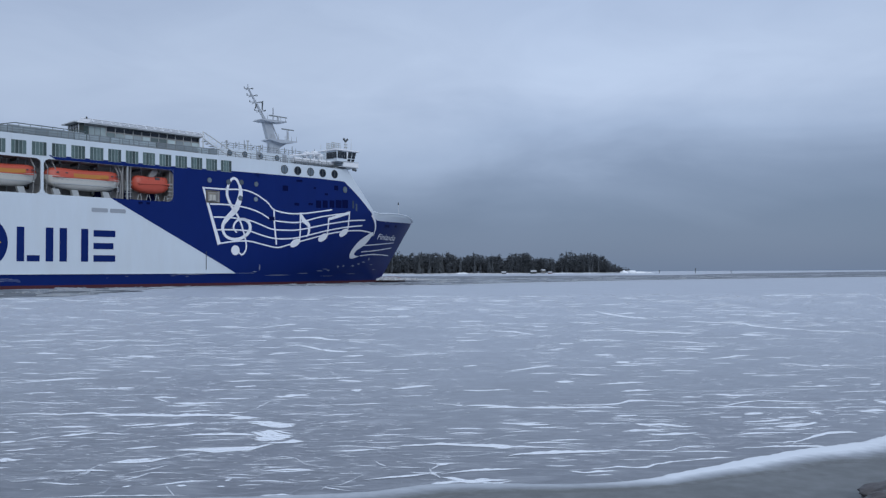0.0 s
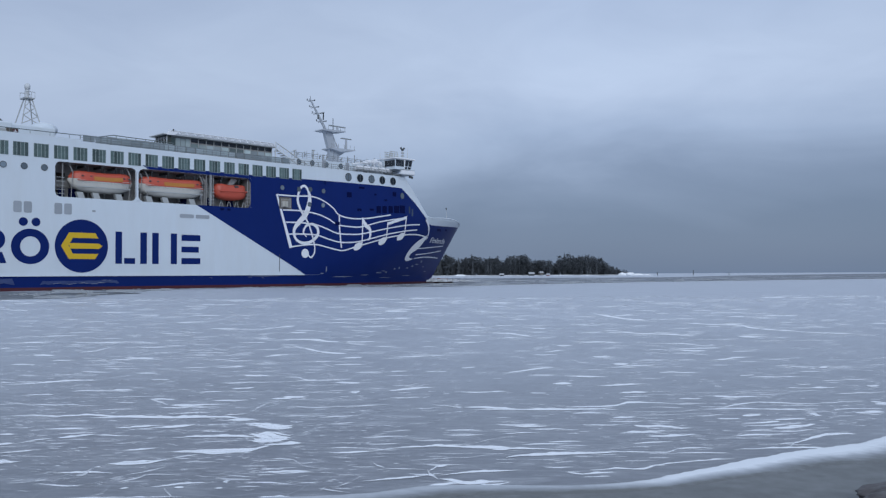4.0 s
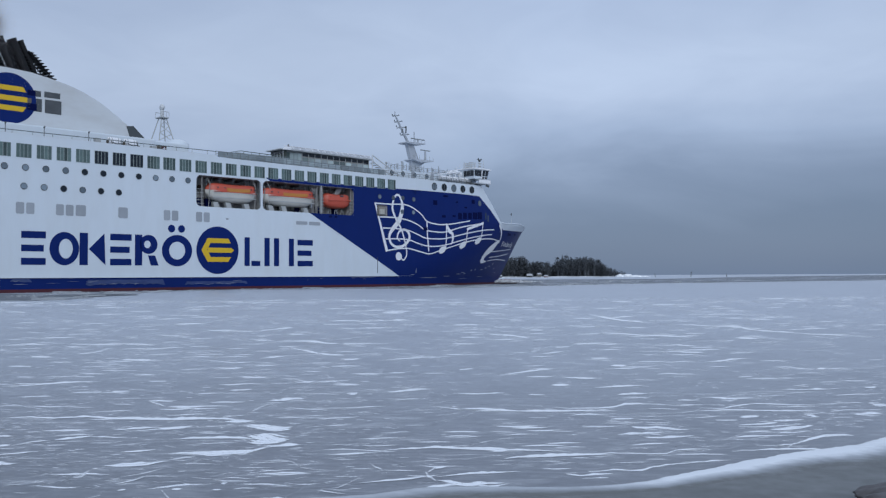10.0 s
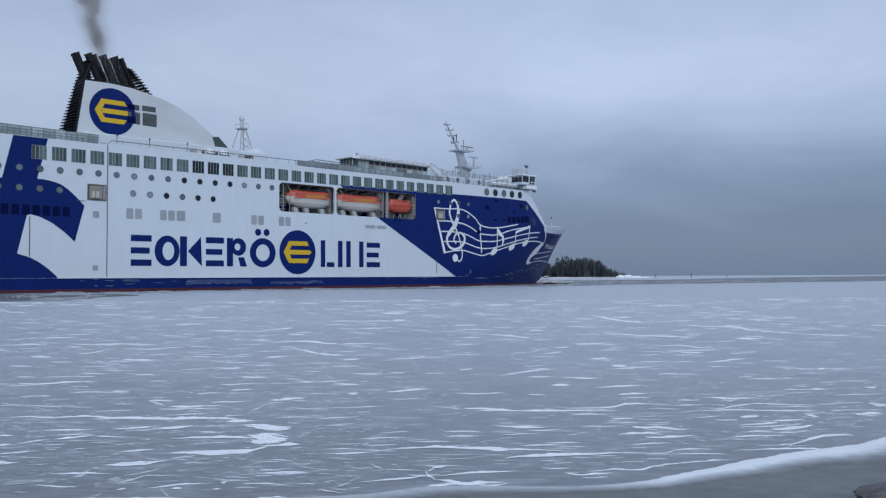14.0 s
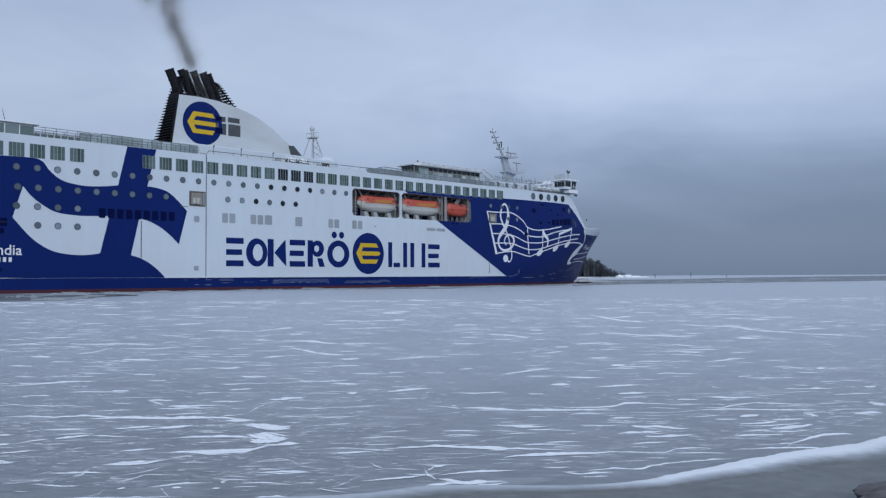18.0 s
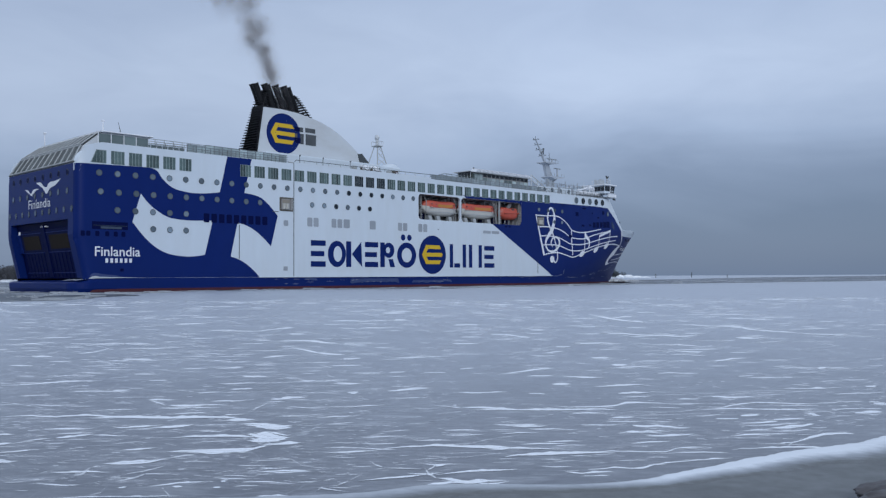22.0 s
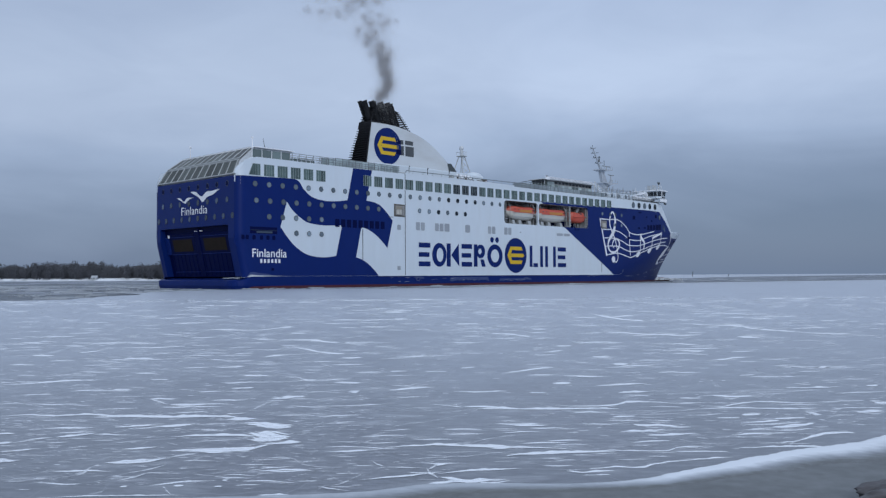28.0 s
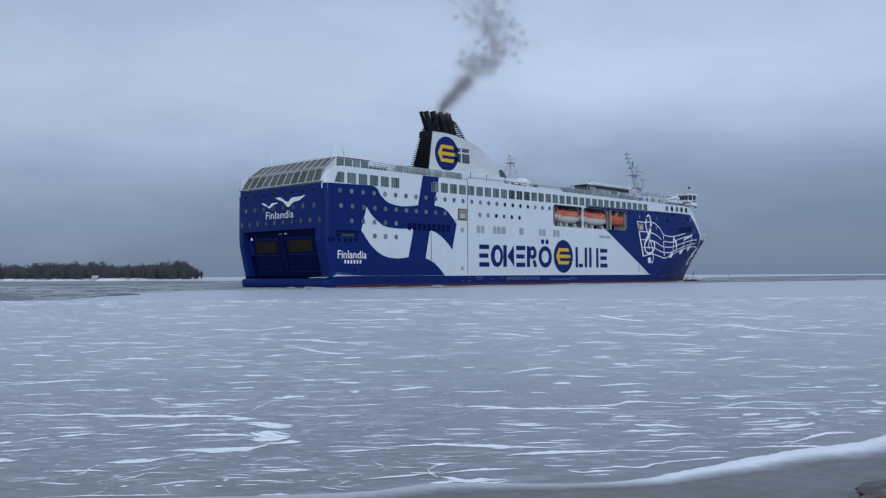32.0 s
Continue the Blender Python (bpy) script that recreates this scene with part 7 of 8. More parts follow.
def lifeboats():
    lifeboat(72.1, 82.2)
    lifeboat(82.95, 94.9)
    resc = piece("rescue_boat", boat_shell(96.6, 103.3, -12.3, 14.75, 16.15, 1.3, 0.0), M_ORANGE, FERRY, label="orange rescue boat with a cabin")
    piece("cabin", boat_cover(96.8, 103.1, -12.3, 16.15, 17.45, 1.2), M_ORANGE, resc)
    for i in range(4):
        part("cabin_rail", tubes(((98.0 + 1.2 * i, -13.45, 16.9), (98.3 + 1.2 * i, -12.6, 17.55), 0.05), sides=5), M_FRAME, resc)
    part("davit_arm", prism([(99.4, 17.3), (100.3, 17.3), (101.6, 18.6), (100.2, 18.6)], -12.6, -12.2), M_RECESS, resc)
    part("fender", tubes(((97.3, -13.62, 16.15), (102.7, -13.6, 16.3), 0.12), sides=6), M_ORANGE, resc)
    part("hatch", boxes((100.3, 101.1, -13.5, -13.1, 16.95, 17.3), bevel=0.08), M_FRAME, resc)


lifeboats()


def rail_run(xa, xb, y, z, pitch=1.6, tall=1.05, name="railing"):
    bm = bmesh.new()
    for h in (tall, tall * 0.62, tall * 0.3):
        tube_into(bm, (xa, y, z + h), (xb, y, z + h), 0.035 if h < tall else 0.05, sides=5)
    run = part(name, bm, M_RAIL, FERRY, "grey deck railing")
    post = mesh_of("post", [(a, b, c) for c in (0, tall) for a, b in ((-.035, -.035), (.035, -.035), (.035, .035), (-.035, .035))], [(0, 1, 5, 4), (1, 2, 6, 5), (2, 3, 7, 6), (3, 0, 4, 7)])
    post.materials.append(M_RAIL)
    for i in range(int((xb - xa) / pitch) + 1):
        piece("post", post, None, run, pose(xa + i * pitch, y, z))
    return run


def upper_works():
    rail_run(12.5, 37.5, -13.45, 22.0)
    rail_run(73.5, 113.0, -13.45, 22.0)
    # a single rail on a low bulwark amidships
    low_rail = part("railing", tubes(((38.6, -13.6, 22.05), (39.2, -13.6, 22.75), 0.06), ((39.2, -13.6, 22.75), (73.5, -13.6, 22.95), 0.06), sides=6), M_SCREEN_FRAME, FERRY, "single grey deck rail")
    for i in range(12):
        x = 41.0 + 2.8 * i
        part("post", tubes(((x, -13.6, 22.0), (x, -13.6, 22.76 + 0.0058 * (x - 39.2)), 0.035), sides=5), M_RAIL, low_rail)
    part("bulwark", boxes((38.6, 73.5, -13.72, -13.66, 21.95, 22.3)), M_WHITE, FERRY)
    # rescue gear cabinet
    sign = part("gear_cabinet", boxes((63.2, 64.8, -13.0, -12.6, 22.0, 23.0), bevel=0.03), M_DOOR_FRAME, FERRY, "small brown gear cabinet with a red and white sign")
    part("sign_panel", boxes((64.05, 64.7, -13.04, -13.0, 22.25, 22.85)), M_RED, sign)
    part("sign_bar", boxes((64.12, 64.63, -13.06, -13.04, 22.5, 22.6)), M_ART, sign)
    part("sign_bar", boxes((64.32, 64.43, -13.07, -13.04, 22.32, 22.78)), M_ART, sign)
    rail_run(12.5, 113.0, 12.7, 22.0)
    rail_run(114.0, 138.0, -11.2, 23.8, pitch=2.4)
    rail_run(114.0, 138.5, -13.0, 22.0)
    rail_run(13.0, 34.0, -9.0, 23.2, tall=1.0)
    # glazed wind screens on the sun deck
    for i in range(12):
        x = 18.0 + 1.62 * i
        z = 23.25 + (0.25 if i > 1 else 0.0) - 0.012 * i
        part("wind_screen", boxes((x, x + 1.5, -13.3, -13.24, 22.1, z)), M_TEAL, FERRY, "green-tinted glass wind screen")
        part("screen_rail", boxes((x, x + 1.62, -13.38, -13.2, z, z + 0.06)), M_RAIL, FERRY)
        part("screen_rail", boxes((x, x + 1.62, -13.36, -13.22, 22.6, 22.65)), M_TRIM, FERRY)
        part("post", boxes((x - 0.08, x, -13.36, -13.2, 22.0, z + 0.06)), M_RAIL, FERRY)
    part("deck_house", boxes((12.6, 20.0, -8.5, 8.0, 21.9, 23.6), bevel=0.08), M_WHITE, FERRY)
    part("deck_house", boxes((22.0, 37.0, -9.0, 8.4, 21.9, 23.4), bevel=0.08), M_WHITE, FERRY)
    for i in range(7):
        part("screen", boxes((13.2 + 1.0 * i, 14.0 + 1.0 * i, -8.56, -8.5, 22.4, 23.3)), M_SCREEN, FERRY)
    for i in range(20):
        x = 74.0 + 1.9 * i
        part("wind_screen", boxes((x, x + 1.75, -13.3, -13.25, 22.15, 23.05)), M_WINDBREAK, FERRY, "low glass wind screen")
    screen = part("screen_frame", tubes(((74.6, -12.4, 22.7), (79.0, -12.4, 23.75), 0.07), ((79.0, -12.4, 23.75), (89.4, -12.4, 23.6), 0.07), ((74.6, -12.4, 22.9), (89.4, -12.4, 22.9), 0.05), sides=6), M_SCREEN_FRAME, FERRY, "green-grey framed wind screen rising aft of the pavilion")
    for i in range(9):
        x = 76.4 + 1.6 * i
        top = 22.7 + 0.239 * (x - 74.6) if x < 79 else 23.75 - 0.0144 * (x - 79)
        part("post", tubes(((x, -12.4, 22.0), (x, -12.4, top), 0.05), sides=5), M_SCREEN_FRAME, screen)
        if i < 8:
            part("pane", boxes((x + 0.08, x + 1.52, -12.42, -12.38, 22.1, min(top, 23.5) - 0.08)), M_WINDBREAK, screen)
    # white casing deck amidships
    part("casing", boxes((38.0, 66.5, -6.0, 5.6, 21.9, 25.1), bevel=0.25), M_WHITE, FERRY, "white engine casing")
    part("casing", boxes((62.0, 73.5, -4.5, 4.2, 21.9, 25.2), bevel=0.3), M_WHITE, FERRY)
    bm = bmesh.new()
    bmesh.ops.create_uvsphere(bm, u_segments=20, v_segments=10, radius=2.1)
    for v in bm.verts:
        v.co.z *= 0.55
    part("dome", bm, M_WHITE, FERRY, "white dome housing", at=pose(72.5, -2.0, 25.1), smooth=True)
    gear = random.Random(8)
    for x0 in (55.1, 57.7):
        cradle = part("raft_cradle", tubes(((x0, -12.95, 22.0), (x0 + 0.25, -12.95, 23.3), 0.06), ((x0 + 2.3, -12.95, 22.0), (x0 + 2.1, -12.95, 23.2), 0.06), ((x0 - 0.2, -12.9, 22.55), (x0 + 2.6, -12.9, 22.5), 0.07), sides=5), M_FRAME, FERRY, "dark steel life raft cradle")
        part("brace", tubes(((x0 - 0.3, -13.15, 22.1), (x0 + 2.2, -13.15, 22.6), 0.05), ((x0 + 2.3, -13.15, 22.1), (x0 + 0.4, -13.15, 22.75), 0.05), sides=5), M_FRAME, cradle)
        part("release_gear", boxes((x0 - 0.25, x0 + 0.1, -13.2, -12.9, 22.35, 22.85), bevel=0.03), M_DOOR_FRAME, cradle)
        part("release_gear", boxes((x0 + 1.0, x0 + 1.4, -13.2, -13.0, 22.05, 22.4), bevel=0.03), M_RECESS, cradle)
        for z, y in ((22.62, -12.75), (23.15, -12.4)):
            shift = gear.uniform(-0.12, 0.12)
            raft = part("life_raft", tubes(((x0 + 0.1 + shift, y, z), (x0 + 0.3 + shift, y, z), 0.26, 0.36), ((x0 + 0.3 + shift, y, z), (x0 + 2.0 + shift, y, z - 0.02), 0.37), ((x0 + 2.0 + shift, y, z - 0.02), (x0 + 2.2 + shift, y, z - 0.02), 0.36, 0.26), sides=14), M_ART, FERRY, "white life raft canister")
            for u in (0.65, 1.65):
                part("strap", tubes(((x0 + u + shift, y, z), (x0 + u + 0.07 + shift, y, z), 0.395), sides=14), M_RAIL, raft)
    for x, z, w, h in ((53.2, 22.6, 0.9, 0.5), (62.3, 22.1, 1.3, 0.75), (64.2, 22.1, 0.8, 0.5), (66.0, 22.1, 1.6, 0.35)):
        part("deck_locker", boxes((x, x + w, -12.9, -12.1, 22.0, z + h), bevel=0.06), M_TRIM, FERRY)
    for x in (40.2, 45.5, 52.0):
        part("deck_lamp", tubes(((x, -13.3, 22.0), (x, -13.3, 23.6), 0.05), ((x, -13.3, 23.6), (x, -13.5, 23.75), 0.12)), M_FRAME, FERRY)
    part("pipe_run", tubes(((38.0, -12.9, 22.35), (70.0, -12.9, 22.35), 0.12)), M_STEEL, FERRY)
    # bar pavilion
    pav = part("pavilion", boxes((89.6, 110.0, -10.4, -6.8, 21.95, 25.2)), M_RECESS, FERRY, "glazed deck pavilion with a ribbed roof")
    # Dark glass here helps paint in the roof overhang's shadow.
    part("end_wall", prism([(89.0, 22.0), (89.0, 25.0), (89.75, 25.2), (89.75, 22.0)], -10.9, -7.0), M_LOUNGE, pav, "glazed end wall")
    for i in range(5):
        part("end_mullion", boxes((88.9, 89.02, -10.9 + 0.93 * i, -10.8 + 0.93 * i, 22.0, 25.1)), M_STEEL, pav)
    part("end_mullion", boxes((88.88, 89.0, -10.9, -7.0, 23.5, 23.62)), M_STEEL, pav)
    # Dark strip: the overhang's shadow put into the colour.
    part("end_shade", boxes((88.9, 89.0, -10.8, -7.0, 24.5, 25.1)), M_GLASS_DARK, pav)
    part("roof", boxes((88.1, 110.3, -11.4, -6.4, 25.15, 25.35), bevel=0.04), M_STEEL, pav, "pale flat roof edge")
    part("fascia", prism([(88.5, 25.1), (89.0, 25.7), (90.6, 25.8), (90.2, 25.15)], -11.5, -11.3), M_ART, pav)
    bm = bmesh.new()
    for (ya, za), (yb, zb) in (((-11.42, 25.4), (-10.55, 26.0)),):
        lo = [bm.verts.new((x, y, z)) for x, y, z in ((89.4, ya, za), (110.2, ya, za), (110.2, yb, zb), (89.9, yb, zb))]
        hi = [bm.verts.new((v.co.x, v.co.y + 0.05, v.co.z - 0.05)) for v in lo]
        bm.faces.new(lo)
        bm.faces.new(hi[::-1])
        for q in range(4):
            bm.faces.new((lo[q], hi[q], hi[(q + 1) % 4], lo[(q + 1) % 4]))
    part("roof_screen", bm, M_GLASS_GREY, pav, "slanting pale screen along the roof edge")
    for i in range(15):
        x = 89.6 + 1.47 * i
        part("roof_rib", tubes(((x, -11.48, 25.35), (x + 0.12, -10.55, 26.05), 0.06), sides=5), M_ART, pav)
    for y, z in ((-11.48, 25.4), (-11.0, 25.73), (-10.55, 26.05)):
        part("roof_rail", tubes(((89.4, y, z), (110.3, y, z), 0.06), sides=5), M_ART, pav)
    part("roof_lamp", tubes(((90.3, -10.6, 26.0), (90.3, -10.6, 26.3), 0.14), sides=6), M_FRAME, pav)
    for i in range(11):
        x = 93.6 + 1.5 * i
        part("pane", boxes((x, x + 1.3, -10.5, -10.42, 24.45, 25.05)), M_GLASS_DARK, pav)
        part("pane", boxes((x, x + 1.3, -10.5, -10.42, 22.9, 24.2)), (M_SCREEN, M_TEAL, M_WINDBREAK, M_TEAL)[(i * 3 + i // 3) % 4], pav)
    for i in range(4):
        part("pane", boxes((89.8 + 0.93 * i, 90.65 + 0.93 * i, -10.5, -10.42, 22.6, 24.9)), M_TEAL if i else M_GLASS, pav)
    for i in range(12):
        x = 93.45 + 1.5 * i
        part("post", boxes((x - 0.05, x + 0.05, -10.6, -10.4, 21.95, 25.2)), M_TRIM, pav)
    # slanting stair at the front of the pavilion
    top, foot = Vector((110.2, -11.4, 26.2)), Vector((117.6, -11.4, 22.6))
    low, end = Vector((110.2, -11.4, 25.0)), Vector((115.4, -11.4, 22.4))
    stair = part("stair", tubes((top, foot, 0.11), (low, end, 0.10), ((110.2, -11.4, 22.0), top, 0.12), sides=6), M_STEEL, FERRY, "slanting white stair frame")
    for i in range(8):
        u, w = i / 8, (i + 0.6) / 8
        part("lattice_bar", tubes((top.lerp(foot, u), low.lerp(end, w), 0.045), (top.lerp(foot, (i + 1) / 8), low.lerp(end, w), 0.045), sides=4), M_STEEL, stair)
    for i in range(7):
        part("tread", boxes((110.6 + 0.7 * i, 111.1 + 0.7 * i, -11.3, -10.2, 24.6 - 0.36 * i, 24.68 - 0.36 * i)), M_TRIM, stair)
    # forward house
    fwd = part("forward_house", prism([(112.5, 21.95), (112.5, 23.7), (137.5, 24.0), (139.6, 24.0), (140.6, 21.95)], -11.4, 10.8), M_WHITE, FERRY, "low white deck house")
    for x in (115.5, 118.6, 122.0, 125.6, 129.6):
        ob = piece("porthole", PORT_RIM, None, fwd, pose(x, -11.41, 23.1))
        piece("pane", PORT_PANE[False], None, ob)
    for x in (121.0, 126.8, 131.5):
        part("door", boxes((x, x + 0.9, -11.46, -11.38, 22.0, 23.9)), M_GLASS_GREY, fwd)
    for i in range(5):
        x = 128.8 + 1.95 * i
        part("life_raft", tubes(((x, -12.1, 23.1), (x + 1.6, -12.1, 23.1), 0.5), sides=12), M_ART, FERRY, "white life raft canister")
    for x, h in ((117.0, 1.4), (121.5, 1.9), (124.0, 1.2), (137.0, 1.3), (139.2, 1.0)):
        part("deck_vent", tubes(((x, -8.0, 24.2), (x, -8.0, 24.2 + h), 0.12), ((x, -8.0, 24.2 + h), (x, -8.0, 24.35 + h), 0.28)), M_TRIM, FERRY)
    for i in range(10):
        part("post", tubes(((115.5 + 2.5 * i, -10.5, 23.8), (115.5 + 2.5 * i, -10.5, 25.4), 0.04), sides=5), M_RAIL, FERRY)


upper_works()


def bridge():
    """Wheelhouse with overhanging wings."""
    br = part("bridge", prism([(137.2, 22.0), (137.1, 25.5), (142.3, 25.6), (141.0, 22.0)], -11.4, 10.8), M_WHITE, FERRY, "white navigation bridge with overhanging wings")
    for s in (-1, 1):
        e = 1.0 if s < 0 else PORT
        y0, y1 = sorted((s * 11.0 * e, s * 15.0 * e))
        yo = s * 15.0 * e

        def skin(name, outline, material, thick=0.06):
            part(name, prism(outline, min(yo, yo + s * thick), max(yo, yo + s * thick)), material, wing)
        wing = part("bridge_wing", prism([(136.9, 23.35), (136.8, 25.45), (142.9, 25.55), (141.7, 23.35)], y0, y1), M_WHITE, br, "overhanging bridge wing")
        part("roof", boxes((136.4, 143.4, y0 - 0.3, y1 + 0.3, 25.45, 25.75), bevel=0.06), M_ART, wing)
        for i in range(4):
            x = 137.05 + 0.68 * i
            skin("pane", [(x, 23.95), (x, 25.3), (x + 0.6, 25.32), (x + 0.58, 23.97)], M_GLASS_DARK)
        for i in range(2):
            x = 140.15 + 1.2 * i
            skin("pane", [(x - 0.1, 24.1), (x + 0.15, 25.35), (x + 1.25, 25.38), (x + 0.85, 24.12)], M_GLASS_DARK)
            skin("lower_pane", [(x - 0.25, 23.5), (x - 0.15, 23.95), (x + 0.75, 23.97), (x + 0.6, 23.5)], M_GLASS_DARK)
        skin("mullion", [(139.65, 23.4), (139.75, 25.4), (140.1, 25.4), (139.85, 23.4)], M_ART, 0.12)
        for i in range(3):
            ya = s * (11.6 + 1.15 * i) * e
            part("pane", boxes((136.72, 136.86, min(ya, ya + s * 1.0), max(ya, ya + s * 1.0), 24.0, 25.2)), M_GLASS_DARK, wing)
        for i in range(3):
            ya = s * (11.5 + 1.2 * i) * e
            yb = ya + s * 1.05
            part("front_pane", prism([(141.95, 23.8), (142.8, 25.35), (142.86, 25.35), (142.01, 23.8)], min(ya, yb), max(ya, yb)), M_GLASS_DARK, wing)
        # walkway hung under the wing
        walkway = part("walkway", boxes((138.4, 143.2, y0 - 0.2, y1 + 0.2, 22.35, 22.5), bevel=0.03), M_STEEL, wing)
        part("parapet", boxes((138.6, 143.2, min(yo + s * 0.14, yo + s * 0.2), max(yo + s * 0.14, yo + s * 0.2), 22.5, 23.25), bevel=0.02), M_ART, walkway)
        for i in range(6):
            x = 138.5 + 0.93 * i
            part("stanchion", tubes(((x, yo + s * 0.12, 22.4), (x, yo + s * 0.12, 23.45), 0.05), sides=5), M_STEEL, walkway)
        part("handrail", tubes(((138.4, yo + s * 0.12, 23.45), (143.2, yo + s * 0.12, 23.45), 0.05), sides=5), M_STEEL, walkway)
        part("bracket", prism([(139.4, 20.9), (138.0, 22.4), (142.4, 22.4), (141.2, 21.3)], s * 12.6 * e - 0.4, s * 12.6 * e + 0.4), M_WHITE, wing)
        part("wing_lamp", tubes(((141.6, yo, 22.0), (142.5, yo + s * 0.1, 21.9), 0.22, 0.28), sides=8), M_FRAME, wing)
        for ob in [wing] + list(wing.children_recursive):
            for v in ob.data.vertices:
                v.co.x = 140.1 + (v.co.x - 140.1) * 0.84
                v.co.y = v.co.y * 0.965
    for i in range(14):
        y = -10.8 + 1.55 * i
        part("pane", boxes((141.9, 142.25, y, y + 1.3, 24.2, 25.4)), M_GLASS_DARK, br)
    part("roof", boxes((136.8, 142.8, -11.2, 10.6, 25.5, 25.72), bevel=0.06), M_ART, br)
    for x, y, h in ((142.3, -12.9, 2.6), (141.9, -13.4, 1.5), (141.6, -12.2, 1.0), (139.8, -12.8, 0.9), (136.2, -13.0, 1.2), (135.4, -12.0, 0.9), (141.8, -5.0, 1.6)):
        part("aerial", tubes(((x, y, 25.7), (x, y, 25.7 + h), 0.06, 0.04), sides=5), M_STEEL, br)
    light = part("searchlight", tubes(((140.6, -13.2, 25.7), (140.6, -13.2, 27.6), 0.12), sides=8), M_STEEL, br)
    part("lamp_head", tubes(((140.6, -13.2, 27.55), (140.1, -13.2, 28.15), 0.2), ((140.6, -13.2, 27.55), (141.15, -13.2, 28.1), 0.2), sides=8), M_FRAME, light)
    for z in (26.3, 26.9):
        part("lamp_head", boxes((140.35, 140.95, -13.4, -13.0, z, z + 0.25), bevel=0.04), M_TRIM, light)
    basket = part("crow_basket", boxes((137.3, 139.4, -13.0, -11.4, 25.75, 25.9)), M_TRIM, br, "railed basket on the bridge roof")
    for i in range(6):
        x = 137.3 + 0.42 * i
        part("stanchion", tubes(((x, -13.0, 25.8), (x, -13.0, 27.1), 0.07), sides=4), M_TRIM, basket)
        part("stanchion", tubes(((x, -11.4, 25.8), (x, -11.4, 27.1), 0.07), sides=4), M_TRIM, basket)
    for z in (26.2, 26.65, 27.1):
        part("handrail", tubes(((137.3, -13.0, z), (139.4, -13.0, z), 0.06), ((137.3, -11.4, z), (139.4, -11.4, z), 0.06), sides=4), M_TRIM, basket)
    for i in range(12):
        x = 114.6 + 1.75 * i
        part("deck_fitting", tubes(((x, -12.0, 24.0), (x, -12.0, 24.5 + 0.5 * ((i * 7) % 3)), 0.07), ((x, -12.0, 24.4), (x + 0.35, -12.0, 24.5), 0.1), sides=6), M_RAIL, FERRY)
    for x, z, r in ((131.2, 24.3, 0.45), (133.0, 24.5, 0.55), (134.4, 24.2, 0.4)):
        part("winch", tubes(((x, -12.6, z), (x + 0.9, -12.4, z + 0.1), r), ((x + 0.4, -12.5, 23.0), (x + 0.4, -12.5, z), 0.15), sides=10), M_ART, FERRY)
    part("crane_arm", tubes(((127.6, -12.6, 23.6), (134.6, -12.8, 24.7), 0.16), ((134.6, -12.8, 24.7), (135.2, -12.8, 23.6), 0.12), sides=6), M_ART, FERRY, "white stowed crane arm")


bridge()


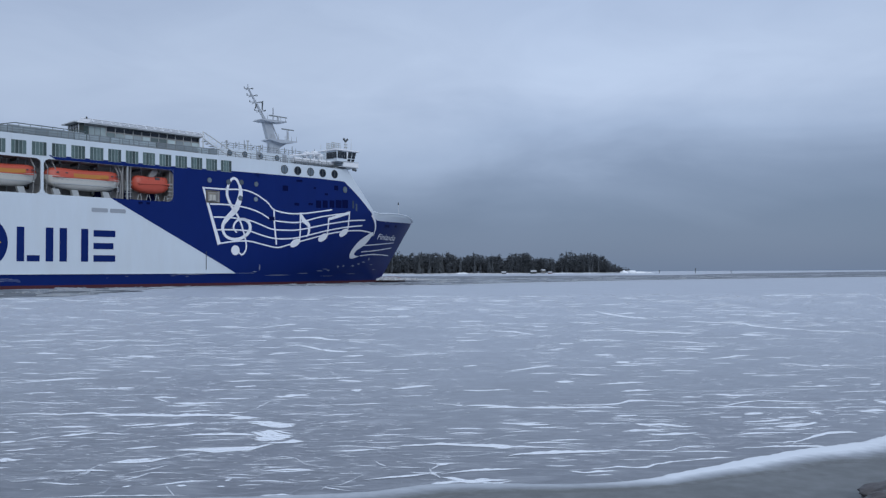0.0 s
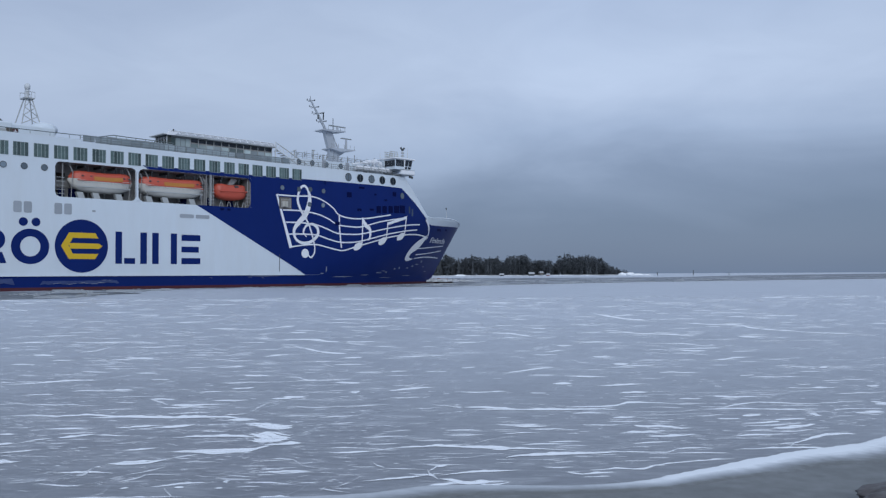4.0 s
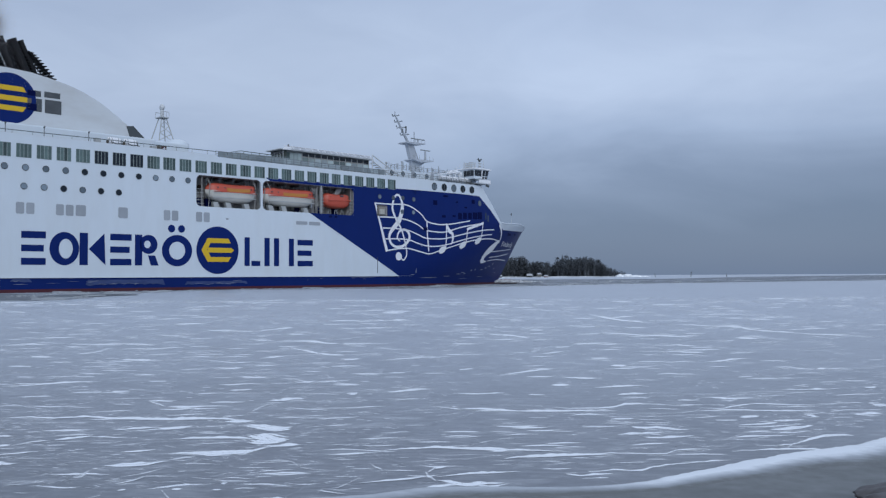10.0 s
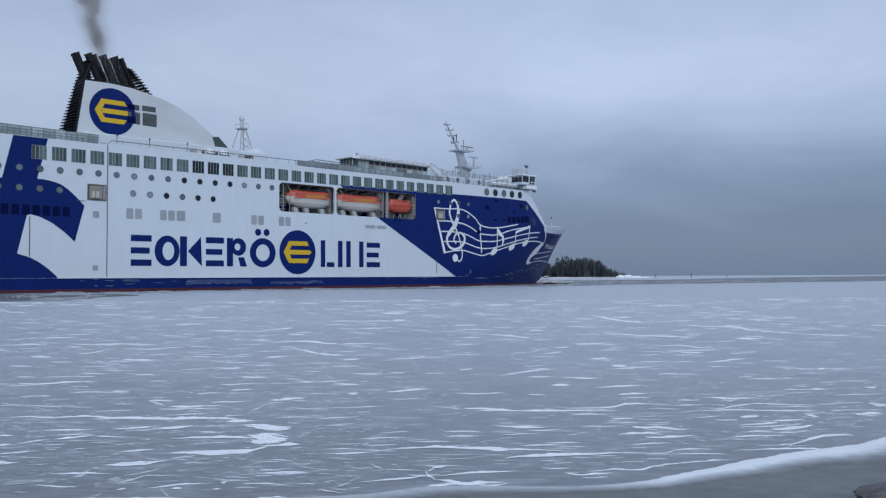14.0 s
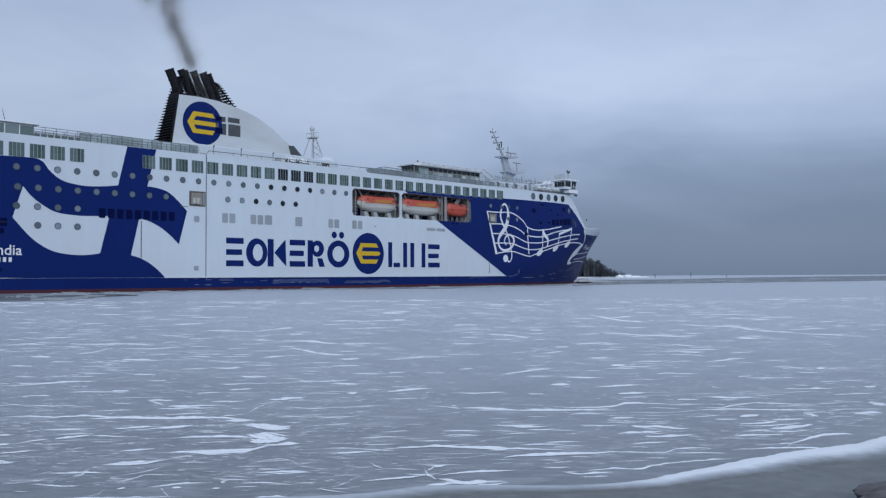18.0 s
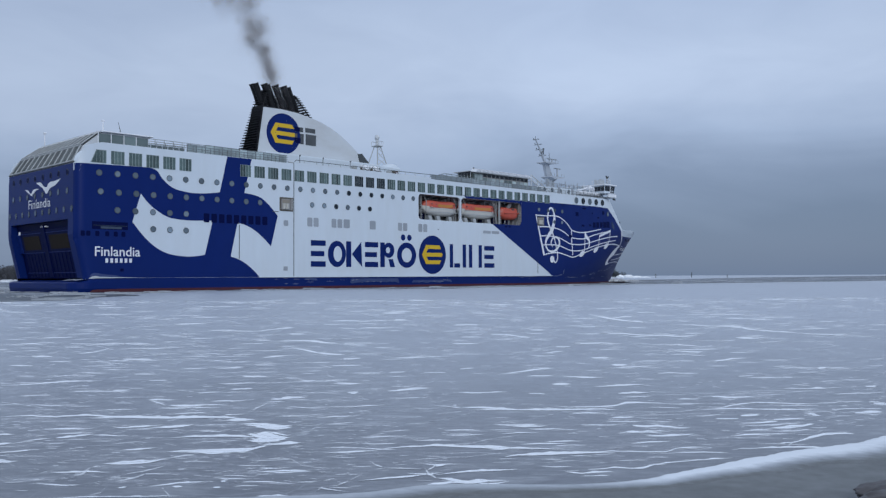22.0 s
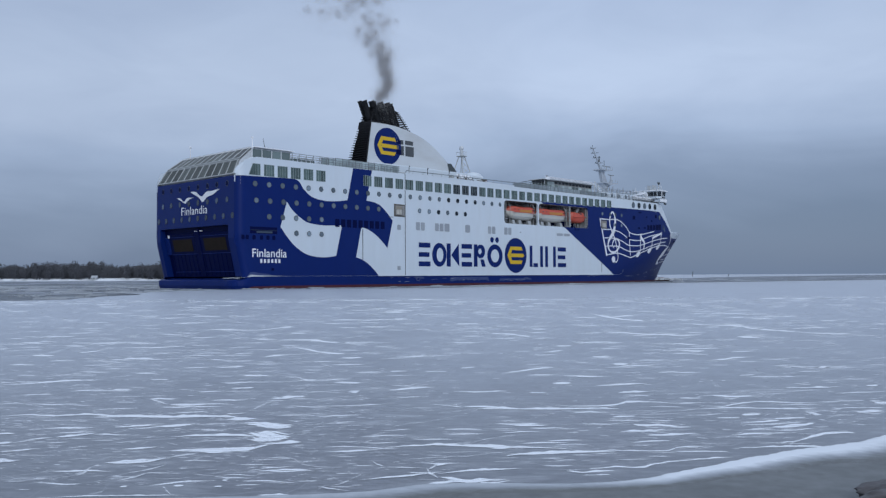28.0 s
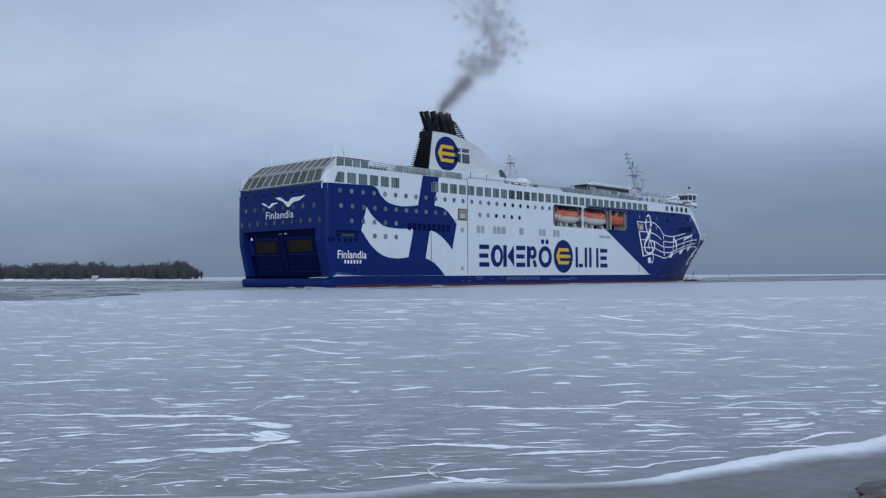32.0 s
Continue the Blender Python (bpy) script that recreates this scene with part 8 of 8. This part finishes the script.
def mast():
    """Raked signal mast with two radar platforms."""
    root = part("signal_mast", prism([(131.5, 24.0), (135.4, 24.0), (134.6, 25.6), (133.6, 27.8), (132.0, 32.2), (130.2, 32.2), (131.5, 28.0), (131.9, 25.6)], -0.45, 0.45), M_MAST, FERRY, "raked pale grey signal mast with radars")
    part("pole", tubes(((130.9, 0, 32.2), (126.7, 0, 38.35), 0.34, 0.16), sides=10), M_MAST, root)
    part("stay", tubes(((134.2, 0, 28.6), (132.4, 0, 32.0), 0.12), sides=6), M_MAST, root)
    part("platform", prism([(129.0, 31.95), (129.2, 32.2), (135.0, 32.35), (135.1, 32.15), (132.0, 31.8)], -1.5, 1.5), M_MAST, root)
    part("platform", prism([(131.0, 28.3), (131.2, 28.5), (137.6, 28.55), (137.6, 28.35), (133.6, 27.8)], -1.6, 1.6), M_MAST, root)
    part("knee", prism([(133.2, 27.9), (136.4, 28.3), (133.0, 26.2)], -0.15, 0.15), M_MAST, root)
    for (x, z, h, w) in ((134.0, 32.3, 1.3, 2.2), (136.4, 28.5, 3.2, 1.5)):
        rad = part("radar", tubes(((x, 0, z), (x, 0, z + h * 0.75), 0.28, 0.2), sides=8), M_MAST, root)
        part("scanner", boxes((x - w, x + w, -0.12, 0.12, z + h * 0.75, z + h * 0.75 + 0.22), bevel=0.04), M_RAIL, rad)
    for u, w in ((0.25, 1.4), (0.5, 1.5), (0.7, 1.3), (0.9, 1.1)):
        p = Vector((130.9, 0, 32.2)).lerp(Vector((126.7, 0, 38.35)), u)
        part("yard", tubes(((p.x - w, 0, p.z + 0.15), (p.x + w * 0.8, 0, p.z + 0.35), 0.07), ((p.x, -w, p.z + 0.2), (p.x, w, p.z + 0.2), 0.07), sides=5), M_RAIL, root)
        part("signal_lamp", tubes(((p.x - w, 0, p.z + 0.1), (p.x - w, 0, p.z + 0.5), 0.10), sides=6), M_FRAME, root)
        part("signal_lamp", tubes(((p.x + w * 0.8, 0, p.z + 0.3), (p.x + w * 0.8, 0, p.z + 0.6), 0.09), sides=6), M_FRAME, root)
    part("whip", tubes(((127.0, 0, 37.8), (126.8, 0, 38.9), 0.05), ((132.8, 0, 32.3), (132.8, 0, 35.0), 0.08), ((130.2, 0, 34.3), (130.3, 0, 36.0), 0.14), sides=5), M_FRAME, root)
    for x in (129.2, 130.4, 131.8, 133.6, 134.8):
        part("guard_rail", tubes(((x, -1.5, 32.2), (x, -1.5, 33.1), 0.045), sides=4), M_RAIL, root)
    for x in (131.2, 133.0, 134.6, 136.2, 137.4):
        part("guard_rail", tubes(((x, -1.6, 28.5), (x, -1.6, 29.4), 0.045), sides=4), M_RAIL, root)
    part("signal_halyard", tubes(((127.8, -1.5, 34.9), (127.6, -1.5, 34.0), 0.16), sides=5), M_FRAME, root)


mast()


def radar_tower():
    root = part("lattice_tower", tubes(((68.6, -1.6, 25.8), (69.9, -0.5, 30.0), 0.12), ((72.4, -1.6, 25.8), (71.2, -0.5, 30.0), 0.12), ((68.6, 1.6, 25.8), (69.9, 0.5, 30.0), 0.12), ((72.4, 1.6, 25.8), (71.2, 0.5, 30.0), 0.12), sides=6), M_TRIM, FERRY, "small grey lattice tower with a white dome")
    bm = bmesh.new()
    for z0, z1 in ((25.8, 27.2), (27.2, 28.6), (28.6, 30.0)):
        u0, u1 = (z0 - 25.8) / 4.2, (z1 - 25.8) / 4.2
        tube_into(bm, (68.6 + 1.3 * u0, -1.6 + 1.1 * u0, z0), (72.4 - 1.2 * u1, -1.6 + 1.1 * u1, z1), 0.07, sides=4)
        tube_into(bm, (72.4 - 1.2 * u0, -1.6 + 1.1 * u0, z0), (68.6 + 1.3 * u1, -1.6 + 1.1 * u1, z1), 0.07, sides=4)
    part("bracing", bm, M_TRIM, root)
    part("platform", boxes((69.4, 71.5, -1.0, 1.0, 30.0, 30.2), bevel=0.03), M_TRIM, root)
    for x, y in ((69.4, -1.0), (70.1, -1.0), (70.8, -1.0), (71.5, -1.0), (69.4, 1.0), (71.5, 1.0)):
        part("guard_rail", tubes(((x, y, 30.2), (x, y, 31.1), 0.05), sides=4), M_TRIM, root)
    part("guard_rail", tubes(((69.4, -1.0, 31.1), (71.5, -1.0, 31.1), 0.05), ((69.4, 1.0, 31.1), (71.5, 1.0, 31.1), 0.05), sides=4), M_TRIM, root)
    bm = bmesh.new()
    bmesh.ops.create_uvsphere(bm, u_segments=16, v_segments=10, radius=0.6)
    part("radome", bm, M_STEEL, root, at=pose(0, 0, 0), smooth=True)
    for v in root.children[-1].data.vertices:
        v.co += Vector((70.4, 0, 32.0))
    part("base", tubes(((70.4, 0, 30.2), (70.4, 0, 31.5), 0.4), sides=10), M_STEEL, root)
    return root


TOWER = radar_tower()
for ob in [TOWER] + list(TOWER.children_recursive):
    for v in ob.data.vertices:
        v.co.x = 69.35 + (v.co.x - 68.6) * 0.74


UPTAKES = ((38.5, 38.45, -1.6, 0.58), (38.9, 38.7, 0.3, 0.42), (40.5, 38.65, -1.6, 0.62), (41.55, 38.75, -0.9, 0.66), (42.85, 38.75, -1.75, 0.66), (44.75, 38.8, -1.75, 0.70), (46.1, 38.85, -1.6, 0.42), (45.0, 38.9, 1.2, 0.36))


def taper(ob):
    """Narrows the funnel towards its top on the port side alone, to fit the camera's view."""
    for v in ob.data.vertices:
        if v.co.y > 0:
            v.co.y -= 0.2 * max(0.0, min(v.co.z, 34.5) - 25.0)


def funnel():
    """White winged funnel with a black louvred back and slanting uptakes."""
    prof = [(38.4, 25.0), (39.75, 34.0)] + [(x, z) for x, z in ((43.7, 34.1), (47.5, 33.9), (50.4, 33.4), (53.4, 32.75), (55.9, 31.9), (58.6, 30.6), (61.3, 28.8), (63.0, 27.6), (66.4, 25.0))]
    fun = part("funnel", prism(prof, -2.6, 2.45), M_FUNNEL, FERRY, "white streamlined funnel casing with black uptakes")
    taper(fun)

    def on_funnel(x, z, out=0.03):
        return (x, -2.6 - out, z)
    emblem(44.3, 29.42, 3.92, on_funnel, fun)
    for x0, x1, z0, z1 in ((46.6, 48.95, 30.2, 31.15), (49.45, 51.9, 30.3, 31.2), (46.75, 49.1, 27.85, 29.9), (49.55, 52.1, 27.8, 29.95)):
        win = part("funnel_window", boxes((x0, x1, -2.615 if x0 < 49 else -2.64, -2.5, z0, z1), bevel=0.01), M_FRAME, fun)
        part("pane", boxes((x0 + 0.1, x1 - 0.1, -2.625 if x0 < 49 else -2.655, -2.6, z0 + 0.1, z1 - 0.1)), M_FUNNEL_GLASS, win)
    for x0, x1, z0, z1, m in ((46.9, 48.1, 30.25, 31.1, M_NAVY), (46.9, 48.3, 27.95, 29.0, M_NAVY), (46.9, 47.5, 29.05, 29.8, M_DOOR_FRAME)):
        part("shaded_pane", boxes((x0, x1, -2.675, -2.64, z0, z1)), m, fun, "window glass behind the painted emblem")
    # fins between the uptakes
    for k_fin in range(6):
        for xf in (39.6, 41.9, 44.0, 46.2):
            zf = 36.4 - 0.42 * k_fin
            part("fin", boxes((xf + 0.194 * k_fin, xf + 0.194 * k_fin + 0.75, -2.3, 0.5, zf, zf + 0.12)), M_BLACK, fun)
    part("vent_opening", prism([(62.9, 27.35), (64.1, 27.5), (66.3, 25.5), (63.5, 25.5)], -2.68, -2.58), M_FRAME, fun)
    # black back with louvres
    back = part("louvre_back", prism([(38.05, 25.2), (38.38, 25.2), (39.73, 34.2), (39.45, 34.2)], -2.55, 2.4), M_BLACK, fun, "black louvred back of the funnel")
    taper(back)
    for i in range(25):
        u = i / 24
        x, z = 38.1 + 2.75 * u, 25.3 + 12.0 * u
        part("louvre", boxes((x - 0.8, x + 0.4, -2.45, 2.75 - 2.6 * u, z, z + 0.1)), M_BLACK, back)
    for y, yt in ((-2.4, -2.3), (0.6, 0.0)):
        part("louvre_post", tubes(((39.6, y, 34.0), (40.6, yt, 36.9), 0.12), sides=6), M_BLACK, back)
    for i in range(10):
        u = i / 9
        x, z = 47.5 + 3.5 * u, 37.1 - 3.6 * u ** 1.15
        part("louvre", boxes((x - 0.4, x + 0.5, -2.2, 0.4, z, z + 0.12)), M_BLACK, back)
    for y in (-2.0, 0.3):
        part("louvre_post", tubes(((47.2, y, 37.4), (49.4, y, 35.2), 0.1), ((49.4, y, 35.2), (51.2, y, 33.3), 0.1), sides=6), M_BLACK, back)
    # uptakes
    for xt, zt, y, r in UPTAKES:
        p, foot = Vector((xt, y, zt)), Vector((xt + 2.35, y, zt - 5.1))
        d = (p - foot).normalized()
        pipe = part("uptake", tubes((foot, p, r), sides=14), M_BLACK, fun, "slanting black exhaust pipe")
        part("pipe_rim", tubes((p - d * 0.25, p + d * 0.02, r + 0.06), sides=14), M_BLACK, pipe)
        for k in range(5):
            q = p - d * (1.0 + 0.8 * k)
            part("pipe_clamp", tubes((q, q - d * 0.1, r + 0.08), sides=10), M_BLACK, pipe)
    part("pipe_base", prism([(39.9, 33.0), (40.2, 34.5), (49.4, 34.0), (50.2, 33.0)], -2.2, 2.0), M_BLACK, fun)


funnel()


def bow_wave():
    """Pushed-up slush at the stem, with the red bulb just showing."""
    bm = bmesh.new()
    bmesh.ops.create_uvsphere(bm, u_segments=20, v_segments=10, radius=1.0)
    for v in bm.verts:
        v.co = Vector((v.co.x * 4.3, v.co.y * 2.0, v.co.z * 1.0))
    part("bulbous_bow", bm, M_BULB, FERRY, "scuffed red bulbous bow awash in slush", at=pose(165.0, 0, -0.15), smooth=True)


bow_wave()


def bow_slush():
    """Crushed ice that the stem pushes up and shoves along."""
    rnd = random.Random(31)
    verts, faces = [], []
    for n_lump in range(170):
        f = rnd.random()
        x, y = 160.5 + 15.0 * f, rnd.gauss(-1.8 + 1.0 * f, 2.0 - 0.9 * f)
        r, h = rnd.uniform(0.18, 0.75), rnd.uniform(0.15, 0.85) * (1 - 0.75 * f)
        o, k = len(verts), 6
        for z, grow in ((0.0, 1.0), (0.7 * h, 0.85), (h, 0.35)):
            for q in range(k):
                a = 2 * math.pi * (q + rnd.uniform(-0.25, 0.25)) / k
                verts.append((x + 1.4 * r * grow * math.cos(a), y + r * grow * math.sin(a), z + rnd.uniform(-0.04, 0.04) * (z > 0)))
        for lev in (0, 1):
            for q in range(k):
                a, b = o + lev * k + q, o + lev * k + (q + 1) % k
                faces.append((a, b, b + k, a + k))
        faces.append(tuple(range(o + 2 * k, o + 3 * k)))
    return tagged(piece("crushed_ice", mesh_of("crushed_ice", verts, faces), M_CRUSHED), "pale crushed ice heaped before the ferry's stem", "brash ice", kind="stuff")


BOW_SLUSH = bow_slush()


def jackstaff():
    staff = part("jackstaff", tubes(((167.8, 0, 13.1), (167.6, 0, 17.4), 0.05, 0.03), sides=6), M_STEEL, FERRY, "thin pale jackstaff with a small lamp")
    part("lamp", tubes(((167.6, 0, 17.3), (167.58, 0, 17.85), 0.15, 0.12), sides=8), M_FRAME, staff)


jackstaff()

# ---------------------------------------------------------------- what moves
SMOKE_SOURCE = Vector((42.8, -1.6, 38.7))


def puff_mesh(seed, size):
    """A loose ball of tiny soot flecks: dense in the middle, ragged outside."""
    rnd = random.Random(seed)
    verts, faces = [], []
    for i in range(1600):
        c = Vector((rnd.gauss(0, 1), rnd.gauss(0, 1), rnd.gauss(0, 1)))
        c *= size * (1.0 if c.length < 2.2 else rnd.uniform(0.2, 0.8))
        e = rnd.uniform(0.0215, 0.0315)
        b = len(verts)
        for _ in range(3):
            verts.append(c + Vector((rnd.uniform(-1, 1), rnd.uniform(-1, 1), rnd.uniform(-1, 1))).normalized() * e)
        faces.append((b, b + 1, b + 2))
    return mesh_of("smoke_puff", verts, faces)


def wind(t):
    k = min(max((t - 25.2) / 3.0, 0.0), 1.0)
    k = k * k * (3 - 2 * k)
    return Vector((1.6, 2.05, 0)).lerp(Vector((5.6, 2.9, 0)), k), 4.3 - 1.6 * k


def smoke():
    """Exhaust that rises from the uptakes; each puff waits inside its pipe until it leaves."""
    rnd = random.Random(12)
    meshes = [puff_mesh(s, (0.46, 0.88, 1.45)[s % 3]) for s in range(12)]
    rows = []
    born = 7.0
    i = 0
    while born < 32.0:
        billow_way = Vector((noise.noise((born * 1.9, 1, 0)), noise.noise((born * 1.9, 5, 0)), 0.5 * noise.noise((born * 1.9, 9, 0)))) * 1.3
        spread = billow_way + Vector((rnd.gauss(0, 0.16), rnd.gauss(0, 0.16), rnd.gauss(0, 0.13)))
        ob = piece("smoke_puff", meshes[i % 12], M_SMOKE)
        tagged(ob, "puff of thin grey exhaust smoke above the funnel", "smoke", "exhaust plume", "stuff")
        turn = Euler((rnd.uniform(0, 6), rnd.uniform(0, 6), rnd.uniform(0, 6))).to_matrix().to_4x4()
        rows.append((ob, born, spread, turn, rnd.uniform(0, 50)))
        born += 0.0125
        i += 1
    return rows


PUFFS = smoke()


def motions():
    walk(FERRY, [(t, ferry_pose(t)) for t in range(0, 33)])
    walk(BOW_SLUSH, [(t, ferry_pose(t)) for t in range(0, 33)])
    for ob, born, spread, turn, ph in PUFFS:
        keys = []
        inside = Vector((50.0, 0.0, 24.0))
        t = 0.0
        while t < born - 0.5:
            keys.append((t, Matrix.Translation(ferry_pose(t) @ inside) @ turn))
            t += 3.0
        if born - 0.35 > 0:
            keys.append((born - 0.35, Matrix.Translation(ferry_pose(born - 0.35) @ inside) @ turn))
        p = ferry_pose(born) @ SMOKE_SOURCE
        keys.append((born, Matrix.Translation(p) @ turn))
        t, step, nxt = born, 0.1, born + 0.4
        while t < 32.0:
            age = t - born
            w, rise = wind(t)
            v = w + Vector((0, 0, rise + 2.0 * math.exp(-age / 0.5)))
            v += spread * (0.85 + 0.95 * min(age, 1.7))
            g = min(age, 3.0) * 0.5
            v += Vector((g * math.sin(1.1 * t + 0.6 * p.z * 0.2), g * math.cos(0.9 * t), 0.25 * g * math.sin(1.7 * t + ph * 0.02)))
            p = p + v * step
            t += step
            if t >= nxt and t < 31.95:
                keys.append((t, Matrix.Translation(p) @ turn))
                nxt = t + (0.4 if age < 4 else 2.0)
        keys.append((32.0 if t >= 32.0 else t, Matrix.Translation(p) @ turn))
        walk(ob, keys)


motions()
